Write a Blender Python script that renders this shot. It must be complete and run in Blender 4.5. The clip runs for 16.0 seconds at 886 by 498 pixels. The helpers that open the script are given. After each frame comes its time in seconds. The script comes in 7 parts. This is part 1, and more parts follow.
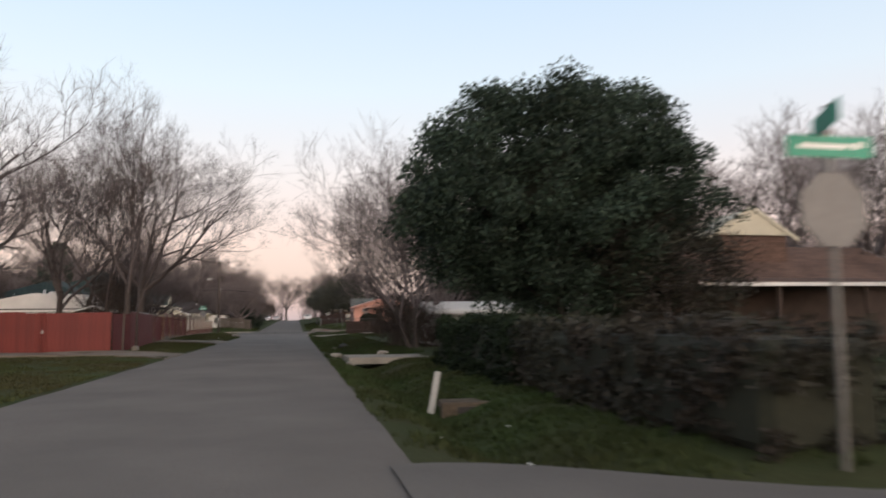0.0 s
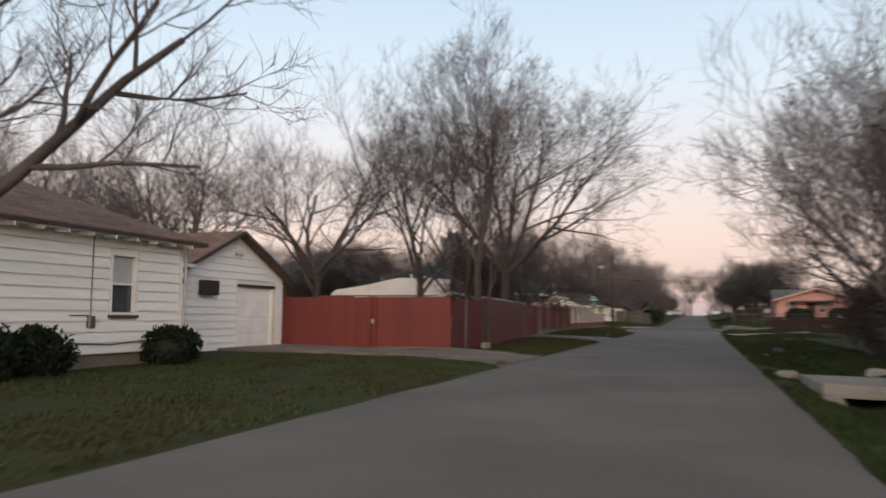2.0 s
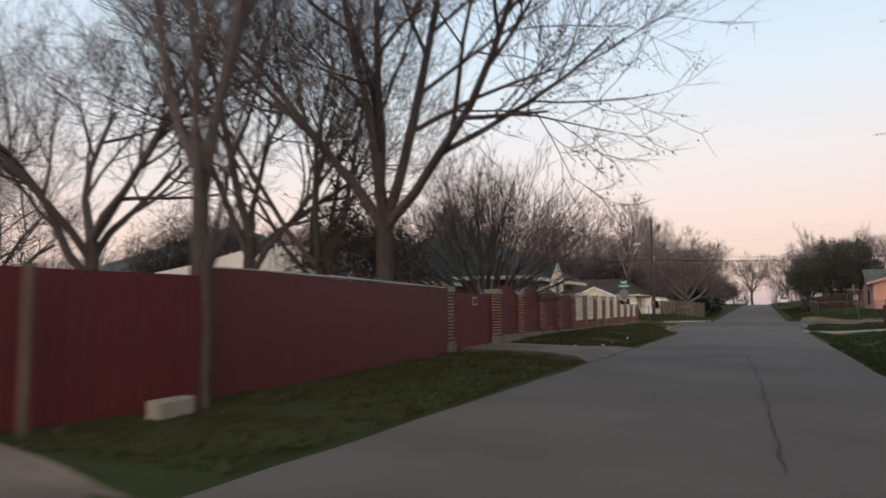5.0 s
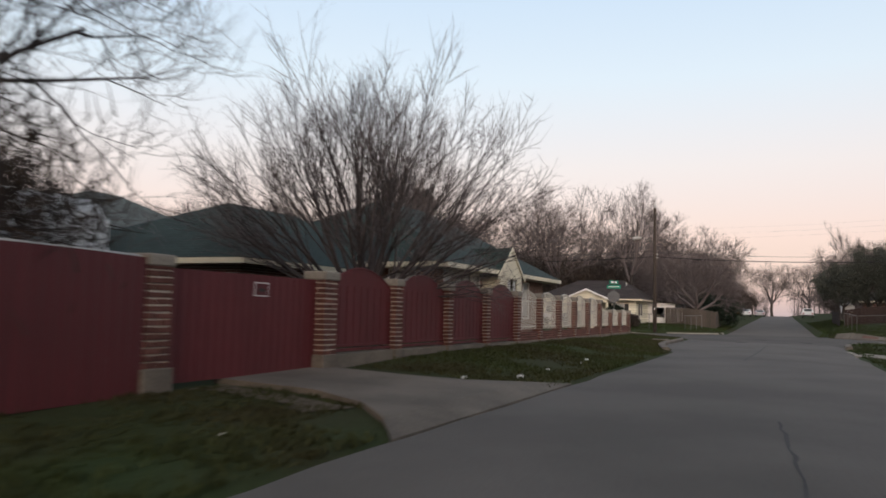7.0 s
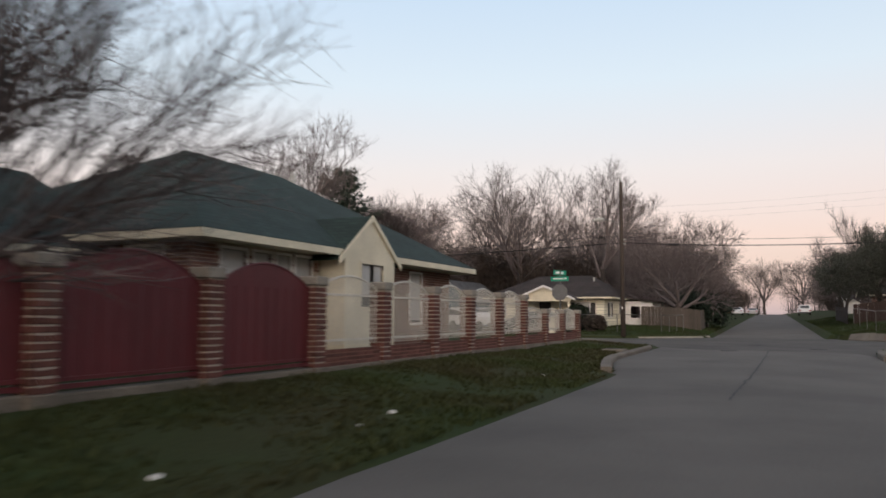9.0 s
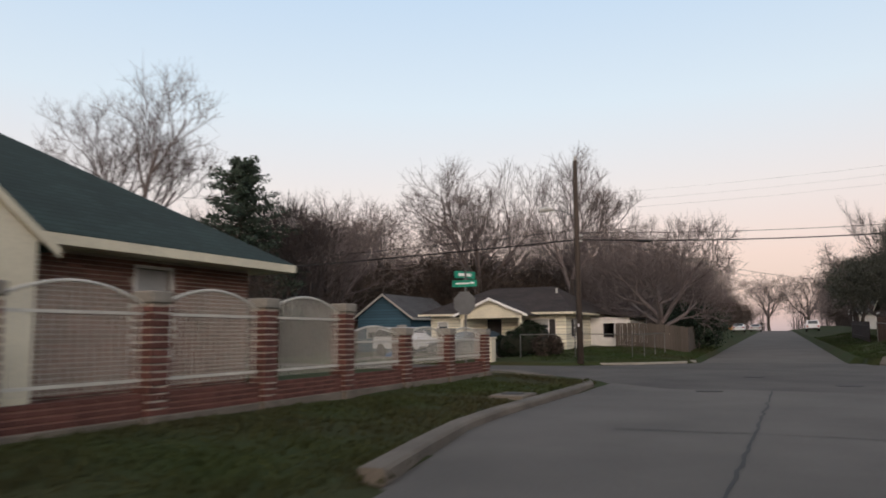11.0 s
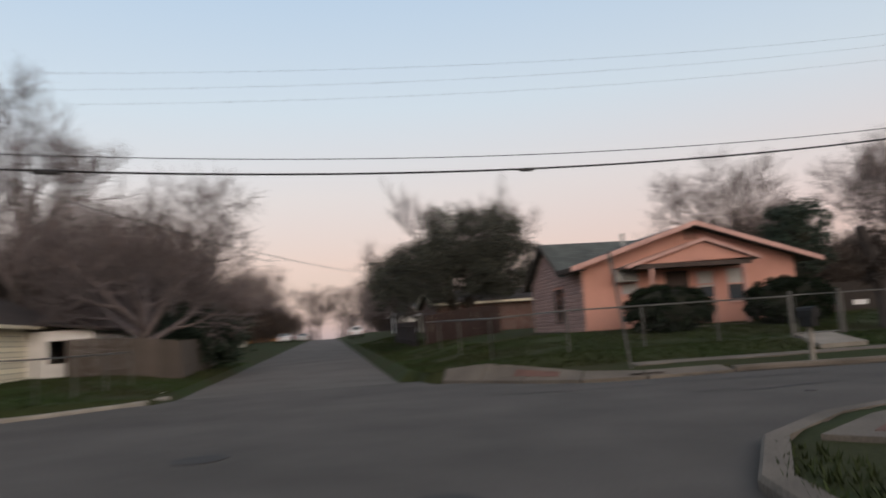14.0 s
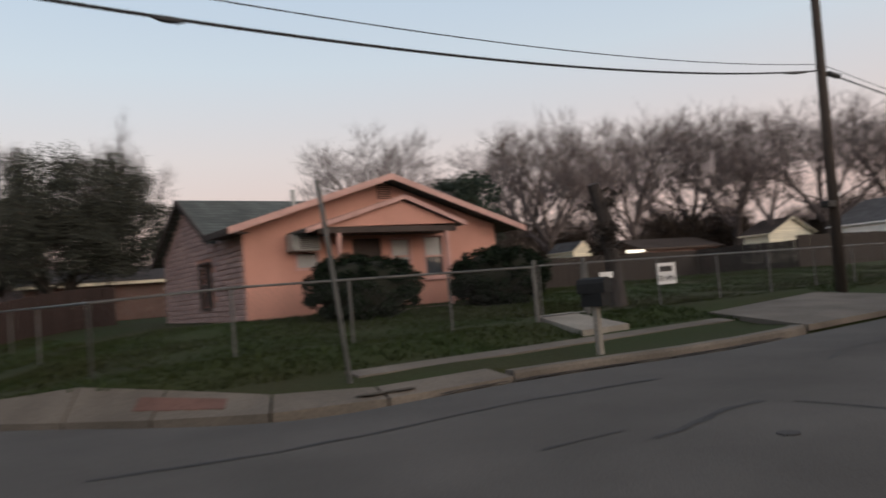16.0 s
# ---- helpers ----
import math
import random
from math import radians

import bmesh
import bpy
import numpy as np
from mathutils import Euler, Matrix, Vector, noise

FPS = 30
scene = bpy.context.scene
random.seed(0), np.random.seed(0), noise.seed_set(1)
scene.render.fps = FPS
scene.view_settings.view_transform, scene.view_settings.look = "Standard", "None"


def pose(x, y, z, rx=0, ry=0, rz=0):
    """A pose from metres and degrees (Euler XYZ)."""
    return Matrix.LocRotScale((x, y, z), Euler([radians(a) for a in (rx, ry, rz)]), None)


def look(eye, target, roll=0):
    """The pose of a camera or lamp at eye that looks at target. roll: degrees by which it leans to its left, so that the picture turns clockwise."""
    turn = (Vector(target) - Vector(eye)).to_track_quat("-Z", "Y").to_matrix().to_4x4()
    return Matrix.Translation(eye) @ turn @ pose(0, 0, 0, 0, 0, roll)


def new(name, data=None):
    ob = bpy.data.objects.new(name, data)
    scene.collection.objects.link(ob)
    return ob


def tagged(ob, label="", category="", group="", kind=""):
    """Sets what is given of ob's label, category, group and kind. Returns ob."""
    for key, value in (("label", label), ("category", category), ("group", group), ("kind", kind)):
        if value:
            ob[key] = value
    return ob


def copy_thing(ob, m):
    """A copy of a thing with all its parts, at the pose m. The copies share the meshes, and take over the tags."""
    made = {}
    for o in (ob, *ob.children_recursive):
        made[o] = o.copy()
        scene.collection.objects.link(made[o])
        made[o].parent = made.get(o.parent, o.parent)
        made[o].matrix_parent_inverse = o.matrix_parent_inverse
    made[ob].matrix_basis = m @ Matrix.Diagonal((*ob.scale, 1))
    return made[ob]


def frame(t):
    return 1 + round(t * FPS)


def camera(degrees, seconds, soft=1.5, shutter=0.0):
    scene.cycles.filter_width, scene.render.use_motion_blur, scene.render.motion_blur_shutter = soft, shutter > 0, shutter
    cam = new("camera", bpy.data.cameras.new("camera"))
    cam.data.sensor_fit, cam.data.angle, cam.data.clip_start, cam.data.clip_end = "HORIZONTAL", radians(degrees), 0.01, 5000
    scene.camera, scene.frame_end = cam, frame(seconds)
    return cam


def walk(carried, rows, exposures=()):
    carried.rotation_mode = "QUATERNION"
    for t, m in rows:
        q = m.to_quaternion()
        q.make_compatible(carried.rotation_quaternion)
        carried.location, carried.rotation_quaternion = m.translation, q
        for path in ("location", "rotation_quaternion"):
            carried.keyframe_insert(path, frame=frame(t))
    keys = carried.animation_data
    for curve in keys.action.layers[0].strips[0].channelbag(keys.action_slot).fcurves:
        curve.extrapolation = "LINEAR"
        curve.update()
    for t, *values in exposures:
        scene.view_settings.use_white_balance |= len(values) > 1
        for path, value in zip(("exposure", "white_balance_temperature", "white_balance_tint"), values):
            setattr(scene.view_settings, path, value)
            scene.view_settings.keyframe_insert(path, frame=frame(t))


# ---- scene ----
cam = camera(61.9, 16.0, soft=1.7, shutter=0.7)
PATH = [
    (0, (1.069, -3.2, 1.451), (1.458, -1.248, 1.642), -0.6),
    (0.5, (1.005, -0.181, 1.459), (1.228, 1.802, 1.603), -0.3),
    (1, (0.933, 3.287, 1.359), (0.836, 5.283, 1.45), -0.5),
    (1.5, (0.888, 6.521, 1.363), (0.497, 8.477, 1.509), 1.1),
    (2, (0.878, 9.454, 1.321), (0.222, 11.335, 1.499), 0.5),
    (2.5, (0.703, 12.424, 1.373), (-0.084, 14.252, 1.568), -0.2),
    (3, (0.481, 15.716, 1.377), (-0.344, 17.528, 1.564), -0.3),
    (3.5, (0.439, 19.219, 1.417), (-0.398, 21.027, 1.586), -0.6),
    (4, (0.386, 22.56, 1.406), (-0.432, 24.379, 1.557), -0.6),
    (4.5, (0.111, 26.199, 1.374), (-0.679, 28.03, 1.525), -0.5),
    (5, (0.076, 29.275, 1.393), (-0.711, 31.107, 1.555), -0.5),
    (7.3, (-0.578, 43.093, 1.364), (-1.41, 44.904, 1.528), 1.5),
    (7.5, (-0.746, 44.169, 1.367), (-1.563, 45.987, 1.536), 0.1),
    (8, (-0.623, 46.846, 1.365), (-1.441, 48.664, 1.527), 0.3),
    (8.5, (-0.627, 50.218, 1.349), (-1.443, 52.036, 1.519), 0.2),
    (9, (-0.727, 53.454, 1.345), (-1.537, 55.273, 1.524), 0.2),
    (9.2, (-0.637, 54.669, 1.389), (-1.46, 56.484, 1.562), 0.1),
    (11.3, (-0.723, 66.76, 1.418), (-1.536, 68.572, 1.654), -0.5),
    (11.5, (-0.618, 67.979, 1.408), (-1.422, 69.796, 1.638), -0.3),
    (12, (-0.578, 70.542, 1.37), (-1.31, 72.39, 1.593), 0.0),
    (12.5, (-0.5, 73.244, 1.313), (-1.106, 75.137, 1.539), -0.2),
    (13, (-0.307, 75.848, 1.275), (-0.704, 77.795, 1.504), -1.7),
    (13.5, (-0.182, 78.205, 1.264), (-0.25, 80.191, 1.486), -2.7),
    (14, (0.1, 80.945, 1.352), (0.417, 82.906, 1.579), -3.9),
    (14.5, (0.332, 83.164, 1.364), (0.971, 85.045, 1.598), -4.5),
    (15, (0.712, 85.258, 1.375), (1.53, 87.073, 1.562), -6.0),
    (15.5, (1.353, 87.274, 1.377), (2.345, 89.005, 1.51), -5.9),
    (16, (2.106, 88.889, 1.388), (3.31, 90.482, 1.503), -4.9),
]
walk(cam, [(t, look(eye, target, roll)) for t, eye, target, roll in PATH], ((0.0, 0.1), (0.5, 0.25), (1.0, 0.25), (1.5, 0.25), (2.0, 0.0), (2.5, -0.1), (3.0, -0.2), (3.5, -0.15), (4.0, -0.08), (5.0, 0.0), (7.5, 0.0), (9.0, -0.05), (11.5, -0.1), (12.5, -0.15), (13.5, -0.22), (14.5, -0.27), (15.5, -0.29), (16.0, -0.29)))

# ---------------------------------------------------------------- world, sun, exposure
world = bpy.data.worlds.new("dusk_sky")
scene.world = world
world.use_nodes = True
wn, wl = world.node_tree.nodes, world.node_tree.links
wn.clear()
w_out = wn.new("ShaderNodeOutputWorld")
w_bg = wn.new("ShaderNodeBackground")
w_geo = wn.new("ShaderNodeTexCoord")
w_sep = wn.new("ShaderNodeSeparateXYZ")
w_ramp = wn.new("ShaderNodeValToRGB")
w_sky = wn.new("ShaderNodeTexSky")
w_sky.sky_type = "NISHITA"
w_sky.sun_disc = False
w_sky.sun_elevation = radians(4.0)
w_sky.sun_rotation = radians(155.0)
w_sky_amount = wn.new("ShaderNodeMix")
w_sky_amount.data_type = "RGBA"
w_sky_amount.blend_type = "ADD"
w_sky_amount.inputs["Factor"].default_value = 0.06
stops = [(0.0, (0.54, 0.44, 0.48)), (0.025, (0.62, 0.47, 0.50)), (0.10, (0.80, 0.575, 0.56)), (0.19, (0.79, 0.69, 0.69)),
         (0.30, (0.68, 0.75, 0.83)), (0.46, (0.52, 0.66, 0.84)), (0.62, (0.26, 0.33, 0.43)), (1.0, (0.12, 0.15, 0.20))]
ramp = w_ramp.color_ramp
ramp.elements[0].position, ramp.elements[0].color = stops[0][0], (*stops[0][1], 1)
ramp.elements[1].position, ramp.elements[1].color = stops[-1][0], (*stops[-1][1], 1)
for pos, col in stops[1:-1]:
    e = ramp.elements.new(pos)
    e.color = (*col, 1)
wl.new(w_geo.outputs["Generated"], w_sep.inputs[0])
wl.new(w_sep.outputs["Z"], w_ramp.inputs[0])
wl.new(w_ramp.outputs[0], w_sky_amount.inputs["A"])
wl.new(w_sky.outputs[0], w_sky_amount.inputs["B"])
# afterglow where the sun went down, low in the south behind the drive
w_low = wn.new("ShaderNodeMapRange")
w_low.interpolation_type = "SMOOTHSTEP"
w_low.inputs["From Min"].default_value, w_low.inputs["From Max"].default_value = -0.15, -1.0
wl.new(w_sep.outputs["Y"], w_low.inputs[0])
w_glow = wn.new("ShaderNodeMix")
w_glow.data_type = "RGBA"
w_glow.blend_type = "ADD"
w_glow.inputs["B"].default_value = (1.55, 1.22, 0.98, 1)
wl.new(w_low.outputs[0], w_glow.inputs["Factor"])
wl.new(w_sky_amount.outputs["Result"], w_glow.inputs["A"])
wl.new(w_glow.outputs["Result"], w_bg.inputs[0])
w_bg.inputs[1].default_value = 1.0
wl.new(w_bg.outputs[0], w_out.inputs[0])

sun = new("sun", bpy.data.lights.new("sun", "SUN"))
sun.data.energy = 0.95
sun.data.angle = radians(40)
sun.data.color = (1.0, 0.80, 0.66)
sun.matrix_world = look((38, -52, 20), (0, 0, 0))

# ---------------------------------------------------------------- materials
def mat(name, col, rough=0.8, var=0.25, fine=30.0, coarse=1.2, bump=0.3, metal=0.0, col2=None, island=0.0, objrand=0.0, spec=0.4, stretch=(1, 1, 1), dist=0.01):
    m = bpy.data.materials.new(name)
    m.use_nodes = True
    n, l = m.node_tree.nodes, m.node_tree.links
    b = n["Principled BSDF"]
    b.inputs["Roughness"].default_value = rough
    b.inputs["Metallic"].default_value = metal
    b.inputs["Specular IOR Level"].default_value = spec
    tc = n.new("ShaderNodeTexCoord")
    mp = n.new("ShaderNodeMapping")
    mp.inputs["Scale"].default_value = stretch
    l.new(tc.outputs["Object"], mp.inputs[0])
    nf = n.new("ShaderNodeTexNoise")
    nf.inputs["Scale"].default_value = fine
    nf.inputs["Detail"].default_value = 4
    nc = n.new("ShaderNodeTexNoise")
    nc.inputs["Scale"].default_value = coarse
    nc.inputs["Detail"].default_value = 5
    l.new(mp.outputs[0], nf.inputs[0])
    l.new(mp.outputs[0], nc.inputs[0])
    r = n.new("ShaderNodeValToRGB")
    c2 = col2 or tuple(c * (1 - var) for c in col)
    r.color_ramp.elements[0].color = (*c2, 1)
    r.color_ramp.elements[1].color = (*[min(1, c * (1 + var * 0.4)) for c in col], 1)
    r.color_ramp.elements[0].position, r.color_ramp.elements[1].position = 0.34, 0.66
    l.new(nc.outputs["Fac"], r.inputs[0])
    h = n.new("ShaderNodeHueSaturation")
    l.new(r.outputs[0], h.inputs["Color"])
    mr = n.new("ShaderNodeMapRange")
    mr.inputs["To Min"].default_value, mr.inputs["To Max"].default_value = 1 - var * 0.8, 1 + var * 0.8
    mr.inputs["From Min"].default_value, mr.inputs["From Max"].default_value = 0.25, 0.75
    l.new(nf.outputs["Fac"], mr.inputs[0])
    val = mr.outputs[0]
    for amount, kind in ((island, "isl"), (objrand, "obj")):
        if amount:
            src = n.new("ShaderNodeNewGeometry" if kind == "isl" else "ShaderNodeObjectInfo")
            m2 = n.new("ShaderNodeMapRange")
            m2.inputs["To Min"].default_value, m2.inputs["To Max"].default_value = 1 - amount, 1 + amount
            l.new(src.outputs["Random Per Island" if kind == "isl" else "Random"], m2.inputs[0])
            mu = n.new("ShaderNodeMath")
            mu.operation = "MULTIPLY"
            l.new(val, mu.inputs[0])
            l.new(m2.outputs[0], mu.inputs[1])
            val = mu.outputs[0]
    l.new(val, h.inputs["Value"])
    l.new(h.outputs[0], b.inputs["Base Color"])
    if bump:
        bp = n.new("ShaderNodeBump")
        bp.inputs["Strength"].default_value = bump
        bp.inputs["Distance"].default_value = dist
        l.new(nf.outputs["Fac"], bp.inputs["Height"])
        l.new(bp.outputs[0], b.inputs["Normal"])
    return m


def rows_mat(name, col, pitch=0.14, axis="Z", depth=0.01, var=0.25, rough=0.85, brick=False, width=0.3, mortar=(0.3, 0.28, 0.26)):
    """Shingle or lap rows far off: brick pattern that drives colour a little and relief."""
    m = mat(name, col, rough, var, 60, 0.8, 0.0)
    n, l = m.node_tree.nodes, m.node_tree.links
    b = n["Principled BSDF"]
    tc = next(x for x in n if x.bl_idname == "ShaderNodeTexCoord")
    sep = n.new("ShaderNodeSeparateXYZ")
    l.new(tc.outputs["Object"], sep.inputs[0])
    add = n.new("ShaderNodeMath")
    add.operation = "ADD"
    l.new(sep.outputs["X"], add.inputs[0])
    l.new(sep.outputs["Y"], add.inputs[1])
    com = n.new("ShaderNodeCombineXYZ")
    l.new(add.outputs[0], com.inputs[0])
    l.new(sep.outputs[axis], com.inputs[1])
    br = n.new("ShaderNodeTexBrick")
    br.inputs["Scale"].default_value = 1.0
    br.inputs["Brick Width"].default_value = width
    br.inputs["Row Height"].default_value = pitch
    br.inputs["Mortar Size"].default_value = pitch * 0.09
    br.inputs["Color1"].default_value = (0.8, 0.8, 0.8, 1)
    br.inputs["Color2"].default_value = (1.15, 1.15, 1.15, 1)
    br.inputs["Mortar"].default_value = (*[c / max(0.02, k) if brick else 0.55 for c, k in zip(mortar, col)], 1)
    l.new(com.outputs[0], br.inputs[0])
    mul = n.new("ShaderNodeMix")
    mul.data_type = "RGBA"
    mul.blend_type = "MULTIPLY"
    mul.inputs["Factor"].default_value = 1.0
    old = b.inputs["Base Color"].links[0].from_socket
    l.new(old, mul.inputs["A"])
    l.new(br.outputs["Color"], mul.inputs["B"])
    l.new(mul.outputs["Result"], b.inputs["Base Color"])
    bp = n.new("ShaderNodeBump")
    bp.inputs["Strength"].default_value = 0.8
    bp.inputs["Distance"].default_value = depth
    inv = n.new("ShaderNodeMath")
    inv.operation = "SUBTRACT"
    inv.inputs[0].default_value = 1.0
    l.new(br.outputs["Fac"], inv.inputs[1])
    l.new(inv.outputs[0], bp.inputs["Height"])
    l.new(bp.outputs[0], b.inputs["Normal"])
    return m


M = dict(
    asphalt=mat("asphalt", (0.130, 0.117, 0.104), 0.9, 0.22, 55, 0.35, 0.5),
    # same asphalt darkened: dimmer exposure at the crossing is put into the colour
    asphalt_dark=mat("dim_toned_asphalt", (0.110, 0.100, 0.091), 0.9, 0.25, 55, 0.4, 0.5, spec=0.25),
    patch=mat("tar_patch", (0.045, 0.041, 0.038), 0.75, 0.3, 40, 1.5, 0.4),
    concrete=mat("concrete", (0.30, 0.272, 0.232), 0.9, 0.28, 22, 0.9, 0.4),
    concrete_dark=mat("weathered_concrete", (0.165, 0.141, 0.115), 0.9, 0.3, 26, 0.8, 0.4),
    ground=mat("lawn_soil", (0.034, 0.050, 0.018), 0.95, 0.22, 14, 0.3, 0.4, col2=(0.045, 0.045, 0.021), dist=0.03, spec=0.1),
    grass=mat("grass_blades", (0.044, 0.057, 0.021), 0.8, 0.2, 4, 0.3, 0, col2=(0.054, 0.050, 0.025), island=0.15, spec=0.1),
    lush=mat("lush_grass_blades", (0.033, 0.053, 0.018), 0.8, 0.2, 4, 0.3, 0, col2=(0.041, 0.047, 0.020), island=0.25, spec=0.1),
    dirt=mat("bare_dirt", (0.11, 0.085, 0.06), 0.95, 0.4, 12, 1.0, 0.6, dist=0.03),
    siding=mat("white_siding_paint", (0.80, 0.80, 0.775), 0.6, 0.10, 14, 0.8, 0.15, objrand=0.03, stretch=(1, 0.3, 1)),
    white=mat("white_paint", (0.80, 0.79, 0.77), 0.5, 0.10, 20, 1.5, 0.1),
    cream=mat("cream_paint", (0.66, 0.61, 0.47), 0.6, 0.12, 18, 1.0, 0.15),
    yellow=rows_mat("yellow_lap_siding", (0.84, 0.80, 0.64), 0.2, "Z", 0.012, 0.10, 0.6, width=60),
    blue=rows_mat("blue_board_siding", (0.05, 0.115, 0.165), 0.2, "Z", 0.012, 0.15, 0.7, width=60),
    pink=mat("salmon_stucco", (0.58, 0.30, 0.235), 0.85, 0.10, 45, 0.9, 0.35),
    pink_trim=mat("pink_trim_paint", (0.55, 0.33, 0.29), 0.6, 0.15, 20, 1.5, 0.1),
    # front's salmon paint, greyed: the side wall's weaker light is in the colour
    pinkstone=mat("shade_greyed_stone", (0.43, 0.295, 0.27), 0.85, 0.2, 18, 1.2, 0.5, objrand=0.12),
    red=mat("oxblood_painted_metal", (0.106, 0.019, 0.022), 0.55, 0.16, 12, 0.7, 0.12, objrand=0.05, stretch=(1, 1, 0.25)),
    # the fence's red again, brighter: glow on the gate front is in the colour
    redgate=mat("lit_red_painted_boards", (0.150, 0.026, 0.021), 0.6, 0.18, 12, 0.7, 0.2, objrand=0.10, stretch=(1, 1, 0.2)),
    brick=mat("red_brick", (0.118, 0.047, 0.037), 0.9, 0.25, 25, 2.5, 0.4, objrand=0.28),
    mortar=mat("pale_mortar", (0.42, 0.36, 0.30), 0.95, 0.2, 30, 2.0, 0.4),
    brickrow=mat("brown_brick", (0.17, 0.085, 0.065), 0.9, 0.25, 25, 2.0, 0.4, island=0.25),
    iron=mat("white_painted_iron", (0.58, 0.56, 0.50), 0.45, 0.12, 25, 2.0, 0.1),
    shingle_brown=rows_mat("brown_shingles", (0.17, 0.105, 0.08), 0.10, "Z", 0.012, 0.3),
    shingle_green=rows_mat("green_shingles", (0.022, 0.040, 0.034), 0.10, "Z", 0.012, 0.3),
    shingle_grey=rows_mat("grey_shingles", (0.10, 0.10, 0.105), 0.10, "Z", 0.012, 0.3),
    shingle_greygreen=rows_mat("greygreen_shingles", (0.105, 0.118, 0.112), 0.10, "Z", 0.012, 0.3),
    shingle_dark=rows_mat("dark_brown_shingles", (0.050, 0.038, 0.034), 0.10, "Z", 0.012, 0.3),
    farbrick=rows_mat("far_brick_wall", (0.10, 0.044, 0.034), 0.08, "Z", 0.006, 0.25, 0.9, True, 0.24),
    bark=mat("grey_bark", (0.066, 0.055, 0.050), 0.95, 0.4, 18, 1.2, 0.8, stretch=(1, 1, 0.25), dist=0.03),
    twig_wood=mat("woodland_twigs", (0.052, 0.043, 0.042), 0.95, 0.35, 2, 0.12, 0, island=0.3),
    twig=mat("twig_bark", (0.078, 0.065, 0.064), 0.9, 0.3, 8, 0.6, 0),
    # paler than the near twigs: haze over far crowns is put into the colour
    twig_hazed=mat("haze_pale_twigs", (0.155, 0.130, 0.128), 0.9, 0.3, 4, 0.3, 0),
    leaf_dark=mat("dark_evergreen_leaf", (0.028, 0.046, 0.031), 0.7, 0.35, 3, 0.35, 0, island=0.45, spec=0.25),
    leaf_oak=mat("olive_oak_leaf", (0.052, 0.057, 0.044), 0.75, 0.3, 3, 0.35, 0, island=0.4),
    leaf_hedge=mat("clipped_hedge_leaf", (0.014, 0.023, 0.012), 0.7, 0.3, 4, 0.6, 0, island=0.4, spec=0.12),
    leaf_vine=mat("hedge_brown_leaf", (0.017, 0.020, 0.012), 0.7, 0.35, 3, 0.5, 0, col2=(0.024, 0.018, 0.013), island=0.4),
    leaf_brown=mat("dry_vine_leaf", (0.052, 0.039, 0.031), 0.8, 0.3, 4, 0.6, 0, island=0.4),
    leaf_bud=mat("early_spring_bud", (0.072, 0.064, 0.050), 0.8, 0.25, 4, 0.6, 0, island=0.3),
    conifer=mat("conifer_needles", (0.026, 0.045, 0.030), 0.7, 0.3, 4, 0.5, 0, island=0.35),
    silt=mat("gutter_leaf_litter", (0.034, 0.026, 0.020), 0.95, 0.4, 25, 3, 0.5),
    # solid filling for crowns and hedges, inner shade put into its dark colour
    core=mat("inner_shade_filling", (0.020, 0.022, 0.014), 1.0, 0.3, 10, 1, 0),
    pole=mat("weathered_pole_wood", (0.066, 0.051, 0.042), 0.9, 0.3, 22, 1.5, 0.6, stretch=(1, 1, 0.12)),
    wood=mat("grey_fence_wood", (0.10, 0.083, 0.07), 0.9, 0.3, 16, 1.2, 0.5, objrand=0.18, stretch=(1, 1, 0.15)),
    wood_dark=mat("dark_weathered_fence_wood", (0.036, 0.029, 0.025), 0.9, 0.3, 16, 1.2, 0.5, objrand=0.22, stretch=(1, 1, 0.15)),
    rust_wood=mat("red_brown_fence_wood", (0.040, 0.024, 0.020), 0.9, 0.3, 16, 1.2, 0.5, objrand=0.18, stretch=(1, 1, 0.15)),
    galv=mat("galvanised_steel", (0.15, 0.15, 0.145), 0.45, 0.2, 25, 3, 0.1, metal=0.6),
    wire=mat("wire_steel", (0.16, 0.16, 0.155), 0.5, 0.2, 25, 3, 0, metal=0.5),
    cable=mat("black_cable", (0.02, 0.02, 0.022), 0.6, 0.2, 10, 2, 0),
    black=mat("black_rubber", (0.018, 0.018, 0.018), 0.8, 0.25, 20, 3, 0.2),
    dark=mat("dark_paint", (0.035, 0.032, 0.03), 0.6, 0.25, 20, 2, 0.1),
    trimdark=mat("dark_brown_trim", (0.06, 0.042, 0.035), 0.7, 0.25, 20, 2, 0.1),
    glass=mat("window_glass", (0.06, 0.07, 0.08), 0.08, 0.1, 2, 0.6, 0, spec=0.8),
    blind=mat("window_blind", (0.45, 0.45, 0.44), 0.7, 0.12, 6, 1.0, 0.1),
    acgrey=mat("air_conditioner_casing", (0.40, 0.40, 0.38), 0.5, 0.12, 20, 2, 0.1),
    green=mat("green_sign_sheeting", (0.010, 0.26, 0.165), 0.4, 0.1, 8, 1, 0),
    signwhite=mat("white_sign_sheeting", (0.78, 0.78, 0.77), 0.4, 0.06, 8, 1, 0),
    signback=mat("aluminium_sign_back", (0.14, 0.14, 0.14), 0.5, 0.12, 8, 1, 0.1, metal=0.3),
    carwhite=mat("white_car_paint", (0.72, 0.73, 0.74), 0.3, 0.05, 5, 1, 0),
    cardark=mat("dark_teal_car_paint", (0.022, 0.034, 0.042), 0.3, 0.1, 5, 1, 0),
    cargrey=mat("silver_car_paint", (0.42, 0.43, 0.44), 0.3, 0.05, 5, 1, 0),
    chrome=mat("chrome", (0.6, 0.6, 0.6), 0.2, 0.05, 5, 1, 0, metal=1.0),
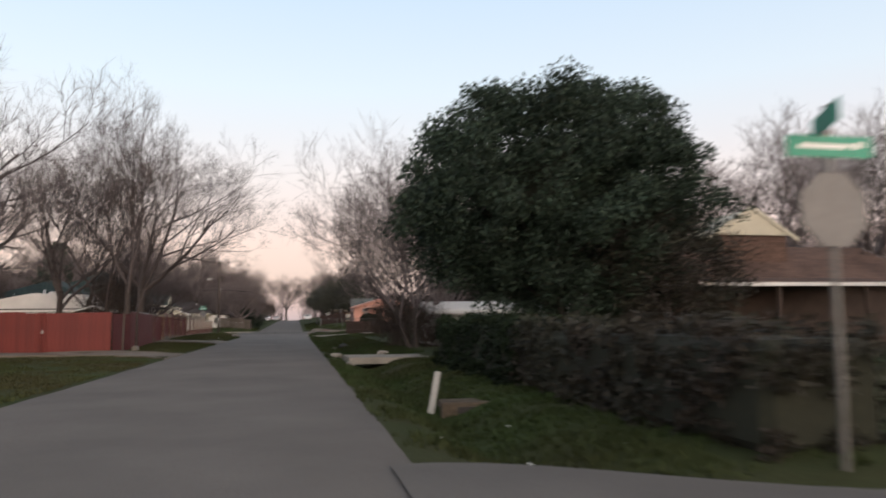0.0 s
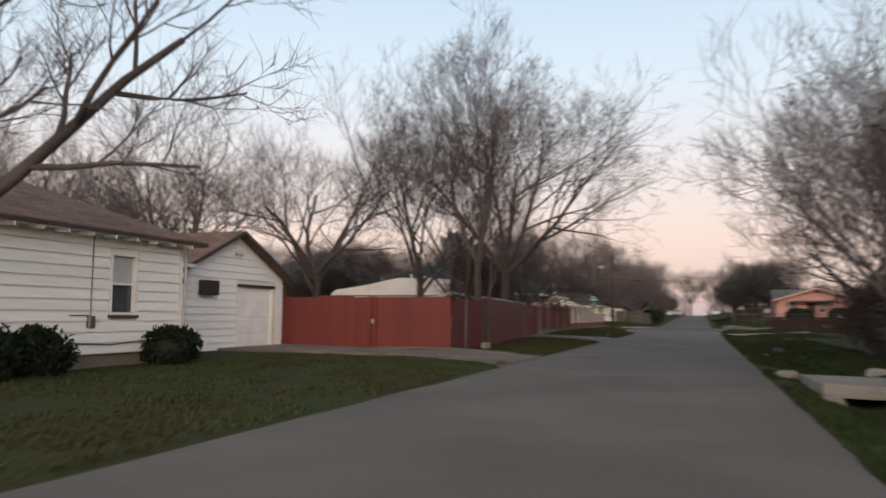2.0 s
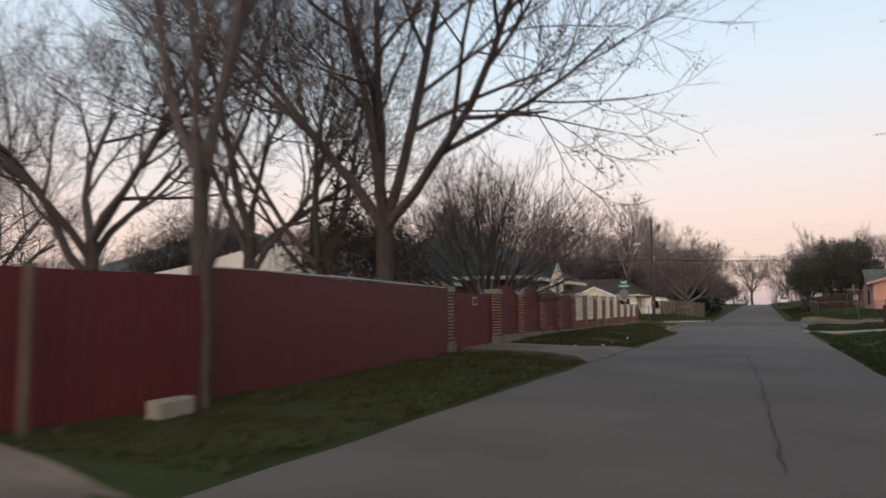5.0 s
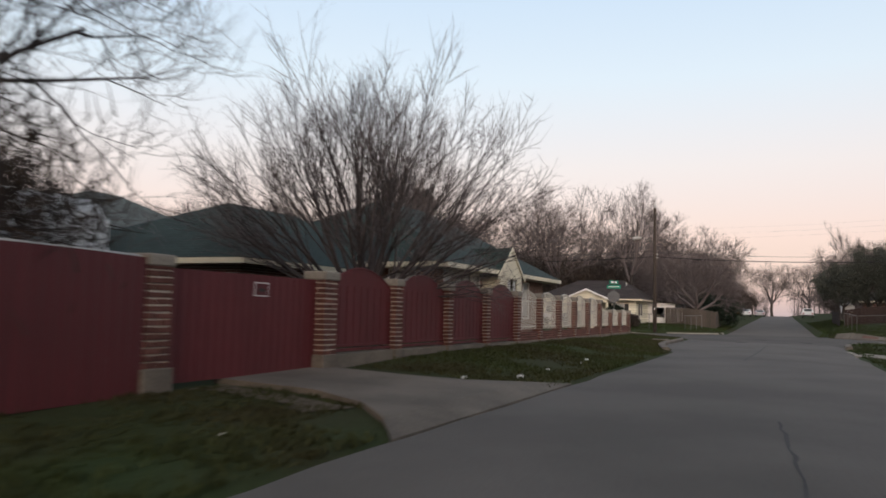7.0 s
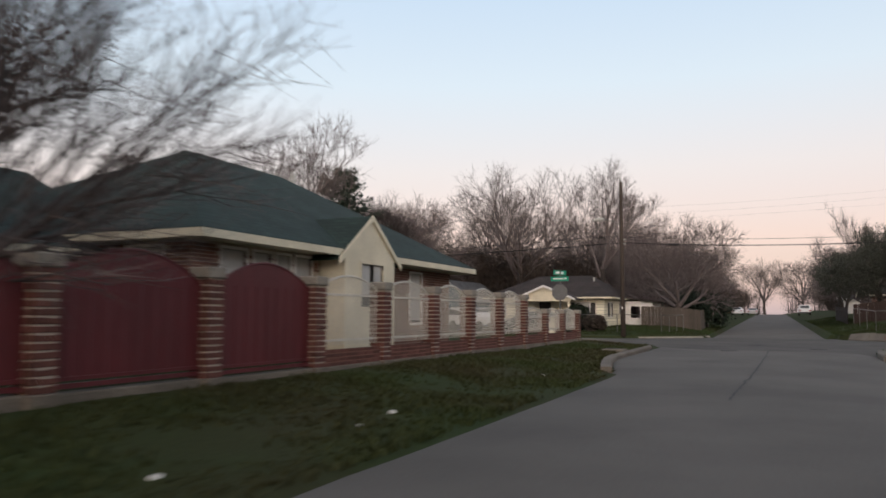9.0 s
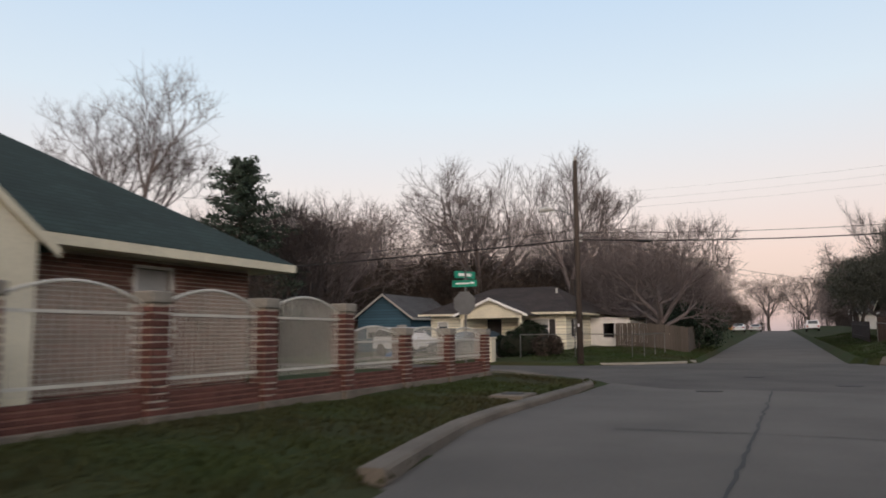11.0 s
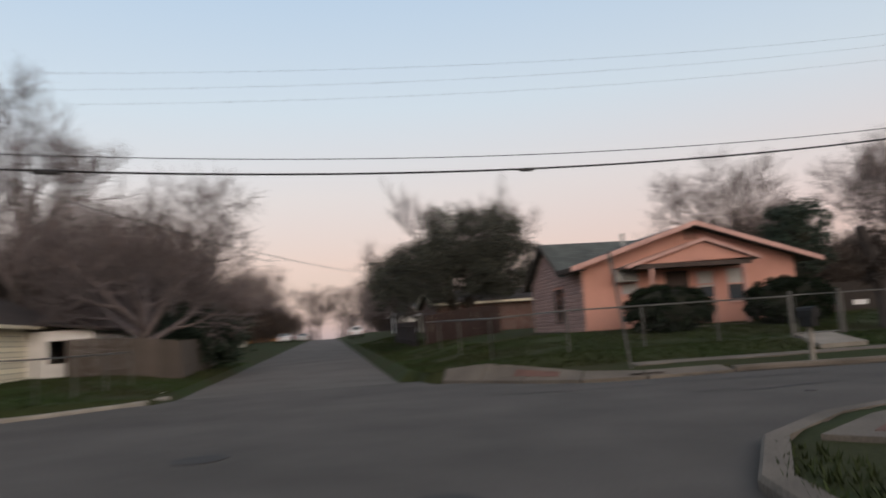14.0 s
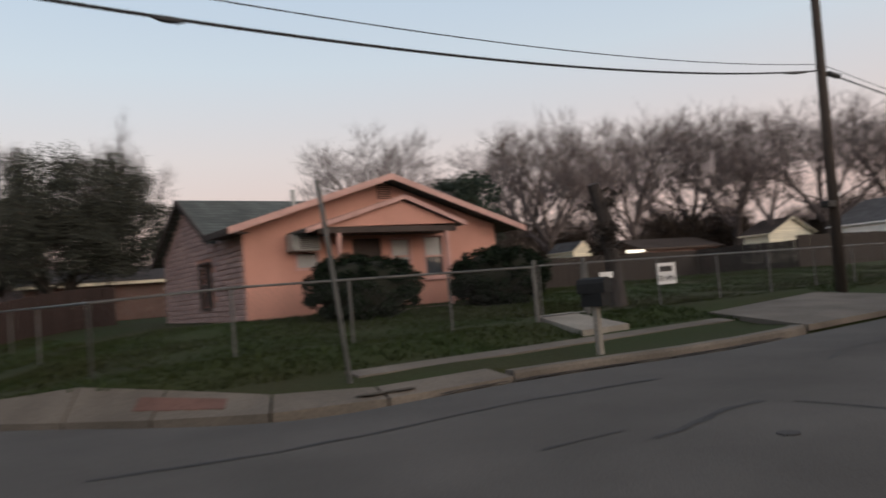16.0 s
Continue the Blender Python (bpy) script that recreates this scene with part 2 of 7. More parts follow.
    tail=mat("red_lamp_lens", (0.35, 0.02, 0.02), 0.3, 0.1, 5, 1, 0),
    lens=mat("clear_lamp_lens", (0.7, 0.7, 0.68), 0.2, 0.1, 5, 1, 0),
    orange=mat("orange_panel", (0.55, 0.26, 0.07), 0.7, 0.15, 10, 1, 0),
    litter=mat("white_paper_litter", (0.75, 0.75, 0.73), 0.8, 0.1, 10, 2, 0),
    bluebin=mat("blue_plastic", (0.03, 0.13, 0.30), 0.5, 0.1, 10, 2, 0),
    redclay=mat("tactile_red_pad", (0.16, 0.085, 0.066), 0.9, 0.2, 20, 2, 0.3),
)
lampglow = bpy.data.materials.new("lit_tube_lamp")
lampglow.use_nodes = True
lampglow.node_tree.nodes["Principled BSDF"].inputs["Emission Color"].default_value = (1, 0.93, 0.7, 1)
lampglow.node_tree.nodes["Principled BSDF"].inputs["Emission Strength"].default_value = 1.6
M["lamp"] = lampglow

# ---------------------------------------------------------------- building helpers
def mesh_from(name, verts, faces, material, smooth=False):
    me = bpy.data.meshes.new(name)
    me.from_pydata(verts, [], faces)
    me.materials.append(material)
    if smooth:
        me.polygons.foreach_set("use_smooth", [True] * len(me.polygons))
    me.update()
    return me


def thing(name, loc, label, category, rz=0.0, group="", kind=""):
    ob = new(name)
    ob.empty_display_size = 0.2
    ob.matrix_world = pose(*loc, 0, 0, rz)
    return tagged(ob, label, category, group, kind)


def part(name, bm, material, parent, label="", smooth=False):
    """Links a bmesh as one mesh object under a thing or a part."""
    me = bpy.data.meshes.new(name)
    bm.to_mesh(me)
    bm.free()
    me.materials.append(M[material] if isinstance(material, str) else material)
    if smooth:
        me.polygons.foreach_set("use_smooth", [True] * len(me.polygons))
    return hang(name, me, parent, label)


def hang(name, me, parent, label=""):
    ob = new(name, me)
    if parent is not None:
        ob.parent = parent
    if label:
        ob["label"] = label
    return ob


def lone(name, bm, material, label, category, group="", kind="", smooth=False):
    return tagged(part(name, bm, material, None, "", smooth), label, category, group, kind)


def box(bm, x0, x1, y0, y1, z0, z1, bev=0.0):
    r = bmesh.ops.create_cube(bm, size=1.0, matrix=Matrix.Translation(((x0 + x1) / 2, (y0 + y1) / 2, (z0 + z1) / 2)) @ Matrix.Diagonal((abs(x1 - x0), abs(y1 - y0), abs(z1 - z0), 1)))
    if bev:
        es = list({e for v in r["verts"] for e in v.link_edges})
        bmesh.ops.bevel(bm, geom=es, offset=bev, segments=1, affect="EDGES", profile=0.5)
    return bm


def B(*a, **k):
    return box(bmesh.new(), *a, **k)


def tube(bm, pts, radii, sides=8, cap=True):
    pts = [Vector(p) for p in pts]
    if not isinstance(radii, (list, tuple)):
        radii = [radii] * len(pts)
    rings = []
    for i, p in enumerate(pts):
        d = (pts[min(i + 1, len(pts) - 1)] - pts[max(i - 1, 0)]).normalized()
        a = d.cross(Vector((0.31, 0.95, 0.05)) if abs(d.y) < 0.9 else Vector((1, 0, 0.1))).normalized()
        b = d.cross(a)
        rings.append([bm.verts.new(p + radii[i] * (math.cos(2 * math.pi * k / sides) * a + math.sin(2 * math.pi * k / sides) * b)) for k in range(sides)])
    for r0, r1 in zip(rings, rings[1:]):
        for k in range(sides):
            bm.faces.new((r0[k], r0[(k + 1) % sides], r1[(k + 1) % sides], r1[k]))
    if cap:
        bm.faces.new(rings[0][::-1])
        bm.faces.new(rings[-1])
    return bm


def T(pts, radii, sides=8):
    return tube(bmesh.new(), pts, radii, sides)


def prism(bm, outline, axis, a, b):
    """Outline of 2D points in the plane across axis, drawn out from a to b along it."""
    def at(p, v):
        return {"x": (v, p[0], p[1]), "y": (p[0], v, p[1]), "z": (p[0], p[1], v)}[axis]
    lo = [bm.verts.new(at(p, a)) for p in outline]
    hi = [bm.verts.new(at(p, b)) for p in outline]
    n = len(outline)
    for i in range(n):
        bm.faces.new((lo[i], lo[(i + 1) % n], hi[(i + 1) % n], hi[i]))
    bm.faces.new(lo[::-1])
    bm.faces.new(hi)
    bmesh.ops.recalc_face_normals(bm, faces=bm.faces)
    return bm


def P(outline, axis, a, b):
    return prism(bmesh.new(), outline, axis, a, b)


def slabface(bm, pts, thick):
    """A flat polygon with thickness below it."""
    up = [bm.verts.new(p) for p in pts]
    lo = [bm.verts.new((p[0], p[1], p[2] - thick)) for p in pts]
    n = len(pts)
    bm.faces.new(up)
    bm.faces.new(lo[::-1])
    for i in range(n):
        bm.faces.new((up[i], lo[i], lo[(i + 1) % n], up[(i + 1) % n]))
    bmesh.ops.recalc_face_normals(bm, faces=bm.faces)
    return bm


def sstep(a, b, v):
    u = min(1.0, max(0.0, (v - a) / (b - a)))
    return u * u * (3 - 2 * u)


# ---------------------------------------------------------------- the lie of the land
def road_z(y):
    return 0.013 * min(140.0, max(0.0, y - 105.0))


def xl(y):
    if y < 70:
        return -4.15
    if y < 90:
        return -4.15 - 1.28 * sstep(70, 77.0, y)
    return -4.35


def xr(y):
    return 2.3 + 0.25 * sstep(78, 82, y) if y < 90 else 2.4


CORNER = [(2.4, 82.0), (2.8, 84.2), (3.35, 86.1), (4.4, 87.75), (5.85, 88.95), (7.2, 89.45), (9.0, 89.65)]


def near_y(x):
    if x < -5.2:
        return min(88.3, 86.65 + 1.8 * sstep(5.2, 9.5, -x))
    if x < 2.4:
        return 84.0 + 2.4 * sstep(3.0, 5.2, -x)
    for (xa, ya), (xb, yb) in zip(CORNER, CORNER[1:]):
        if x < xb:
            return ya + (yb - ya) * (x - xa) / (xb - xa)
    return 89.65


def far_y(x):
    if x < -4.2:
        return 97.6 + 4.2 * (1 - sstep(4.2, 10.6, -x)) ** 1.5
    if x < 2.7:
        return 103.0
    return 97.0 - 0.9 * sstep(8.5, 14, x) + 4.2 * (1 - sstep(2.7, 7.5, x)) ** 2


def start_y(x):
    return 2.3 + 2.2 * (1 - sstep(2.3, 6.5, x))


def in_road(x, y):
    if xl(y) < x < xr(y):
        return True
    if near_y(x) < y < far_y(x):
        return True
    return x > 0 and -6 < y < start_y(x)


def yard(x, y):
    z = road_z(y)
    if x < -1:
        d = xl(y) - x
        if y < 92:
            z += 0.02 + 0.09 * sstep(0.4, 4, d) + 0.19 * sstep(51, 60, y) * sstep(0.2, 4, d)
            z += 0.10 * sstep(74, 77, y) * (1 - sstep(0.3, 4, d)) * sstep(-0.2, 0.3, d)
        else:
            z += 0.16 + (0.18 * sstep(97.8, 100, y) * sstep(0, 4, d) + 0.2 * sstep(100, 108, y) * sstep(0, 5, d)) * (1 - 0.75 * sstep(12.6, 14.5, -x))
    else:
        e = x - xr(y)
        if y < 88:
            ditch = math.exp(-((e - 1.5) / 0.8) ** 2)
            z += -0.02 - 0.40 * ditch * (1 - 0.6 * sstep(55, 76, y)) * (1 - sstep(77, 83, y)) * sstep(2.5, 6, y) + 0.12 * sstep(2.6, 5, e)
            z += 0.12 * sstep(80, 84, y)
        else:
            z += 0.13 + 0.17 * sstep(97.2, 99.3, y) + 0.27 * sstep(98.8, 100.4, y) * sstep(0.5, 3.0, e) + 0.42 * sstep(100.4, 107.5, y) * sstep(1.0, 6, e)
    return z


OUT = [(3.1, 101.2), (3.9, 99.95), (4.7, 98.75), (5.8, 97.55), (7.2, 97.05), (9.3, 96.95)]
INN = [(3.28, 101.6), (4.2, 100.35), (5.06, 99.2), (6.06, 98.08), (7.31, 97.55), (9.25, 97.5)]


def on_ramp(x, y):
    """Whether a place lies under the corner pavement."""
    if not (2.6 < x < 9.6 and 96.0 < y < 102.2):
        return False
    rim = [(o[0] - 0.85 * (n[0] - o[0]), o[1] - 0.85 * (n[1] - o[1])) for o, n in zip(OUT, INN)]
    ring = rim + [(n[0] - 0.06 * (n[0] - o[0]), n[1] - 0.06 * (n[1] - o[1])) for o, n in zip(OUT, INN)][::-1]
    inside = False
    for (xa, ya), (xb, yb) in zip(ring, ring[1:] + ring[:1]):
        if (ya > y) != (yb > y) and x < xa + (xb - xa) * (y - ya) / (yb - ya):
            inside = not inside
    return inside


UNDER = [(-13.4, -5.0, 30.3, 33.9), (-8.3, -5.2, 51.0, 53.3)]


def g(x, y):
    if any(a < x < b and c < y < d for a, b, c, d in UNDER):
        return yard(x, y) - 0.25
    if on_ramp(x, y):
        return -0.07
    if y > 90 and x > 2.4 and (in_road(x, y - 0.15) or (x < 10 and in_road(x, y - 0.45))):
        return road_z(y) - 0.07
    return road_z(y) - 0.07 if in_road(x, y) else yard(x, y) + 0.03 * noise.noise((x * 0.5, y * 0.5, 0.0)) * sstep(0, 1, min(abs(x - xr(y)), abs(x - xl(y))))


def lines(parts):
    out = []
    for a, b, s in parts:
        n = max(1, round((b - a) / s))
        out += [a + (b - a) * i / n for i in range(n)]
    return out + [parts[-1][1]]


gx = lines([(-1500, -200, 260), (-200, -60, 20), (-60, -24, 4), (-24, -11, 1.0), (-11, 2.4, 0.4), (2.4, 17.2, 0.2), (17.2, 30, 0.8), (30, 70, 4), (70, 200, 20), (200, 1500, 260)])
gy = lines([(-900, -100, 160), (-100, -12, 8), (-12, 83, 0.5), (83, 90.4, 0.2), (90.4, 95.4, 0.5), (95.4, 98.6, 0.1), (98.6, 103, 0.2), (103, 112, 0.5), (112, 160, 2), (160, 300, 10), (300, 2400, 300)])
gv = [(x, y, g(x, y)) for y in gy for x in gx]
nx = len(gx)
gf = [(j * nx + i, j * nx + i + 1, (j + 1) * nx + i + 1, (j + 1) * nx + i) for j in range(len(gy) - 1) for i in range(nx - 1)]
ground = new("ground", mesh_from("ground", gv, gf, M["ground"], True))
tagged(ground, "winter lawn and verge, patchy green and brown grass", "ground", "", "structure")

# main road
ry = lines([(-120, -10, 10), (-10, 112, 1.0), (112, 300, 6), (300, 900, 100)])
rv, rf = [], []
cols = [0, 0.03, 0.25, 0.5, 0.75, 0.97, 1]
for j, y in enumerate(ry):
    a, b = xl(y), xr(y)
    a += 0.10 * noise.noise((0.0, y * 0.45, 3.0)) + 0.05 * noise.noise((0.0, y * 1.9, 3.0))
    b += 0.10 * noise.noise((9.0, y * 0.45, 3.0)) + 0.05 * noise.noise((9.0, y * 1.9, 3.0))
    for c in cols:
        rv.append((a + (b - a) * c, y, road_z(y) + 0.035 * (1 - (2 * c - 1) ** 2) - 0.05 * (c in (0, 1))))
for j in range(len(ry) - 1):
    for i in range(len(cols) - 1):
        k = len(cols)
        rf.append((j * k + i, j * k + i + 1, (j + 1) * k + i + 1, (j + 1) * k + i))
tagged(new("road", mesh_from("road", rv, rf, M["asphalt"], True)), "worn grey asphalt residential street, patched and unmarked", "road", "", "structure")


def cross_street(name, xs, lo, hi, z0, label, material="asphalt"):
    v, fc = [], []
    for x in xs:
        a, b = lo(x), hi(x)
        for c in (0, 0.04, 0.35, 0.65, 0.96, 1):
            y = a + (b - a) * c
            v.append((x, y, max(road_z(y), 0) + z0 - 0.045 * (c in (0, 1))))
    k = 6
    for j in range(len(xs) - 1):
        for i in range(k - 1):
            fc.append((j * k + i, (j + 1) * k + i, (j + 1) * k + i + 1, j * k + i + 1))
    tagged(new(name, mesh_from(name, v, fc, M[material], True)), label, "road", "", "structure")


cross_street("cross_road", lines([(-200, -20, 10), (-20, 2.4, 0.4), (2.4, 10, 0.2), (10, 20, 0.5), (20, 200, 10)]), near_y, far_y, 0.040, "asphalt cross street with concrete kerbs, colour darkened for dimmer exposure", "asphalt_dark")
cross_street("side_road", lines([(2.0, 12, 0.5), (12, 120, 9)]), lambda x: -6.0, start_y, 0.030, "narrow asphalt side street meeting the road", "asphalt")


def flat_slab(name, outline, lift, material, label, thick=0.12, cat="driveway"):
    bm = bmesh.new()
    slabface(bm, [(x, y, max(road_z(y) + 0.012 if in_road(x, y) else yard(x, y) + lift, road_z(y) + 0.012 if xl(y) - 0.6 < x < xr(y) + 0.2 else -9)) for x, y in outline], thick)
    ob = lone(name, bm, material, label, cat, "", "structure")
    return ob


flat_slab("driveway", [(-14.0, 29.9), (-11, 29.85), (-8.6, 29.8), (-6.4, 29.7), (-5.0, 29.2), (-4.05, 28.2), (-4.05, 33.4), (-5.6, 33.9), (-7.3, 34.35), (-10, 34.6), (-14.0, 34.6)], 0.08, "concrete_dark", "cracked pale concrete driveway before the garage")
flat_slab("driveway", [(-8.6, 50.75), (-6.6, 50.6), (-5.4, 50.0), (-4.6, 49.1), (-4.05, 48.3), (-4.05, 55.6), (-4.5, 54.4), (-5.5, 53.8), (-6.4, 53.5), (-8.6, 53.6)], 0.09, "concrete_dark", "stained concrete driveway apron before a red gate")
lone("culvert_slab", slabface(bmesh.new(), [(x, y, 0.04) for x, y in ((3.1, 25.7), (6.3, 25.1), (6.6, 27.7), (3.0, 28.3))], 0.25), "concrete", "concrete slab bridging the roadside ditch", "driveway", "", "structure")
flat_slab("driveway", [(2.2, 73.6), (3.6, 74.2), (9, 74.2), (9, 77.0), (3.6, 77.0), (2.2, 77.8)], 0.10, "concrete", "concrete driveway crossing the verge")
flat_slab("sidewalk", [(7.6, 98.45), (12, 98.3), (17, 98.2), (17, 98.6), (12, 98.72), (7.6, 98.9)], 0.02, "concrete_dark", "narrow weathered concrete sidewalk strip", 0.1, "sidewalk")
flat_slab("sidewalk", [(-8.9, 86.5), (-6.9, 86.8), (-7.0, 87.5), (-8.6, 88.0), (-14, 88.1), (-14, 87.4), (-10.2, 87.2)], 0.03, "concrete_dark", "concrete corner ramp beside the brick fence", 0.1, "sidewalk")
flat_slab("driveway", [(-19.5, 97.4), (-12.9, 97.4), (-12.9, 104.8), (-22, 106.0), (-22, 99)], 0.03, "concrete_dark", "dark concrete driveway with parked cars")
flat_slab("walkway", [(12.9, 98.9), (14.3, 98.9), (14.4, 100.6), (13.3, 100.6)], 0.12, "concrete", "short concrete step and walk at the gate")
flat_slab("driveway", [(16.2, 96.15), (24.2, 96.15), (23.5, 99.6), (17.6, 99.2)], 0.03, "concrete_dark", "concrete driveway apron sloping to the kerb")


def kerb(pts, width, high, label, material="concrete"):
    bm = bmesh.new()
    pts = [Vector((p[0], p[1], road_z(p[1]))) for p in pts]
    prof = [(0.0, -0.1), (0.0, high * 0.75), (0.035, high), (width, high), (width, -0.1)]
    rings = []
    for i, p in enumerate(pts):
        d = (pts[min(i + 1, len(pts) - 1)] - pts[max(i - 1, 0)]).normalized()
        n = Vector((-d.y, d.x, 0))
        rings.append([bm.verts.new(p + n * a + Vector((0, 0, z))) for a, z in prof])
    for r0, r1 in zip(rings, rings[1:]):
        for k in range(len(prof) - 1):
            bm.faces.new((r0[k], r1[k], r1[k + 1], r0[k + 1]))
    bm.faces.new(rings[0])
    bm.faces.new(rings[-1][::-1])
    bmesh.ops.recalc_face_normals(bm, faces=bm.faces)
    lone("kerb", bm, material, label, "kerb", "", "structure")


kerb([(-4.3, 71.5), (-4.7, 73.5), (-5.05, 75.5), (-5.2, 77.5), (-5.22, 80), (-5.25, 83), (-5.32, 85.0), (-5.6, 86.1), (-6.2, 86.9), (-7.3, 87.6), (-9, 88.1), (-14, 88.2), (-60, 88.2)], 0.28, 0.13, "weathered concrete kerb curving round the corner", "concrete_dark")
kerb([(60, 89.8), (9, 89.8), (7.2, 89.6), (5.8, 89.1), (4.3, 87.9), (3.2, 86.2), (2.65, 84.2), (2.4, 82.0), (2.35, 80.0)], 0.26, 0.15, "concrete kerb round the grassy corner", "concrete_dark")
kerb([(9.3, 96.95), (10.2, 96.8), (11, 96.61), (12.5, 96.26), (14, 96.1), (15.5, 96.1), (16.2, 96.2)], 0.26, 0.165, "broken concrete kerb before the pink house", "concrete_dark")
lone("sidewalk", slabface(bmesh.new(), [(x, y, 0.155) for x, y in [(4.7, 87.55), (5.6, 86.3), (6.8, 87.2), (8.2, 88.4), (7.4, 89.1), (6.0, 88.5)]], 0.1), "concrete_dark", "concrete corner pavement at the kerb", "sidewalk", "", "structure")
kerb([(24.2, 96.15), (40, 96.12), (80, 96.12)], 0.24, 0.165, "concrete kerb along the cross street")
kerb([(-60, 97.6), (-13, 97.65), (-9, 98.1), (-6.4, 99.4), (-4.8, 101.2), (-4.4, 103)], 0.24, 0.13, "concrete kerb before the yellow house")

# ---------------------------------------------------------------- trees
class Limbs:
    """Gathers tapered tubes for the wood of one tree."""
    def __init__(self):
        self.v, self.f = [], []

    def tube(self, pts, rad, sides):
        base = len(self.v)
        for i, p in enumerate(pts):
            d = (pts[min(i + 1, len(pts) - 1)] - pts[max(i - 1, 0)]).normalized()
            a = d.cross(Vector((0.31, 0.93, 0.17))).normalized()
            b = d.cross(a)
            for k in range(sides):
                t = 2 * math.pi * k / sides
                self.v.append(p + (a * math.cos(t) + b * math.sin(t)) * rad[i])
        for i in range(len(pts) - 1):
            for k in range(sides):
                s, e = base + i * sides, base + (i + 1) * sides
                self.f.append((s + k, s + (k + 1) % sides, e + (k + 1) % sides, e + k))


def turned(d, angle, around):
    side = d.cross(Vector((0.2, 0.3, 1) if abs(d.z) < 0.9 else (1, 0.1, 0))).normalized()
    side.rotate(Matrix.Rotation(around, 3, d))
    out = d.copy()
    out.rotate(Matrix.Rotation(angle, 3, side))
    return out


def grow_wood(seed, trunk_h, trunk_r, limbs, limb_len, spread, kids, lift, gnarl=0.16, ratio=0.62, twig=0.006, stems=None, lean=(0, 0), tips=None, ways=(), fork=(24, 52)):
    """Trunk and crown meshes. spread: degrees of the limbs off the trunk; lift: upward pull; kids: children per level."""
    rng = random.Random(seed)
    trunk, crown = Limbs(), Limbs()

    def rv():
        return Vector((rng.gauss(0, 1), rng.gauss(0, 1), rng.gauss(0, 1)))

    def branch(p, d, length, r, lev):
        n = 5 if lev == 0 else 4 if lev < 3 else 3 if lev < len(kids) else 2
        pts, rad, dirs = [p], [r], [d]
        end = max(twig, r * 0.38)
        for i in range(n):
            d = (d + rv() * gnarl * 0.55 + Vector((0, 0, lift * (0.4 + 0.3 * lev) / n))).normalized()
            p = p + d * (length / n)
            pts.append(p)
            dirs.append(d)
            rad.append(r + (end - r) * (i + 1) / n)
        crown.tube(pts, rad, 6 if lev == 0 else 5 if lev == 1 else 4 if lev == 2 else 3)
        if lev >= len(kids):
            if tips is not None:
                tips.extend([(pts[-1], dirs[-1]), (pts[-2], dirs[-1])])
            return
        k = kids[lev]
        turn0 = rng.uniform(0, 6.28)
        for j in range(k):
            u = 0.28 + 0.72 * (j + rng.uniform(0.2, 0.9)) / k
            i = min(n - 1, int(u * n))
            w = u * n - i
            q = pts[i].lerp(pts[i + 1], min(1, w))
            cr = max(twig, (rad[i] + (rad[i + 1] - rad[i]) * min(1, w)) * rng.uniform(0.5, 0.75))
            ang = radians(rng.uniform(*fork)) * (0.75 if j == k - 1 else 1)
            cd = turned(dirs[i + 1], ang, turn0 + j * 2.4)
            branch(q, cd, length * ratio * rng.uniform(0.75, 1.2) * (1.15 - 0.35 * u), cr, lev + 1)

    for s in range(stems or 1):
        p = Vector((rng.uniform(-0.15, 0.15) * (stems or 0), rng.uniform(-0.15, 0.15) * (stems or 0), -0.25))
        d = Vector((lean[0] + (rng.gauss(0, 0.25) if stems else 0), lean[1] + (rng.gauss(0, 0.25) if stems else 0), 1)).normalized()
        r = trunk_r * (1 if not stems else rng.uniform(0.6, 1))
        pts, rad, n = [p.copy()], [r * 1.35], 6
        for i in range(n):
            d = (d + rv() * 0.05).normalized()
            p = p + d * (trunk_h + 0.25) / n
            pts.append(p.copy())
            rad.append(r * (1.08 if i == 0 else 1 - 0.32 * i / n))
        trunk.tube(pts, rad, 9)
        a0 = rng.uniform(0, 6.28)
        for j in range(limbs):
            u = 1.0 if j < 2 else rng.uniform(0.72, 1.0)
            q = pts[-2].lerp(pts[-1], 0.97) if u == 1 else pts[int(u * n)]
            cd = turned(d, radians(spread * rng.uniform(0.55, 1.25)), a0 + j * 6.283 / limbs + rng.uniform(-0.3, 0.3))
            branch(q, cd, limb_len * rng.uniform(0.8, 1.15), rad[-1] * rng.uniform(0.62, 0.85), 0)
        for way, length in ways:
            branch(pts[-2].copy(), Vector(way).normalized(), length, rad[-1] * (0.8 if len(ways) < 6 else 0.36), 0)
    return trunk, crown


LEAVES = [0]


def leaf_cloud(rng, clumps, per, size, flat=0.6):
    """Diamond leaves scattered in clumps (centre, radius)."""
    c = np.array([q[0] for q in clumps])
    r = np.array([q[1] for q in clumps])
    n = len(clumps) * per
    idx = np.repeat(np.arange(len(clumps)), per)
    off = rng.normal(size=(n, 3))
    off /= np.linalg.norm(off, axis=1)[:, None]
    off *= (rng.random(n) ** 0.45)[:, None] * r[idx][:, None]
    off[:, 2] *= flat + 0.2
    pos = c[idx] + off
    u = rng.normal(size=(n, 3))
    u /= np.linalg.norm(u, axis=1)[:, None]
    w = np.cross(u, rng.normal(size=(n, 3)))
    w /= np.linalg.norm(w, axis=1)[:, None]
    s = size * (0.6 + 0.8 * rng.random(n))[:, None]
    verts = np.stack([pos - u * s, pos + w * s * 0.45, pos + u * s, pos - w * s * 0.45], 1).reshape(-1, 3)
    faces = np.arange(n * 4).reshape(-1, 4)
    return verts, faces


def slivers(rng, pos, way, length, width, spread=0.6):
    """Thin tapering twigs from points along rough directions."""
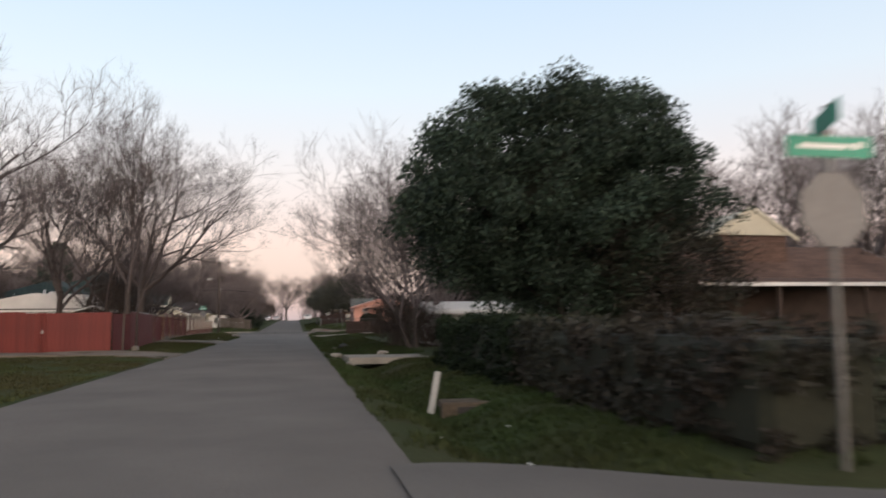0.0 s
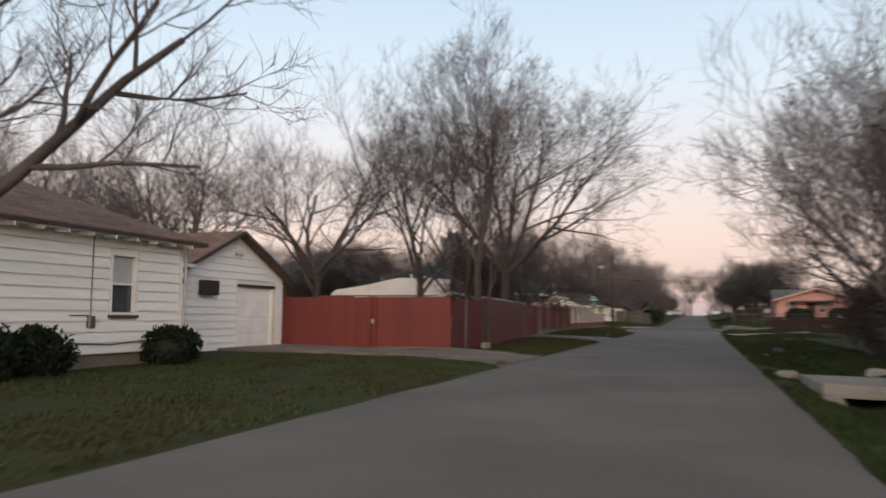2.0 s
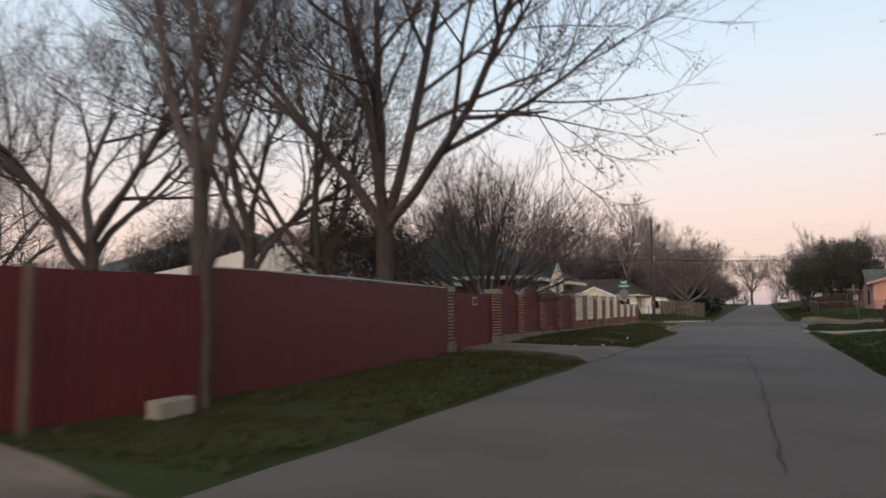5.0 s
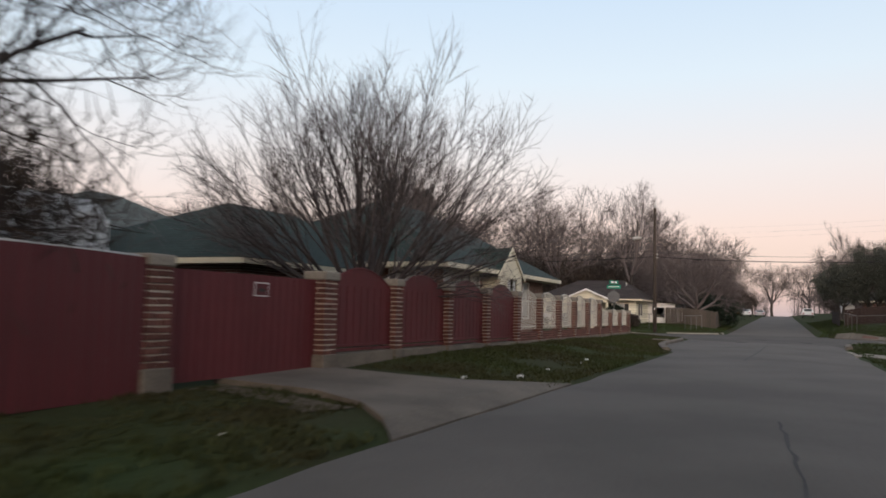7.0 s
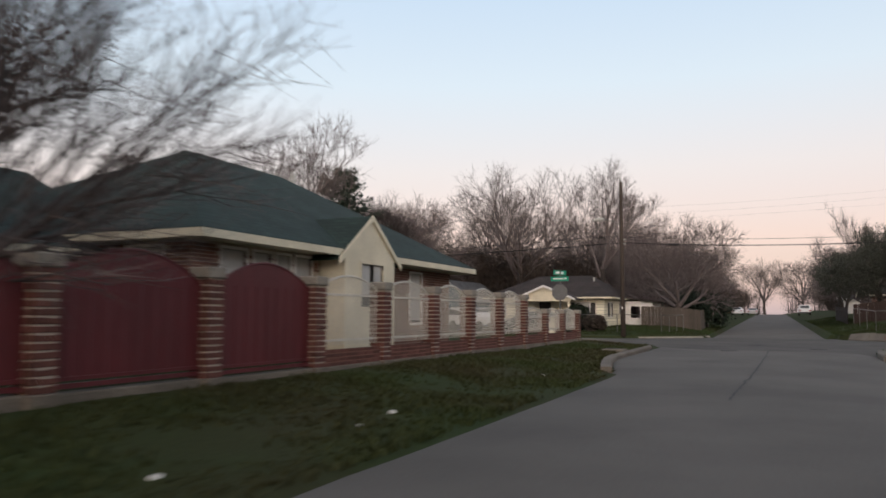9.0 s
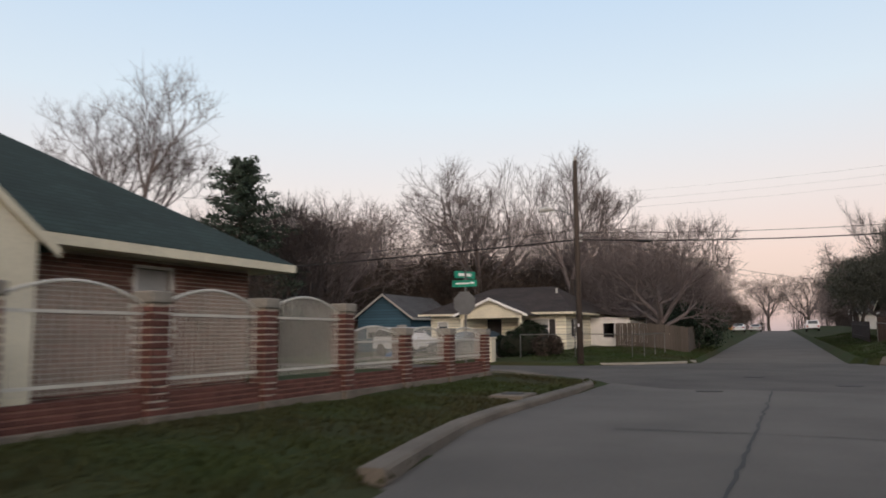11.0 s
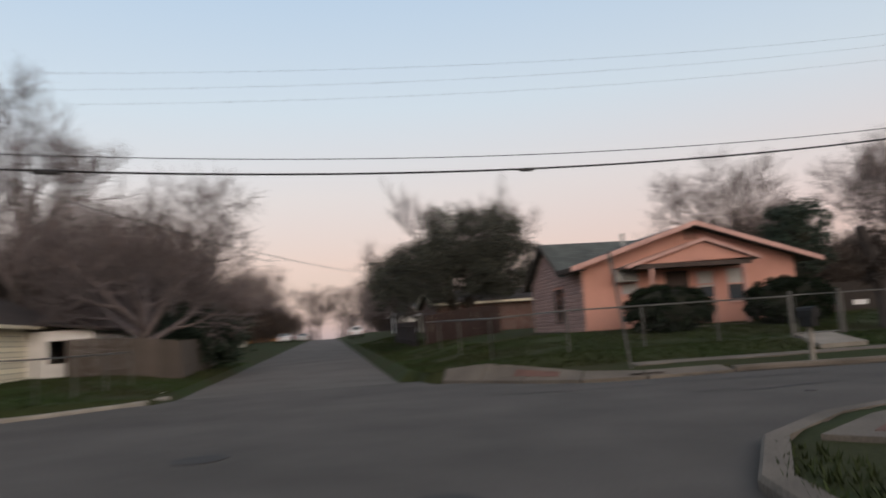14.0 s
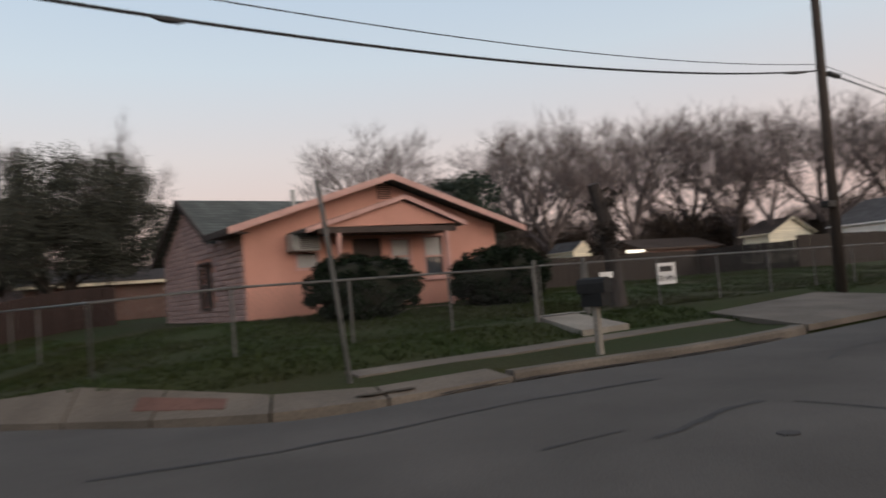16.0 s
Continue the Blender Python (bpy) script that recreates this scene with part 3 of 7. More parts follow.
    n = len(pos)
    d = way + rng.normal(size=(n, 3)) * spread
    d /= np.linalg.norm(d, axis=1)[:, None]
    w = np.cross(d, rng.normal(size=(n, 3)))
    w /= np.linalg.norm(w, axis=1)[:, None]
    ln = (length * (0.5 + rng.random(n)))[:, None]
    w *= width * 0.5
    verts = np.stack([pos - w, pos + w, pos + d * ln + w * 0.4, pos + d * ln - w * 0.4], 1).reshape(-1, 3)
    return verts, np.arange(n * 4).reshape(-1, 4)


def leaf_mesh(name, verts, faces, material):
    me = bpy.data.meshes.new(name)
    n = len(faces)
    me.vertices.add(n * 4)
    me.vertices.foreach_set("co", verts.astype(np.float32).ravel())
    me.loops.add(n * 4)
    me.loops.foreach_set("vertex_index", faces.astype(np.int32).ravel())
    me.polygons.add(n)
    me.polygons.foreach_set("loop_start", (np.arange(n) * 4).astype(np.int32))
    me.polygons.foreach_set("loop_total", np.full(n, 4, np.int32))
    me.materials.append(material)
    me.update(calc_edges=True)
    return me


def bare_tree(x, y, label, seed, rz=0.0, scale=1.0, far=False, group="", buds=0, z=None, haze=2, **k):
    tips = []
    trunk, crown = grow_wood(seed, tips=tips, **k)
    ob = thing("bare_tree", (x, y, g(x, y) - 0.02 if z is None else z), label, "tree", rz, group)
    ob.scale = (scale,) * 3
    hang("trunk", mesh_from("trunk", trunk.v, trunk.f, M["bark"], True), ob)
    cr = hang("crown", mesh_from("crown", crown.v, crown.f, M["twig_hazed" if far else "twig"], True), ob)
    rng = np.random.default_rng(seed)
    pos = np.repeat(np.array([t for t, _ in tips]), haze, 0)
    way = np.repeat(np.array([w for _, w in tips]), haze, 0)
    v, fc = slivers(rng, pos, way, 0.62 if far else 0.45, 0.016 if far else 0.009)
    # fine twigs take the haze-paled colour, on near trees too
    tagged(hang("fine_growth", leaf_mesh("fine_growth", v, fc, M["twig_hazed"]), cr), "", "", "", "stuff")
    if buds:
        v, fc = leaf_cloud(rng, [(t, 0.28) for t, _ in tips[::2]], buds, 0.035)
        hang("bud_growth", leaf_mesh("bud_growth", v, fc, M["leaf_bud"]), ob, "sparse olive spring buds")
    return ob


def again(ob, x, y, rz, scale, label="", z=None):
    c = copy_thing(ob, pose(x, y, g(x, y) - 0.02 if z is None else z, 0, 0, rz))
    c.scale = (scale,) * 3
    if label:
        c["label"] = label
    return c


# trees behind and along the red fence
tree_b = bare_tree(-7.62, 37.95, "bare forked street tree close behind the red fence", 11, trunk_h=3.4, trunk_r=0.17, limbs=3, limb_len=5.2, spread=26, kids=(5, 5, 4, 4), lift=0.35, buds=2, ways=(((-0.10, 0.02, 1.0), 6.6),))
bare_tree(-6.97, 37.35, "slender pale-stemmed tree leaning on the verge before the red fence", 17, trunk_h=2.2, trunk_r=0.075, limbs=1, limb_len=2.6, spread=25, kids=(4, 4, 3), lift=0.3, lean=(0.0, 0.06), ways=(((0.10, 0.5, 1.0), 4.6),))
tree_c = bare_tree(-13.2, 46.5, "tall bare yard tree behind the red fence", 12, trunk_h=3.4, trunk_r=0.22, limbs=5, limb_len=5.8, spread=38, kids=(5, 5, 4, 4), lift=0.3, gnarl=0.22)
tree_d = bare_tree(-8.45, 45.5, "large bare tree with limbs spreading over the street", 13, trunk_h=4.0, trunk_r=0.25, limbs=0, limb_len=6.2, spread=40, kids=(6, 5, 4, 4), lift=0.15, buds=4, lean=(0.08, -0.04), ways=(((0.95, -0.25, 0.72), 6.6), ((0.45, -0.35, 1.1), 6.8), ((-0.05, -0.1, 1.2), 7.0), ((-0.75, -0.3, 1.0), 6.2), ((0.2, -0.7, 0.9), 5.8)))
tree_e = bare_tree(-9.6, 46.2, "slender bare tree leaning among others behind the fence", 14, trunk_h=2.6, trunk_r=0.16, limbs=3, limb_len=5.8, spread=28, kids=(5, 4, 4, 3), lift=0.3, lean=(-0.28, -0.16))
tree_a = bare_tree(-19.8, 46.7, "bare spreading tree behind the red gate", 15, trunk_h=3.6, trunk_r=0.28, limbs=6, limb_len=6.4, spread=44, kids=(5, 5, 5, 3), lift=0.34, gnarl=0.22)
again(tree_a, -27.5, 44.0, 70, 0.95, "bare spreading tree behind the white garage")
again(tree_a, -33.0, 40.0, 200, 1.0, "bare tree behind the white garage roof")
again(tree_e, -11.4, 48.4, 10, 0.95, "slender bare tree beside the large one behind the fence")
again(tree_e, -23.0, 40.0, 330, 1.1, "leaning bare tree behind the garage")
again(tree_a, -38.0, 33.0, 20, 1.0, "bare tree behind the white house")
again(tree_a, -40.0, 26.0, 120, 1.0, "bare tree behind the white house")
# front yard tree of the white house
yard_tree = bare_tree(-10.3, 16.9, "bare yard tree with a long low limb before the white house", 21, trunk_h=2.2, trunk_r=0.24, limbs=0, limb_len=4.0, spread=35, kids=(7, 5, 4, 3), lift=0.3, gnarl=0.18, haze=2, ratio=0.5, ways=(((1.6, -0.8, 4.2), 5.0), ((5.3, 3.1, 3.6), 5.5), ((-1.0, -2.6, 3.4), 5.0)))
# vase shaped tree behind the brick pillar fence
fan = []
for i in range(22):
    tilt = radians(6 + 62 * (i / 21) ** 0.8)
    turn = i * 2.39996
    fan.append(((math.sin(tilt) * math.cos(turn), math.sin(tilt) * math.sin(turn), math.cos(tilt)), 4.6 - 0.8 * i / 21))
vase = bare_tree(-10.5, 58.5, "bare vase-shaped tree fanning up behind the red panels", 31, trunk_h=1.0, trunk_r=0.24, limbs=2, limb_len=4.0, spread=14, kids=(6, 5, 4), haze=2, lift=0.12, gnarl=0.07, ratio=0.55, fork=(12, 30), ways=fan)
# right side near the start
tree_r = bare_tree(7.7, 46.2, "bare roadside tree with drooping limbs over the street", 41, scale=0.88, trunk_h=2.4, trunk_r=0.2, limbs=4, limb_len=4.0, spread=48, kids=(5, 4, 4, 3), lift=0.15, haze=1)
thick = bare_tree(6.9, 34.0, "bare thicket tree tangled with brush beside the road", 42, far=True, trunk_h=2.3, trunk_r=0.12, limbs=4, limb_len=4.7, spread=24, kids=(5, 4, 4, 3), lift=0.32, stems=3, haze=1)
again(thick, 8.6, 38.5, 90, 1.0)
again(thick, 10.0, 42.0, 200, 1.05)
again(tree_r, 10.5, 52.0, 160, 1.05, "bare tree in a yard beside the road")
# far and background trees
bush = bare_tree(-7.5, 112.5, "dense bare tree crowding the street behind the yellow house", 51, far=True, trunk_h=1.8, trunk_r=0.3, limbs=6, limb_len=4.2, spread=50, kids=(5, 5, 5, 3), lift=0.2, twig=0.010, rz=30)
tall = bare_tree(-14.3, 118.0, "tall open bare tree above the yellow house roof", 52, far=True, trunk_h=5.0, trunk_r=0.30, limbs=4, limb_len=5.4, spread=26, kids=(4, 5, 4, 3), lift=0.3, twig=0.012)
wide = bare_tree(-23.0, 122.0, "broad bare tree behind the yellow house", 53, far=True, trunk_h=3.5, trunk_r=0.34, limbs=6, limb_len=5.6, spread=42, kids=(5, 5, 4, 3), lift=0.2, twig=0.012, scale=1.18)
for x, y, rz, s in [(-10.2, 121, 80, 0.95), (-13.0, 130, 200, 1.0), (-12.5, 145, 10, 0.9), (-12, 163, 100, 0.9), (-11.5, 184, 250, 0.95), (-12, 212, 40, 1.0), (-12, 244, 140, 1.05),
                    (10.0, 160, 120, 1.3), (14.0, 186, 220, 0.9), (12, 210, 300, 1.0), (13, 240, 60, 1.0), (-13, 270, 60, 1.1), (13, 272, 160, 1.1)]:
    again(bush, x, y, rz, s, "bare street tree along the far road")
for x, y, rz, s in [(-31, 112, 40, 0.9), (-28, 130, 90, 1.0), (-37, 124, 160, 1.05), (-18, 134, 220, 1.0), (-45, 116, 300, 1.0), (-13, 146, 10, 1.0), (-52, 108, 70, 1.0), (-43, 135, 130, 1.1)]:
    again(wide, x, y, rz, s, "bare tree in the woods behind the houses")
for x, y, rz, s in [(-40, 88, 40, 0.95), (-44, 98, 200, 1.0), (-38, 78, 90, 0.9), (-36, 104, 140, 0.9), (-48, 84, 10, 1.0), (-33, 93, 10, 0.8), (-30, 100, 110, 0.75)]:
    again(bush, x, y, rz, s * 1.15, "dense bare thicket tree behind the brick house")
for x, y, rz, s in [(-46, 62, 20, 1.0), (-42, 50, 80, 1.0), (-50, 40, 140, 1.0), (-52, 24, 200, 1.0)]:
    again(wide, x, y, rz, s, "bare tree in a back yard")
for x, y, rz, s in [(38.3, 147.2, 10, 0.82), (62, 148, 20, 1.0), (74, 146, 90, 1.05), (86, 140, 150, 1.1), (97, 134, 210, 1.1), (108, 130, 270, 1.15), (70, 160, 330, 1.1), (92, 150, 60, 1.2), (120, 124, 10, 1.2), (53, 162, 30, 0.75)]:
    again(wide, x, y, rz, s * 1.45, "bare tree on the skyline behind the pink house")
for x, y, rz, s in [(58, 138, 10, 1.0), (80, 132, 60, 1.0), (14, 136, 200, 0.7)]:
    again(tall, x, y, rz, s, "thin bare tree behind the pink house")
for x, y, rz, s in [(24, 60, 40, 1.0), (20, 72, 100, 0.9), (30, 30, 160, 1.0), (34, 44, 10, 1.1), (26, 14, 80, 0.9), (34, 8, 200, 1.0), (40, 20, 100, 1.1), (30, -4, 30, 1.0), (18, 54, 0, 0.8), (24, 88, 60, 0.8), (36, 78, 160, 1.0)]:
    again(wide, x, y, rz, s, "bare tree in a yard beside the road")
for x, y, rz, s in [(-15, 240, 0, 1.3), (16, 250, 50, 1.3), (-20, 280, 90, 1.5), (18, 300, 140, 1.5), (-4, 420, 20, 2.0), (12, 430, 80, 2.0), (-30, 330, 60, 1.8), (34, 340, 200, 1.8)]:
    again(wide, x, y, rz, s, "far bare tree at the end of the street")


def crown_clumps(rng, rx, ry, rz, zc, count, rc, seed=0, lump=0.06, lobes=()):
    """Leaf clumps filling one rounded crown, or several lobes (dx, dy, zc, rx, ry, rz, count)."""
    out = []
    for i, (dx, dy, zl, ax, ay, az, n) in enumerate(lobes):
        out += [((c[0] + dx, c[1] + dy, c[2]), r) for c, r in crown_clumps(rng, ax, ay, az, zl, n, rc, seed + 7 * i, 0.3)]
    if lobes:
        return out
    for i in range(count):
        d = rng.normal(size=3)
        d /= np.linalg.norm(d)
        k = 0.34 + 0.66 * rng.random() ** 0.4
        b = 1 + 0.20 * noise.noise(Vector(d) * 2.1 + Vector((seed, 1, 2))) + lump * noise.noise(Vector(d) * 5.3 + Vector((3, seed, 2)))
        z = zc + d[2] * rz * k * b
        out.append(((d[0] * rx * k * b, d[1] * ry * k * b, z), rc * (0.6 + 0.6 * rng.random())))
    return out


def leafy_tree(name, x, y, label, seed, trunk_h, trunk_r, rx, ry, rz, zc, count, rc, per, size, material, stems=3, core=True, rot=0.0, lobes=()):
    rng = np.random.default_rng(seed)
    ob = thing(name, (x, y, g(x, y) - 0.02), label, "tree" if rz > 2.3 else "shrub", rot)
    r2 = random.Random(seed)
    for s in range(stems):
        tr = Limbs()
        a = 6.28 * s / stems + r2.uniform(-0.4, 0.4)
        o = Vector((0.25 * math.cos(a), 0.25 * math.sin(a), -0.2)) if stems > 1 else Vector((0, 0, -0.2))
        pts, rad = [o], [trunk_r * 1.3]
        for i in range(1, 7):
            u = i / 6
            pts.append(Vector((o.x + rx * 0.5 * u * u * math.cos(a) + r2.gauss(0, 0.08), o.y + ry * 0.5 * u * u * math.sin(a) + r2.gauss(0, 0.08), -0.2 + (zc + 0.2 * rz) * u)))
            rad.append(trunk_r * (1 - 0.7 * u))
        tr.tube(pts, rad, 8)
        stem = hang("trunk", mesh_from("trunk", tr.v, tr.f, M["bark"], True), ob)
        for j in range(5):
            i = 2 + j % 4
            q = pts[i]
            e = q + Vector((rx * 0.6 * math.cos(a + j), ry * 0.6 * math.sin(a + j), rz * 0.45))
            lb = Limbs()
            lb.tube([q, q.lerp(e, 0.5) + Vector((0, 0, 0.25)), e], [rad[i] * 0.55, rad[i] * 0.35, 0.02], 5)
            hang("limb", mesh_from("limb", lb.v, lb.f, M["bark"], True), stem)
    if material == "leaf_brown":
        cl = crown_clumps(rng, rx, ry, rz, zc, count, rc, seed)
        pos = np.repeat(np.array([c for c, _ in cl]), per, 0)
        pos = pos + rng.normal(size=pos.shape) * rc * 0.6
        v, fc = slivers(rng, pos, np.tile(np.array([[0, 0, 0.7]]), (len(pos), 1)), size * 6, size * 0.32, 0.7)
    else:
        v, fc = leaf_cloud(rng, crown_clumps(rng, rx, ry, rz, zc, count, rc, seed, 0.18 if name == "evergreen_tree" else 0.06, lobes), per, size)
    cr = hang("crown", leaf_mesh("crown", v, fc, M[material]), ob)
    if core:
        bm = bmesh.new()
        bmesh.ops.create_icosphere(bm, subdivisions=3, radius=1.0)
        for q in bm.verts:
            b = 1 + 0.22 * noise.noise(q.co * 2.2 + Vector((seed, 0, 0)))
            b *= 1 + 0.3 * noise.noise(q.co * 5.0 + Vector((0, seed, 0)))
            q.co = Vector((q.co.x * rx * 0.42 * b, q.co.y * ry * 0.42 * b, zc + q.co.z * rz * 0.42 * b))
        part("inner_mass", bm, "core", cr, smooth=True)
    return ob


leafy_tree("evergreen_tree", 10.6, 22.6, "large dense dark evergreen tree beside a hedge", 61, 2.0, 0.16, 5.7, 5.0, 4.35, 5.75, 700, 0.80, 240, 0.078, "leaf_dark", 4)
leafy_tree("evergreen_oak", 7.7, 123.0, "olive-leaved live oak beside the pink house", 62, 2.6, 0.24, 4.2, 3.2, 2.9, 4.6, 460, 0.70, 170, 0.058, "leaf_oak", 3, core=False, lobes=((0.7, 0, 5.4, 3.0, 2.8, 2.1, 210), (-2.2, -0.3, 3.7, 2.5, 2.4, 1.75, 130), (2.5, 0.3, 3.8, 2.5, 2.4, 1.8, 130), (0.3, -0.8, 3.6, 2.6, 2.2, 1.6, 90)))
leafy_tree("evergreen_oak", 6.4, 146.0, "olive-leaved street oak along the far road", 63, 2.2, 0.2, 3.0, 4.2, 2.4, 4.6, 120, 0.8, 80, 0.09, "leaf_oak", 3, core=False)
def conifer(x, y, label, seed, high, wide):
    """Trunk with whorls of needle-covered boughs, ragged and tapering."""
    rng = np.random.default_rng(seed)
    ob = thing("cedar", (x, y, g(x, y) - 0.02), label, "tree")
    tr = Limbs()
    tr.tube([Vector((0, 0, -0.2)), Vector((0.1, 0, high * 0.5)), Vector((0, 0.1, high * 0.97))], [0.24, 0.15, 0.03], 8)
    hang("trunk", mesh_from("trunk", tr.v, tr.f, M["bark"], True), ob)
    cl, wood = [], Limbs()
    for i in range(120):
        u = 0.12 + 0.88 * (i + rng.random()) / 120
        a = i * 2.4 + rng.normal() * 0.3
        r = wide * (1.02 - u) ** 0.5 * rng.uniform(0.55, 1.12) * (0.75 + 0.25 * sstep(0.1, 0.35, u))
        e = Vector((r * math.cos(a), r * math.sin(a), high * u + 0.12 * r))
        q = Vector((0, 0, high * u - 0.1))
        wood.tube([q, q.lerp(e, 0.5) + Vector((0, 0, -0.08)), e], [0.05, 0.03, 0.012], 4)
        for k in range(5):
            p = q.lerp(e, 0.25 + 0.75 * k / 4)
            cl.append(((p.x, p.y, p.z + rng.normal() * 0.08), 0.26 + 0.16 * rng.random() + 0.06 * r))
    hang("boughs", mesh_from("boughs", wood.v, wood.f, M["bark"]), ob)
    v, fc = leaf_cloud(rng, cl, 34, 0.11, 0.4)
    hang("needles", leaf_mesh("needles", v, fc, M["conifer"]), ob)


conifer(-29.0, 99.0, "dark ragged conifer behind the blue house", 64, 11.6, 4.6)
leafy_tree("cedar", -24.0, 40.0, "small dark cedar behind the red gate", 65, 1.0, 0.16, 2.2, 2.2, 2.2, 3.2, 120, 0.6, 60, 0.10, "conifer", 1)
leafy_tree("cedar", 26.5, 119.0, "dark round evergreen behind the pink house", 66, 1.0, 0.16, 1.9, 1.9, 2.4, 4.4, 120, 0.6, 60, 0.10, "conifer", 1)
leafy_tree("evergreen_shrub", -5.9, 118.0, "dark rounded evergreen shrub at the road edge", 67, 0.6, 0.1, 2.2, 2.6, 1.5, 1.6, 150, 0.6, 60, 0.09, "leaf_dark", 3)
leafy_tree("brush_thicket", 6.6, 37.5, "tangle of brown brush and vines beside the road", 68, 0.5, 0.06, 1.3, 2.4, 1.4, 1.3, 90, 0.5, 40, 0.07, "leaf_brown", 4, core=False)
leafy_tree("brush_thicket", -10.2, 47.2, "dark brown brush behind the red fence", 69, 0.8, 0.08, 1.6, 2.0, 1.9, 2.3, 150, 0.7, 40, 0.08, "leaf_brown", 4, core=False)
leafy_tree("brush_thicket", 7.8, 34.2, "brown weeds and brush before a low white building", 75, 0.4, 0.05, 1.0, 1.2, 1.0, 0.9, 70, 0.45, 40, 0.06, "leaf_brown", 4, core=False)
leafy_tree("brush_thicket", 13.8, 20.2, "dark leggy shrub behind the hedge", 70, 0.8, 0.08, 2.6, 2.0, 2.3, 3.0, 200, 0.7, 90, 0.06, "leaf_vine", 4, core=False)
leafy_tree("brush_thicket", -23.5, 56.0, "brown leafless brush behind the travel trailer", 76, 0.8, 0.08, 3.6, 2.4, 2.6, 2.9, 260, 0.8, 45, 0.08, "leaf_brown", 4)
leafy_tree("brush_thicket", -28.0, 92.0, "dark woodland brush behind the brick house", 71, 0.8, 0.08, 6.0, 5.0, 3.0, 2.8, 300, 0.9, 45, 0.11, "leaf_brown", 4)
leafy_tree("brush_thicket", -36.0, 110.0, "dark woodland brush behind the blue house", 72, 0.8, 0.08, 7.0, 4.0, 3.2, 2.8, 300, 0.9, 45, 0.11, "leaf_brown", 4)
leafy_tree("brush_thicket", -18.0, 128.0, "dark woodland brush behind the yellow house", 73, 0.8, 0.08, 7.0, 3.0, 2.6, 2.4, 260, 0.9, 45, 0.11, "leaf_brown", 4)


def shrub(x, y, rx, ry, rz, label, seed, material="leaf_hedge", per=50, count=90, size=0.055, square=2.0, z=None, name="shrub"):
    """Clipped shrub: a superellipsoid shell of leaves over a mass coloured as inner shade."""
    rng = np.random.default_rng(seed)
    ob = thing(name, (x, y, g(x, y) - 0.02 if z is None else z), label, "shrub")
    cl = []
    for i in range(count):
        d = rng.normal(size=3)
        d /= (np.abs(d) ** square).sum() ** (1 / square)
        k = 0.90 + 0.10 * rng.random()
        cl.append(((d[0] * rx * k, d[1] * ry * k, rz + d[2] * rz * k), 0.14 + 0.10 * rng.random()))
    v, fc = leaf_cloud(rng, cl, per, size)
    hang("foliage", leaf_mesh("foliage", v, fc, M[material]), ob)
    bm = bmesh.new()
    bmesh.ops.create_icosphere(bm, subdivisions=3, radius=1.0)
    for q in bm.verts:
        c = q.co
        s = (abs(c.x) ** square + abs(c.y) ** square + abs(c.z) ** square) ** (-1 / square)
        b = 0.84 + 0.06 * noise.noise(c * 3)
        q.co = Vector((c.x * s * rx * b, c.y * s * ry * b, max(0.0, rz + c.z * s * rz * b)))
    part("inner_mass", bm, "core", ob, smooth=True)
    return ob


shrub(11.75, 105.1, 1.48, 1.0, 0.80, "dark clipped evergreen bush before the pink house", 81, per=60, count=190, square=2.4)
shrub(16.35, 105.1, 1.55, 1.0, 0.83, "dark clipped evergreen bush beside the porch", 82, per=60, count=190, square=2.4)
shrub(-10.9, 23.9, 0.45, 0.72, 0.42, "round dark shrub at the white house corner", 83)
shrub(-10.85, 20.1, 0.5, 0.6, 0.43, "dark shrub under the white house window", 84)
shrub(-10.7, 18.8, 0.5, 0.5, 0.46, "dark shrub at the white house foundation", 85)
shrub(9.7, 34.4, 1.5, 0.8, 0.45, "brown weedy bush before the low white building", 90, "leaf_vine")
shrub(-12.9, 101.6, 1.2, 0.6, 0.62, "dark hedge bush before the yellow house", 87, square=3)
shrub(-12.9, 103.6, 0.9, 0.5, 0.85, "dark leafy shrub before the yellow house window", 88)
shrub(-11.2, 100.8, 0.7, 0.5, 0.55, "brown leafless bush by the chain-link fence", 89, "leaf_brown")


def hedge(x0, x1, y0, y1, z1, label, seed, density=9.0, material="leaf_hedge"):
    rng = np.random.default_rng(seed)
    ob = thing("hedge", ((x0 + x1) / 2, (y0 + y1) / 2, yard((x0 + x1) / 2, (y0 + y1) / 2) - 0.05), label, "hedge")
    hx, hy = (x1 - x0) / 2, (y1 - y0) / 2
    cl = []
    for i in range(int(density * (2 * hy * (z1 * 2 + 2 * hx)))):
        face = rng.random() * (2 * z1 + 2 * hx)
        yy = rng.uniform(-hy, hy)
        if face < z1:
            p = (-hx, yy, rng.uniform(0, z1))
        elif face < z1 + 2 * hx:
            p = (rng.uniform(-hx, hx), yy, z1)
        else:
            p = (hx, yy, rng.uniform(0, z1))
        cl.append(((p[0] + rng.normal() * 0.05, p[1], p[2] + 0.08 * math.sin(yy * 1.3 + seed) + rng.normal() * 0.05), 0.20))
    for i in range(int(density * 2 * 2 * hx * z1)):
        cl.append(((rng.uniform(-hx, hx), (-hy if i % 2 else hy), rng.uniform(0, z1)), 0.18))
    v, fc = leaf_cloud(rng, cl, 42, 0.06, 0.8)
    hang("foliage", leaf_mesh("foliage", v, fc, M[material]), ob)
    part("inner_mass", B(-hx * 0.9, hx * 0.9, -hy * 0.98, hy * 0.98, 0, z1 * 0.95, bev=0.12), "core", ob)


hedge(5.6, 7.0, 12.2, 20.8, 1.35, "thick clipped dark green hedge along the verge", 91)
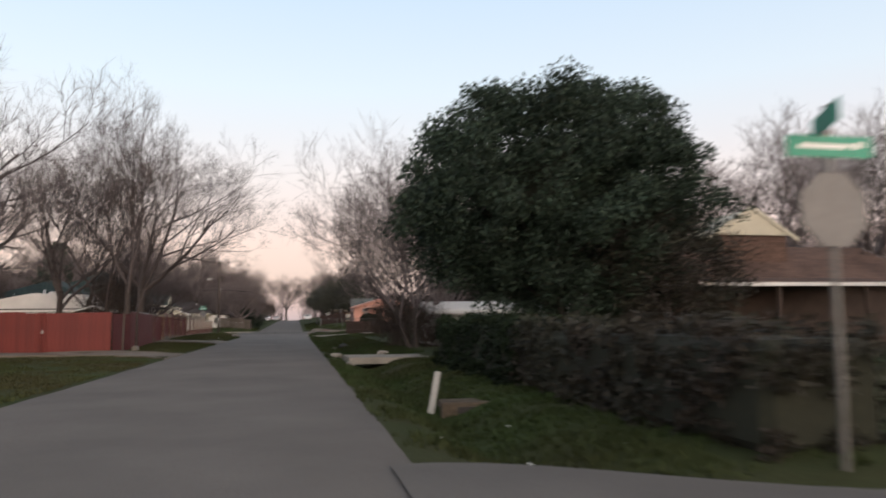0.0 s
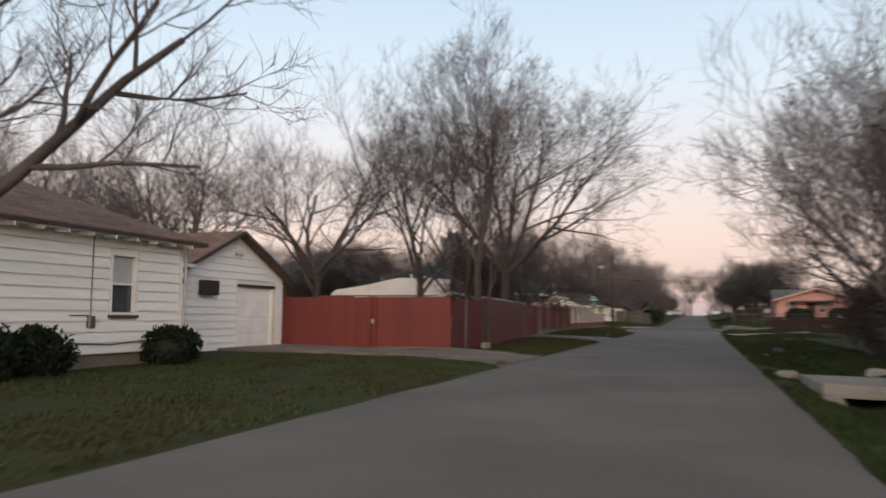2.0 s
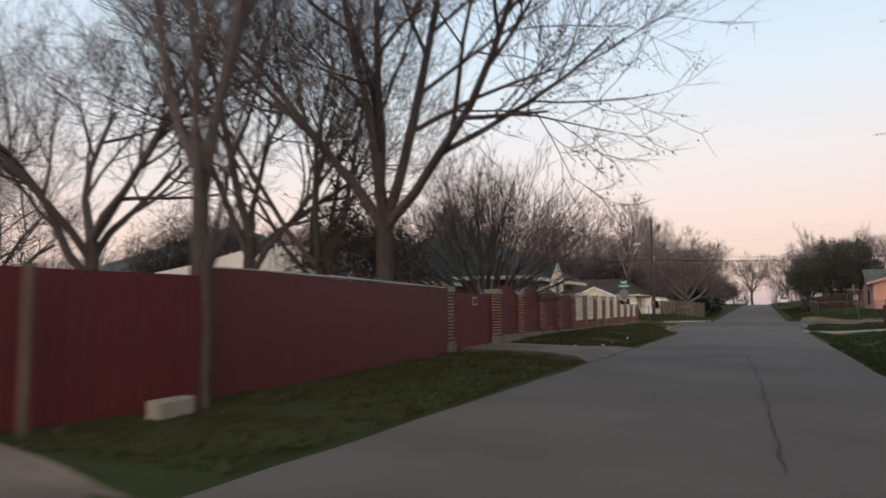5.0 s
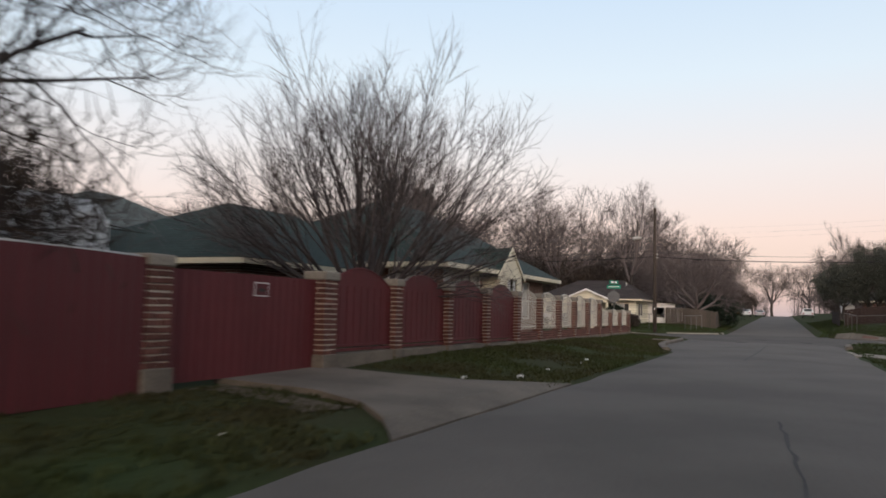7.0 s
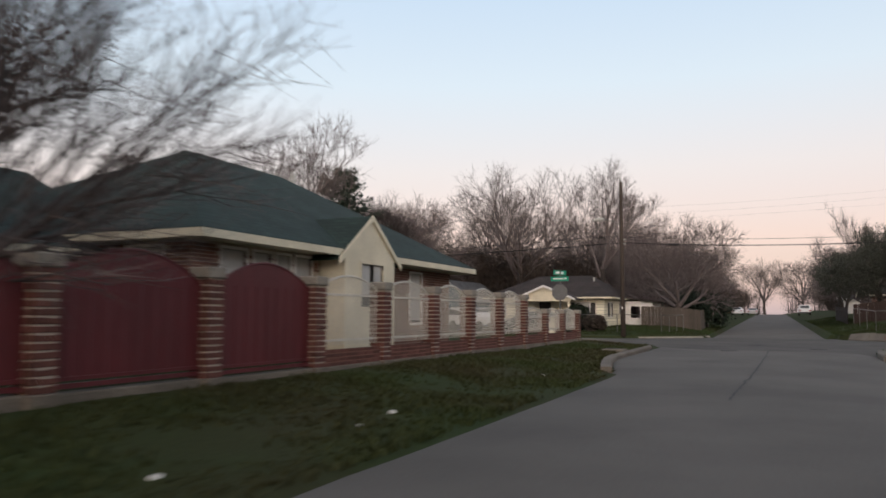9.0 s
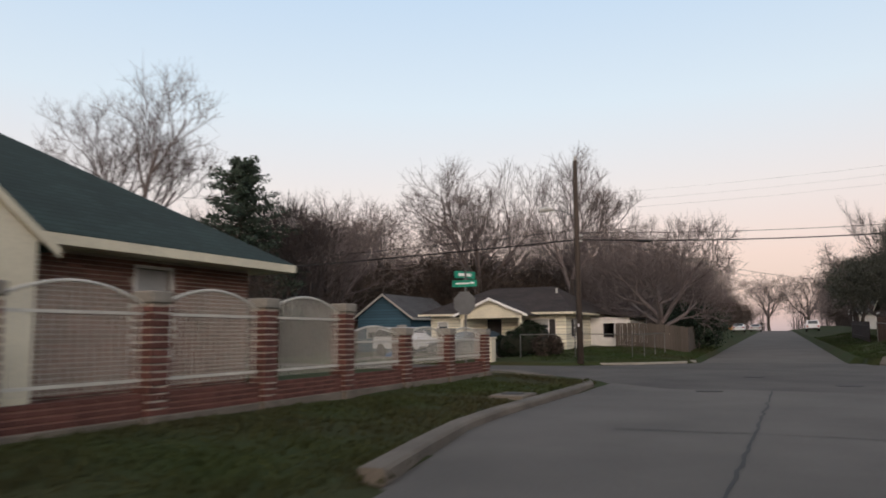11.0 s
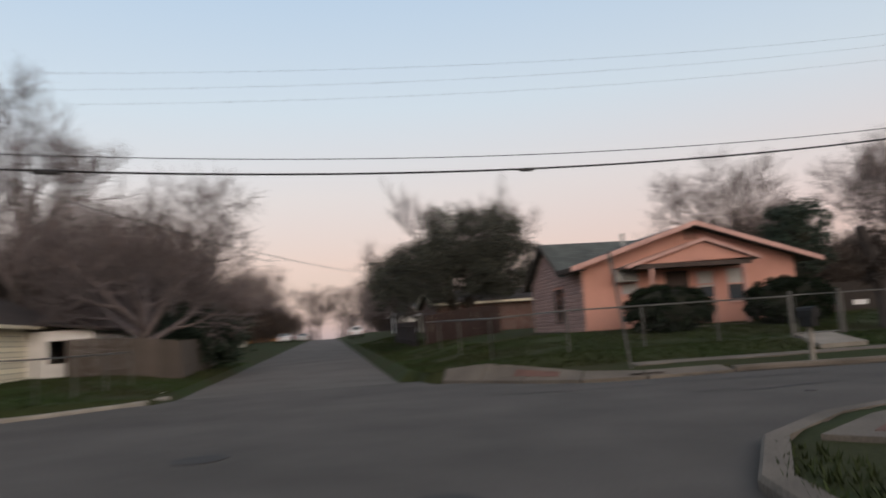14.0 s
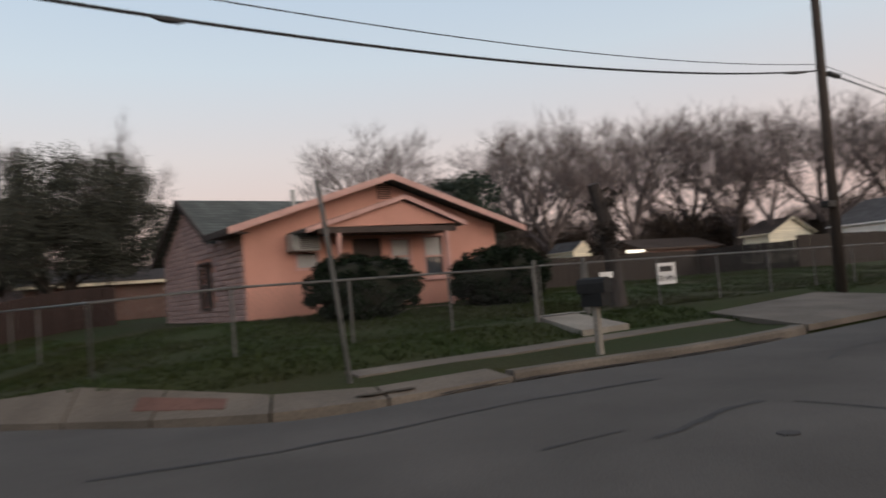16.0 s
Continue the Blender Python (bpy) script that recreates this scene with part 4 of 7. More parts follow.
hedge(5.7, 7.3, 3.6, 12.2, 1.25, "overgrown brownish hedge along the verge", 92, 8.0, "leaf_vine")

# bare sprouts standing above the live oak
sprout = bare_tree(7.6, 126.2, "upright bare sprouts rising above the live oak", 54, trunk_h=4.6, trunk_r=0.06, limbs=6, limb_len=3.4, spread=16, kids=(5, 4, 4), lift=0.4, gnarl=0.06, ratio=0.5, fork=(10, 26))
again(sprout, 10.3, 126.4, 120, 0.9)
again(sprout, 9.1, 126.3, 240, 0.95)
again(tall, -24.2, 85.8, 60, 0.82, "bare upright tree behind the green-roofed house")


def woods(x0, x1, y0, y1, high, n, seed, label, keep=None, dens=1.0):
    """Far leafless woodland that no one could count: stems, twigs and brush in one mesh."""
    rng = np.random.default_rng(seed)
    P_, W_ = [], []
    stems = Limbs()
    for i in range(n):
        x, y = rng.uniform(x0, x1), rng.uniform(y0, y1)
        if keep and not keep(x, y):
            continue
        z = yard(x, y) if abs(x) < 60 else 0.5
        hh = high * rng.uniform(0.6, 1.05)
        top = Vector((x + rng.normal() * 0.4, y + rng.normal() * 0.4, z + hh * 0.75))
        stems.tube([Vector((x, y, z - 0.2)), Vector((x, y, z + hh * 0.35)), top], [0.16, 0.11, 0.03], 4)
        m = int(170 * dens)
        u = rng.random(m) ** 0.6
        rad = hh * 0.30 * np.sin(np.pi * np.clip(0.12 + 0.88 * u, 0, 1)) ** 0.7
        a = rng.uniform(0, 6.283, m)
        r = rad * rng.random(m) ** 0.5
        px, py = x + r * np.cos(a), y + r * np.sin(a)
        pz = z + hh * (0.25 + 0.72 * u)
        P_.append(np.stack([px, py, pz], 1))
        W_.append(np.stack([np.cos(a) * 0.6, np.sin(a) * 0.6, np.full(m, 0.9)], 1))
        m = int(90 * dens)
        a = rng.uniform(0, 6.283, m)
        r = 1.6 * rng.random(m) ** 0.5
        P_.append(np.stack([x + r * np.cos(a), y + r * np.sin(a), z + 2.6 * rng.random(m) ** 1.5], 1))
        W_.append(np.tile(np.array([[0, 0, 0.8]]), (m, 1)))
    pos, way = np.concatenate(P_), np.concatenate(W_)
    v, fc = slivers(rng, pos, way, 1.2, 0.032, 0.45)
    nv = len(stems.v)
    verts = np.concatenate([np.array(stems.v), v])
    me = bpy.data.meshes.new("woodland")
    me.from_pydata(verts.tolist(), [], [tuple(q) for q in stems.f] + (fc + nv).tolist())
    me.materials.append(M["twig_wood"])
    tagged(new("woodland", me), label, "woods", "", "stuff")


woods(-62, -38, 30, 128, 6.0, 170, 1, "leafless grey-brown woodland behind the houses")
woods(-42, -10, 128, 152, 9.0, 90, 2, "leafless woodland behind the yellow house", lambda x, y: x < -9, dens=2.0)
woods(-42, -24, 86, 112, 9.0, 64, 3, "dark leafless thicket behind the brick house", lambda x, y: not (-29 < x < -20 and y > 104) and not (-35 < x < -24 and y < 101), dens=4.0)
woods(-26, -9.5, 145, 262, 6.5, 80, 4, "leafless trees crowding the far street", dens=1.5)
woods(10.5, 28, 172, 262, 6.5, 80, 5, "leafless trees crowding the far street", dens=1.5)
woods(-60, 60, 270, 330, 9, 150, 6, "far leafless tree line closing the street", lambda x, y: abs(x + 1) > 2.5)
woods(18, 130, 132, 168, 5.0, 150, 7, "leafless tree line behind the pink house", lambda x, y: not (20 < x < 105 and y < 149))
woods(30, 60, -30, 96, 7.5, 110, 8, "leafless trees behind the yards")
woods(-62, -40, -40, 30, 6, 60, 9, "leafless trees behind the white house")
woods(12, 26, 44, 70, 7.5, 30, 10, "leafless back yard trees")


rear = leafy_tree("brush_thicket", 33.0, 129.0, "dark mass of brush behind the plank fence", 74, 0.8, 0.08, 4.6, 2.4, 1.9, 2.6, 260, 0.8, 45, 0.10, "leaf_brown", 4)
for x, y, rz, sc in [(43.0, 148.0, 40, 1.5), (56.0, 152.0, 80, 1.5), (70.0, 153.0, 10, 1.5), (84.0, 148.0, 200, 1.6), (-34, 124, 30, 1.6), (-42, 119, 90, 1.6), (-28, 127, 150, 1.6), (-50, 112, 200, 1.7), (-43, 104, 20, 1.6), (-19, 124, 70, 1.3), (-35, 96, 120, 1.3), (104.0, 136.0, 100, 1.7), (28.0, 131.0, 150, 1.3), (92.0, 146.0, 60, 1.6), (110.0, 118.0, 300, 1.6), (-10.5, 138, 40, 0.9), (-9.8, 158, 130, 0.9), (-9.6, 182, 210, 0.95), (-9.8, 210, 300, 1.0), (-10, 240, 20, 1.1), (14.0, 178, 10, 0.9), (13.0, 200, 100, 0.95), (12.5, 226, 190, 1.0), (12.5, 252, 280, 1.1)]:
    again(rear, x, y, rz, sc)

# ---------------------------------------------------------------- things built at their place in the world
class At:
    """A thing whose parts are written in world coordinates round its base."""
    def __init__(self, name, loc, label, category, group="", kind=""):
        self.o = Vector(loc)
        self.ob = thing(name, loc, label, category, 0, group, kind)

    def add(self, name, bm, material, parent=None, label="", smooth=False):
        bmesh.ops.translate(bm, verts=bm.verts, vec=-self.o)
        return part(name, bm, material, parent or self.ob, label, smooth)

    def piece(self, name, me, parent, loc, scale=(1, 1, 1), rot=(0, 0, 0)):
        ob = new(name, me)
        ob.parent = parent
        ob.location = Vector(loc) - self.o
        ob.scale = scale
        ob.rotation_euler = rot
        return ob


def quad_roof(bm, pts, thick=0.09):
    """A roof plane from its corners, with thickness downwards."""
    slabface(bm, pts, thick)
    return bm


def ring_wall(x0, x1, y0, y1, z0, z1, t=0.15, holes=()):
    """Four walls with thickness. holes: (side, a0, a1, b0, b1), side of 'w','e','s','n', along the wall and up."""
    bm = bmesh.new()
    for side in "wesn":
        a0, a1 = (y0, y1) if side in "we" else (x0 + t, x1 - t)
        hs = sorted(h[1:] for h in holes if h[0] == side)
        cuts, cur = [], a0
        for h0, h1, b0, b1 in hs:
            cuts.append((cur, h0, z0, z1))
            cuts.append((h0, h1, z0, b0))
            cuts.append((h0, h1, b1, z1))
            cur = h1
        cuts.append((cur, a1, z0, z1))
        for c0, c1, b0, b1 in cuts:
            if c1 - c0 < 0.005 or b1 - b0 < 0.005:
                continue
            if side == "w":
                box(bm, x0, x0 + t, c0, c1, b0, b1)
            elif side == "e":
                box(bm, x1 - t, x1, c0, c1, b0, b1)
            elif side == "s":
                box(bm, c0, c1, y0, y0 + t, b0, b1)
            else:
                box(bm, c0, c1, y1 - t, y1, b0, b1)
    return bm


def window(h, parent, side, pos, a0, a1, b0, b1, frame_mat="white", glass="glass", sashes=1, curtain=None, fw=0.06, proud=0.03, sill=None):
    """A window on the wall plane x=pos (side e/w) or y=pos (side s/n): frame, panes, bars."""
    sg = 1 if side in "en" else -1

    def bx(c0, c1, d0, d1, in0, in1):
        lo, hi = sorted((pos + sg * in0, pos + sg * in1))
        return B(lo, hi, c0, c1, d0, d1) if side in "ew" else B(c0, c1, lo, hi, d0, d1)

    fr = bx(a0 - fw, a1 + fw, b1, b1 + fw, -0.04, proud)
    for c in ((a0 - fw, a1 + fw, b0 - fw, b0), (a0 - fw, a0, b0, b1), (a1, a1 + fw, b0, b1)):
        lo, hi = sorted((pos - sg * 0.04, pos + sg * proud))
        box(fr, *((lo, hi, c[0], c[1]) if side in "ew" else (c[0], c[1], lo, hi)), c[2], c[3])
    w = h.add("window", fr, frame_mat, parent)
    for i in range(sashes):
        z0, z1 = b0 + (b1 - b0) * i / sashes, b0 + (b1 - b0) * (i + 1) / sashes
        h.add("pane", bx(a0, a1, z0 + 0.02, z1 - 0.02, -0.075 - 0.012 * i, -0.06 - 0.012 * i), glass, w)
        if i:
            h.add("sash_bar", bx(a0, a1, z0 - 0.025, z0 + 0.025, -0.05, 0.01), frame_mat, w)
    if curtain:
        h.add("blind", bx(a0 + 0.02, a1 - 0.02, b0 + (b1 - b0) * (1 - curtain), b1 - 0.01, -0.058, -0.045), "blind", w, "pale drawn blind")
    if sill:
        h.add("sill", bx(a0 - fw - 0.04, a1 + fw + 0.04, b0 - fw - 0.07, b0 - fw, -0.03, proud + 0.05), sill, w)
    return w


board_mesh = None


def unit_board():
    """Lap board one metre long in y, thicker at its lower edge, facing +x."""
    bm = bmesh.new()
    prism(bm, [(0.0, 0.0), (0.052, 0.0), (0.008, 1.0), (0.0, 1.0)], "y", -0.5, 0.5)
    me = bpy.data.meshes.new("board")
    bm.to_mesh(me)
    bm.free()
    me.materials.append(M["siding"])
    return me


BOARD = unit_board()


def lap_boards(h, parent, x, y0, y1, z0, ztop, pitch, holes=(), facing=0.0):
    """Lap siding on the plane x, clipped below ztop(y) and round openings, each course of separate boards."""
    z = z0
    while True:
        spans = []
        ys = [y0 + (y1 - y0) * i / 60 for i in range(61)]
        inside = [yy for yy in ys if ztop(yy) >= z + pitch * 0.9]
        if not inside:
            break
        cur, end = min(inside), max(inside)
        for h0, h1, b0, b1 in sorted(hh for hh in holes if hh[2] < z + pitch * 0.8 and hh[3] > z + pitch * 0.2):
            if h0 > cur:
                spans.append((cur, h0))
            cur = max(cur, h1)
        if end > cur:
            spans.append((cur, end))
        for a, b in spans:
            if b - a > 0.05:
                h.piece("board", BOARD, parent, (x, (a + b) / 2, z), (1, b - a, pitch + 0.01))
        z += pitch


def shingle_edge(bm, a, b, size=0.12):
    """A bargeboard or fascia from a to b."""
    a, b = Vector(a), Vector(b)
    d = (b - a).normalized()
    n = Vector((-d.y, d.x, 0)).normalized() if abs(d.z) < 0.95 else Vector((1, 0, 0))
    up = Vector((0, 0, 1))
    q = []
    for e in (a, b):
        q.append([bm.verts.new(e + n * s * 0.02 + up * t) for s, t in ((-1, 0), (1, 0), (1, -size), (-1, -size))])
    for i in range(4):
        bm.faces.new((q[0][i], q[0][(i + 1) % 4], q[1][(i + 1) % 4], q[1][i]))
    bm.faces.new(q[0][::-1])
    bm.faces.new(q[1])
    bmesh.ops.recalc_face_normals(bm, faces=bm.faces)
    return bm


# ---------------------------------------------------------------- white siding house with garage
h = At("house", (-13.5, 24.0, 0.05), "white lap-sided bungalow with brown shingle roof and attached garage", "house")
win = (22.66, 23.36, 1.32, 2.60)
wall = h.add("wall", ring_wall(-20.5, -11.60, 11.5, 25.0, 0.40, 3.05, 0.15, [("e", *win), ("e", 18.2, 19.0, 1.32, 2.6)]), "siding", label="white painted lap siding wall")
lap_boards(h, wall, -11.60, 11.5, 25.0, 0.42, lambda y: 3.02, 0.235, [(win[0] - 0.08, win[1] + 0.08, win[2] - 0.1, win[3] + 0.07), (18.1, 19.1, 1.2, 2.67)])
h.add("foundation", ring_wall(-20.45, -11.66, 11.55, 24.95, -0.1, 0.40, 0.2), "concrete_dark", label="grey concrete skirt")
for a, b, c, d in (win, (18.2, 19.0, 1.32, 2.6)):
    window(h, wall, "e", -11.60, a, b, c, d, "white", "glass", 2, 0.52, sill="trimdark", proud=0.045)
h.add("corner_board", B(-11.62, -11.555, 24.90, 25.02, 0.40, 3.05), "white")
h.add("downspout", T([(-11.50, 25.06, 2.95), (-11.52, 25.06, 0.45), (-11.35, 25.06, 0.30)], 0.04, 6), "acgrey")
roof = bmesh.new()
e, w_, s_, n_ = -11.15, -20.95, 11.0, 25.45
ze, zr = 3.12, 5.1
quad_roof(roof, [(e, s_, ze), (e, n_, ze), (-16.05, 21.0, zr), (-16.05, 15.5, zr)])
quad_roof(roof, [(e, n_, ze), (w_, n_, ze), (-16.05, 21.0, zr)])
quad_roof(roof, [(w_, n_, ze), (w_, s_, ze), (-16.05, 15.5, zr), (-16.05, 21.0, zr)])
quad_roof(roof, [(w_, s_, ze), (e, s_, ze), (-16.05, 15.5, zr)])
rf_ = h.add("roof", roof, "shingle_brown", label="brown asphalt shingle hip roof")
fas = bmesh.new()
for a, b in (((e, s_, ze - 0.03), (e, n_, ze - 0.03)), ((e, n_, ze - 0.03), (w_, n_, ze - 0.03))):
    shingle_edge(fas, a, b, 0.08)
h.add("fascia", fas, "trimdark", rf_)
for i in range(22):
    y = 11.4 + i * 0.64
    h.add("rafter_tail", P([(-11.60, 2.95), (-11.17, 2.93), (-11.17, 3.02), (-11.60, 3.10)], "y", y, y + 0.055), "white", rf_)
h.add("soffit", B(-11.60, -11.16, 11.2, 25.3, 3.02, 3.035), "siding", rf_)
h.add("meter_box", B(-11.60, -11.48, 21.97, 22.15, 0.98, 1.24, bev=0.02), "galv")
h.add("conduit", T([(-11.555, 22.06, 3.0), (-11.555, 22.06, 1.2)], 0.016, 6), "galv")
h.add("conduit", T([(-11.555, 21.5, 1.245), (-11.555, 22.0, 1.245)], 0.014, 6), "dark")
h.add("hose_cable", T([(-11.55, 20.0, 0.62), (-11.54, 21.6, 0.66), (-11.54, 22.6, 0.60), (-11.54, 24.2, 0.70)], 0.014, 5), "dark")
# garage wing
gtop = lambda y: 2.62 + (4.0 - 2.62) * max(0.0, 1 - abs(y - 30.75) / 3.05)
gwall = bmesh.new()
gdoor = (30.98, 33.10, 0.10, 2.22)
prism(gwall, [(27.7, 0.05), (30.98, 0.05), (30.98, 3.9), (30.75, 4.0), (27.7, 2.62)], "x", -14.2, -14.02)
prism(gwall, [(33.10, 0.05), (33.8, 0.05), (33.8, 2.62), (33.10, 2.937)], "x", -14.2, -14.02)
prism(gwall, [(30.98, 2.22), (33.10, 2.22), (33.10, 2.937), (30.98, 3.897)], "x", -14.2, -14.02)
box(gwall, -20, -14.2, 33.62, 33.8, 0.05, 2.62)
box(gwall, -20, -14.2, 27.7, 27.85, 0.05, 2.62)
box(gwall, -20.15, -20.0, 27.7, 33.8, 0.05, 2.62)
box(gwall, -14.2, -11.9, 25.0, 25.12, 0.3, 2.8)
gw = h.add("garage_wall", gwall, "siding")
lap_boards(h, gw, -14.02, 27.7, 33.78, 0.12, gtop, 0.235, [(30.9, 33.2, 0.0, 2.30), (28.7, 29.78, 1.84, 2.44)])
# recessed entry between house and garage
h.add("entry_wall", B(-14.2, -14.05, 25.12, 27.7, 0.3, 2.8), "siding")
ed = h.add("entry_door", B(-14.05, -13.98, 26.68, 27.56, 0.35, 2.44, bev=0.01), "glass", label="dark glazed storm door")
h.add("door_frame", B(-14.03, -13.96, 26.60, 26.68, 0.3, 2.50), "acgrey", ed)
h.add("door_frame", B(-14.03, -13.96, 27.56, 27.64, 0.3, 2.50), "acgrey", ed)
h.add("door_frame", B(-14.03, -13.96, 26.68, 27.56, 2.44, 2.50), "acgrey", ed)
h.add("door_handle", T([(-13.97, 26.78, 1.3), (-13.90, 26.78, 1.3), (-13.90, 26.91, 1.3)], 0.012, 5), "dark", ed)
h.add("entry_step", B(-14.05, -13.0, 25.4, 27.5, 0.02, 0.28, bev=0.02), "concrete")
h.add("wall_lamp", T([(-14.0, 27.95, 2.32), (-13.9, 27.95, 2.32), (-13.86, 27.95, 2.22)], [0.03, 0.04, 0.06], 8), "dark")
gd = h.add("garage_door", B(-14.16, -14.10, gdoor[0], gdoor[1], gdoor[2], gdoor[3]), "white", label="white sectional garage door")
for i in range(4):
    z0 = gdoor[2] + i * 0.53
    h.add("door_panel", B(-14.10, -14.085, gdoor[0] + 0.03, gdoor[1] - 0.03, z0 + 0.015, z0 + 0.515, bev=0.008), "white", gd)
h.add("door_trim", B(-14.02, -13.98, 33.10, 33.24, 0.08, 2.3), "cream", gd)
h.add("door_trim", B(-14.02, -13.98, 30.86, 30.98, 0.08, 2.3), "white", gd)
h.add("door_trim", B(-14.02, -13.97, 30.86, 33.24, 2.22, 2.32), "dark", gd)
groof = bmesh.new()
quad_roof(groof, [(-13.65, 27.35, 2.52), (-13.65, 30.75, 4.10), (-20.6, 30.75, 4.10), (-20.6, 27.35, 2.52)])
quad_roof(groof, [(-13.65, 34.15, 2.50), (-20.6, 34.15, 2.50), (-20.6, 30.75, 4.10), (-13.65, 30.75, 4.10)])
gr = h.add("garage_roof", groof, "shingle_brown", label="brown shingle gable roof")
barge = bmesh.new()
shingle_edge(barge, (-13.63, 27.33, 2.52), (-13.63, 30.75, 4.11), 0.13)
shingle_edge(barge, (-13.63, 30.75, 4.11), (-13.63, 34.17, 2.50), 0.13)
h.add("bargeboard", barge, "trimdark", gr)
h.add("entry_roof", quad_roof(bmesh.new(), [(-13.3, 25.0, 2.80), (-13.3, 27.6, 2.80), (-15.6, 27.6, 3.55), (-15.6, 25.0, 3.55)]), "shingle_brown")
h.add("gutter", B(-13.36, -13.26, 25.05, 27.75, 2.66, 2.76), "white")
ac = h.add("air_conditioner", B(-14.02, -13.74, 28.86, 29.58, 1.89, 2.36, bev=0.02), "dark", label="dark window air conditioner")
h.add("grille", B(-13.74, -13.72, 28.91, 29.53, 1.94, 2.31), "dark", ac)
for i in range(7):
    h.add("slat", B(-13.72, -13.71, 28.93, 29.51, 1.96 + i * 0.05, 1.985 + i * 0.05), "dark", ac)
fl = h.add("flood_light", T([(-14.0, 30.75, 3.33), (-13.92, 30.75, 3.33)], 0.05, 8), "white")
h.add("bulb", T([(-13.92, 30.68, 3.33), (-13.82, 30.58, 3.28)], [0.03, 0.055], 8), "acgrey", fl)
h.add("bulb", T([(-13.92, 30.82, 3.33), (-13.82, 30.92, 3.28)], [0.03, 0.055], 8), "acgrey", fl)

# ---------------------------------------------------------------- red boundary fence
def plank_mesh(name, material, ribs=1):
    """Ribbed sheet strip one metre high, 0.2 m wide along y, facing +x."""
    bm = bmesh.new()
    prism(bm, [(-0.1, 0.0), (-0.1, 0.012), (-0.045, 0.012), (-0.03, 0.017), (0.03, 0.017), (0.045, 0.012), (0.1, 0.012), (0.1, 0.0)], "z", 0, 1)
    for v in bm.verts:
        v.co = Vector((v.co.y, v.co.x, v.co.z))
    bmesh.ops.recalc_face_normals(bm, faces=bm.faces)
    me = bpy.data.meshes.new(name)
    bm.to_mesh(me)
    bm.free()
    me.materials.append(M[material])
    return me


SHEET = plank_mesh("strip", "red")
GATE_SHEET = plank_mesh("board", "redgate")


def sheet_fence(name, a, b, z0, top, label, me, rail_mat, step=0.2, back=0.0):
    """A run of ribbed strips from a to b, with rails behind."""
    a, b = Vector((*a, 0)), Vector((*b, 0))
    L, d = (b - a).length, (b - a).normalized()
    ang = math.atan2(d.y, d.x) - math.pi / 2
    f = At(name, (a.x, a.y, z0(0)), label, "fence")
    n = int(L / step)
    for i in range(n):
        u = (i + 0.5) / n
        p = a + d * (u * L)
        f.piece("strip", me, f.ob, (p.x, p.y, z0(u)), (1, L / n / 0.2, top(u) - z0(u)), (0, 0, ang))
    nrm = Vector((d.y, -d.x, 0))
    for zz in (0.35, 1.55):
        bm = bmesh.new()
        q0, q1 = a - nrm * 0.04, b - nrm * 0.04
        tube(bm, [(q0.x, q0.y, z0(0) + zz), (q1.x, q1.y, z0(1) + zz)], 0.035, 4)
        f.add("rail", bm, rail_mat)
    return f


f = sheet_fence("red_gate", (-14.25, 33.95), (-7.55, 34.55), lambda u: 0.13, lambda u: 1.93 + 0.05 * u + (0.06 if 0.25 < u < 0.45 else 0), "red painted board gate across the driveway, coloured as lit", GATE_SHEET, "redgate")
f.add("latch", B(-10.5, -10.42, 34.20, 34.26, 1.0, 1.16), "acgrey")
f.add("gate_stile", B(-10.62, -10.52, 34.19, 34.25, 0.14, 1.98), "redgate")
f.add("gate_stile", B(-10.42, -10.32, 34.21, 34.27, 0.14, 1.98), "redgate")
f2 = sheet_fence("red_fence", (-7.45, 34.45), (-7.28, 37.6), lambda u: 0.06, lambda u: 1.90, "dark red painted metal fence panel by the driveway", SHEET, "red")
f2.add("post", T([(-7.05, 34.72, 0.0), (-7.02, 34.72, 1.92)], 0.05, 8), "wood", label="pale weathered fence post")
f3 = sheet_fence("red_fence", (-7.30, 37.6), (-8.25, 48.9), lambda u: 0.06 + 0.06 * u, lambda u: 2.02 + 0.03 * math.sin(9 * u) - 0.05 * u, "long dark red painted metal fence along the verge", SHEET, "red")
f3.add("cap_strip", T([(-7.36, 38.0, 2.03), (-7.75, 42.6, 2.04), (-8.27, 48.8, 1.99)], 0.03, 4), "acgrey")
blk = lone("concrete_block", B(-6.96, -6.74, 36.3, 36.95, 0.02, 0.30, bev=0.03), "concrete", "pale concrete block lying against the red fence", "block")

# ---------------------------------------------------------------- brick pillar fence
def brick_piece():
    me = bpy.data.meshes.new("brick")
    bm = B(-0.115, 0.115, -0.05, 0.05, 0, 0.058, bev=0.006)
    bm.to_mesh(me)
    bm.free()
    me.materials.append(M["brick"])
    return me


BRICK = brick_piece()
FX = -8.45


def pillar(y, z0, z1, label, w=0.42):
    p = At("brick_pillar", (FX, y, z0), label, "pillar", "pillars of the brick fence")
    p.add("footing", B(FX - w / 2 - 0.05, FX + w / 2 + 0.05, y - w / 2 - 0.05, y + w / 2 + 0.05, z0 - 0.25, plinth_top(y), bev=0.015), "concrete_dark")
    core = p.add("mortar_core", B(FX - w / 2 + 0.012, FX + w / 2 - 0.012, y - w / 2 + 0.012, y + w / 2 - 0.012, plinth_top(y) - 0.05, z1 - 0.16), "mortar")
    rng = random.Random(int(y * 10))
    z, k = plinth_top(y) + 0.005, 0
    while z < z1 - 0.20:
        sgn = 1 if k % 2 else -1
        for face in "se":
            for mid, length in ((0.2 * sgn, 0.62), (-0.31 * sgn, 0.37)):
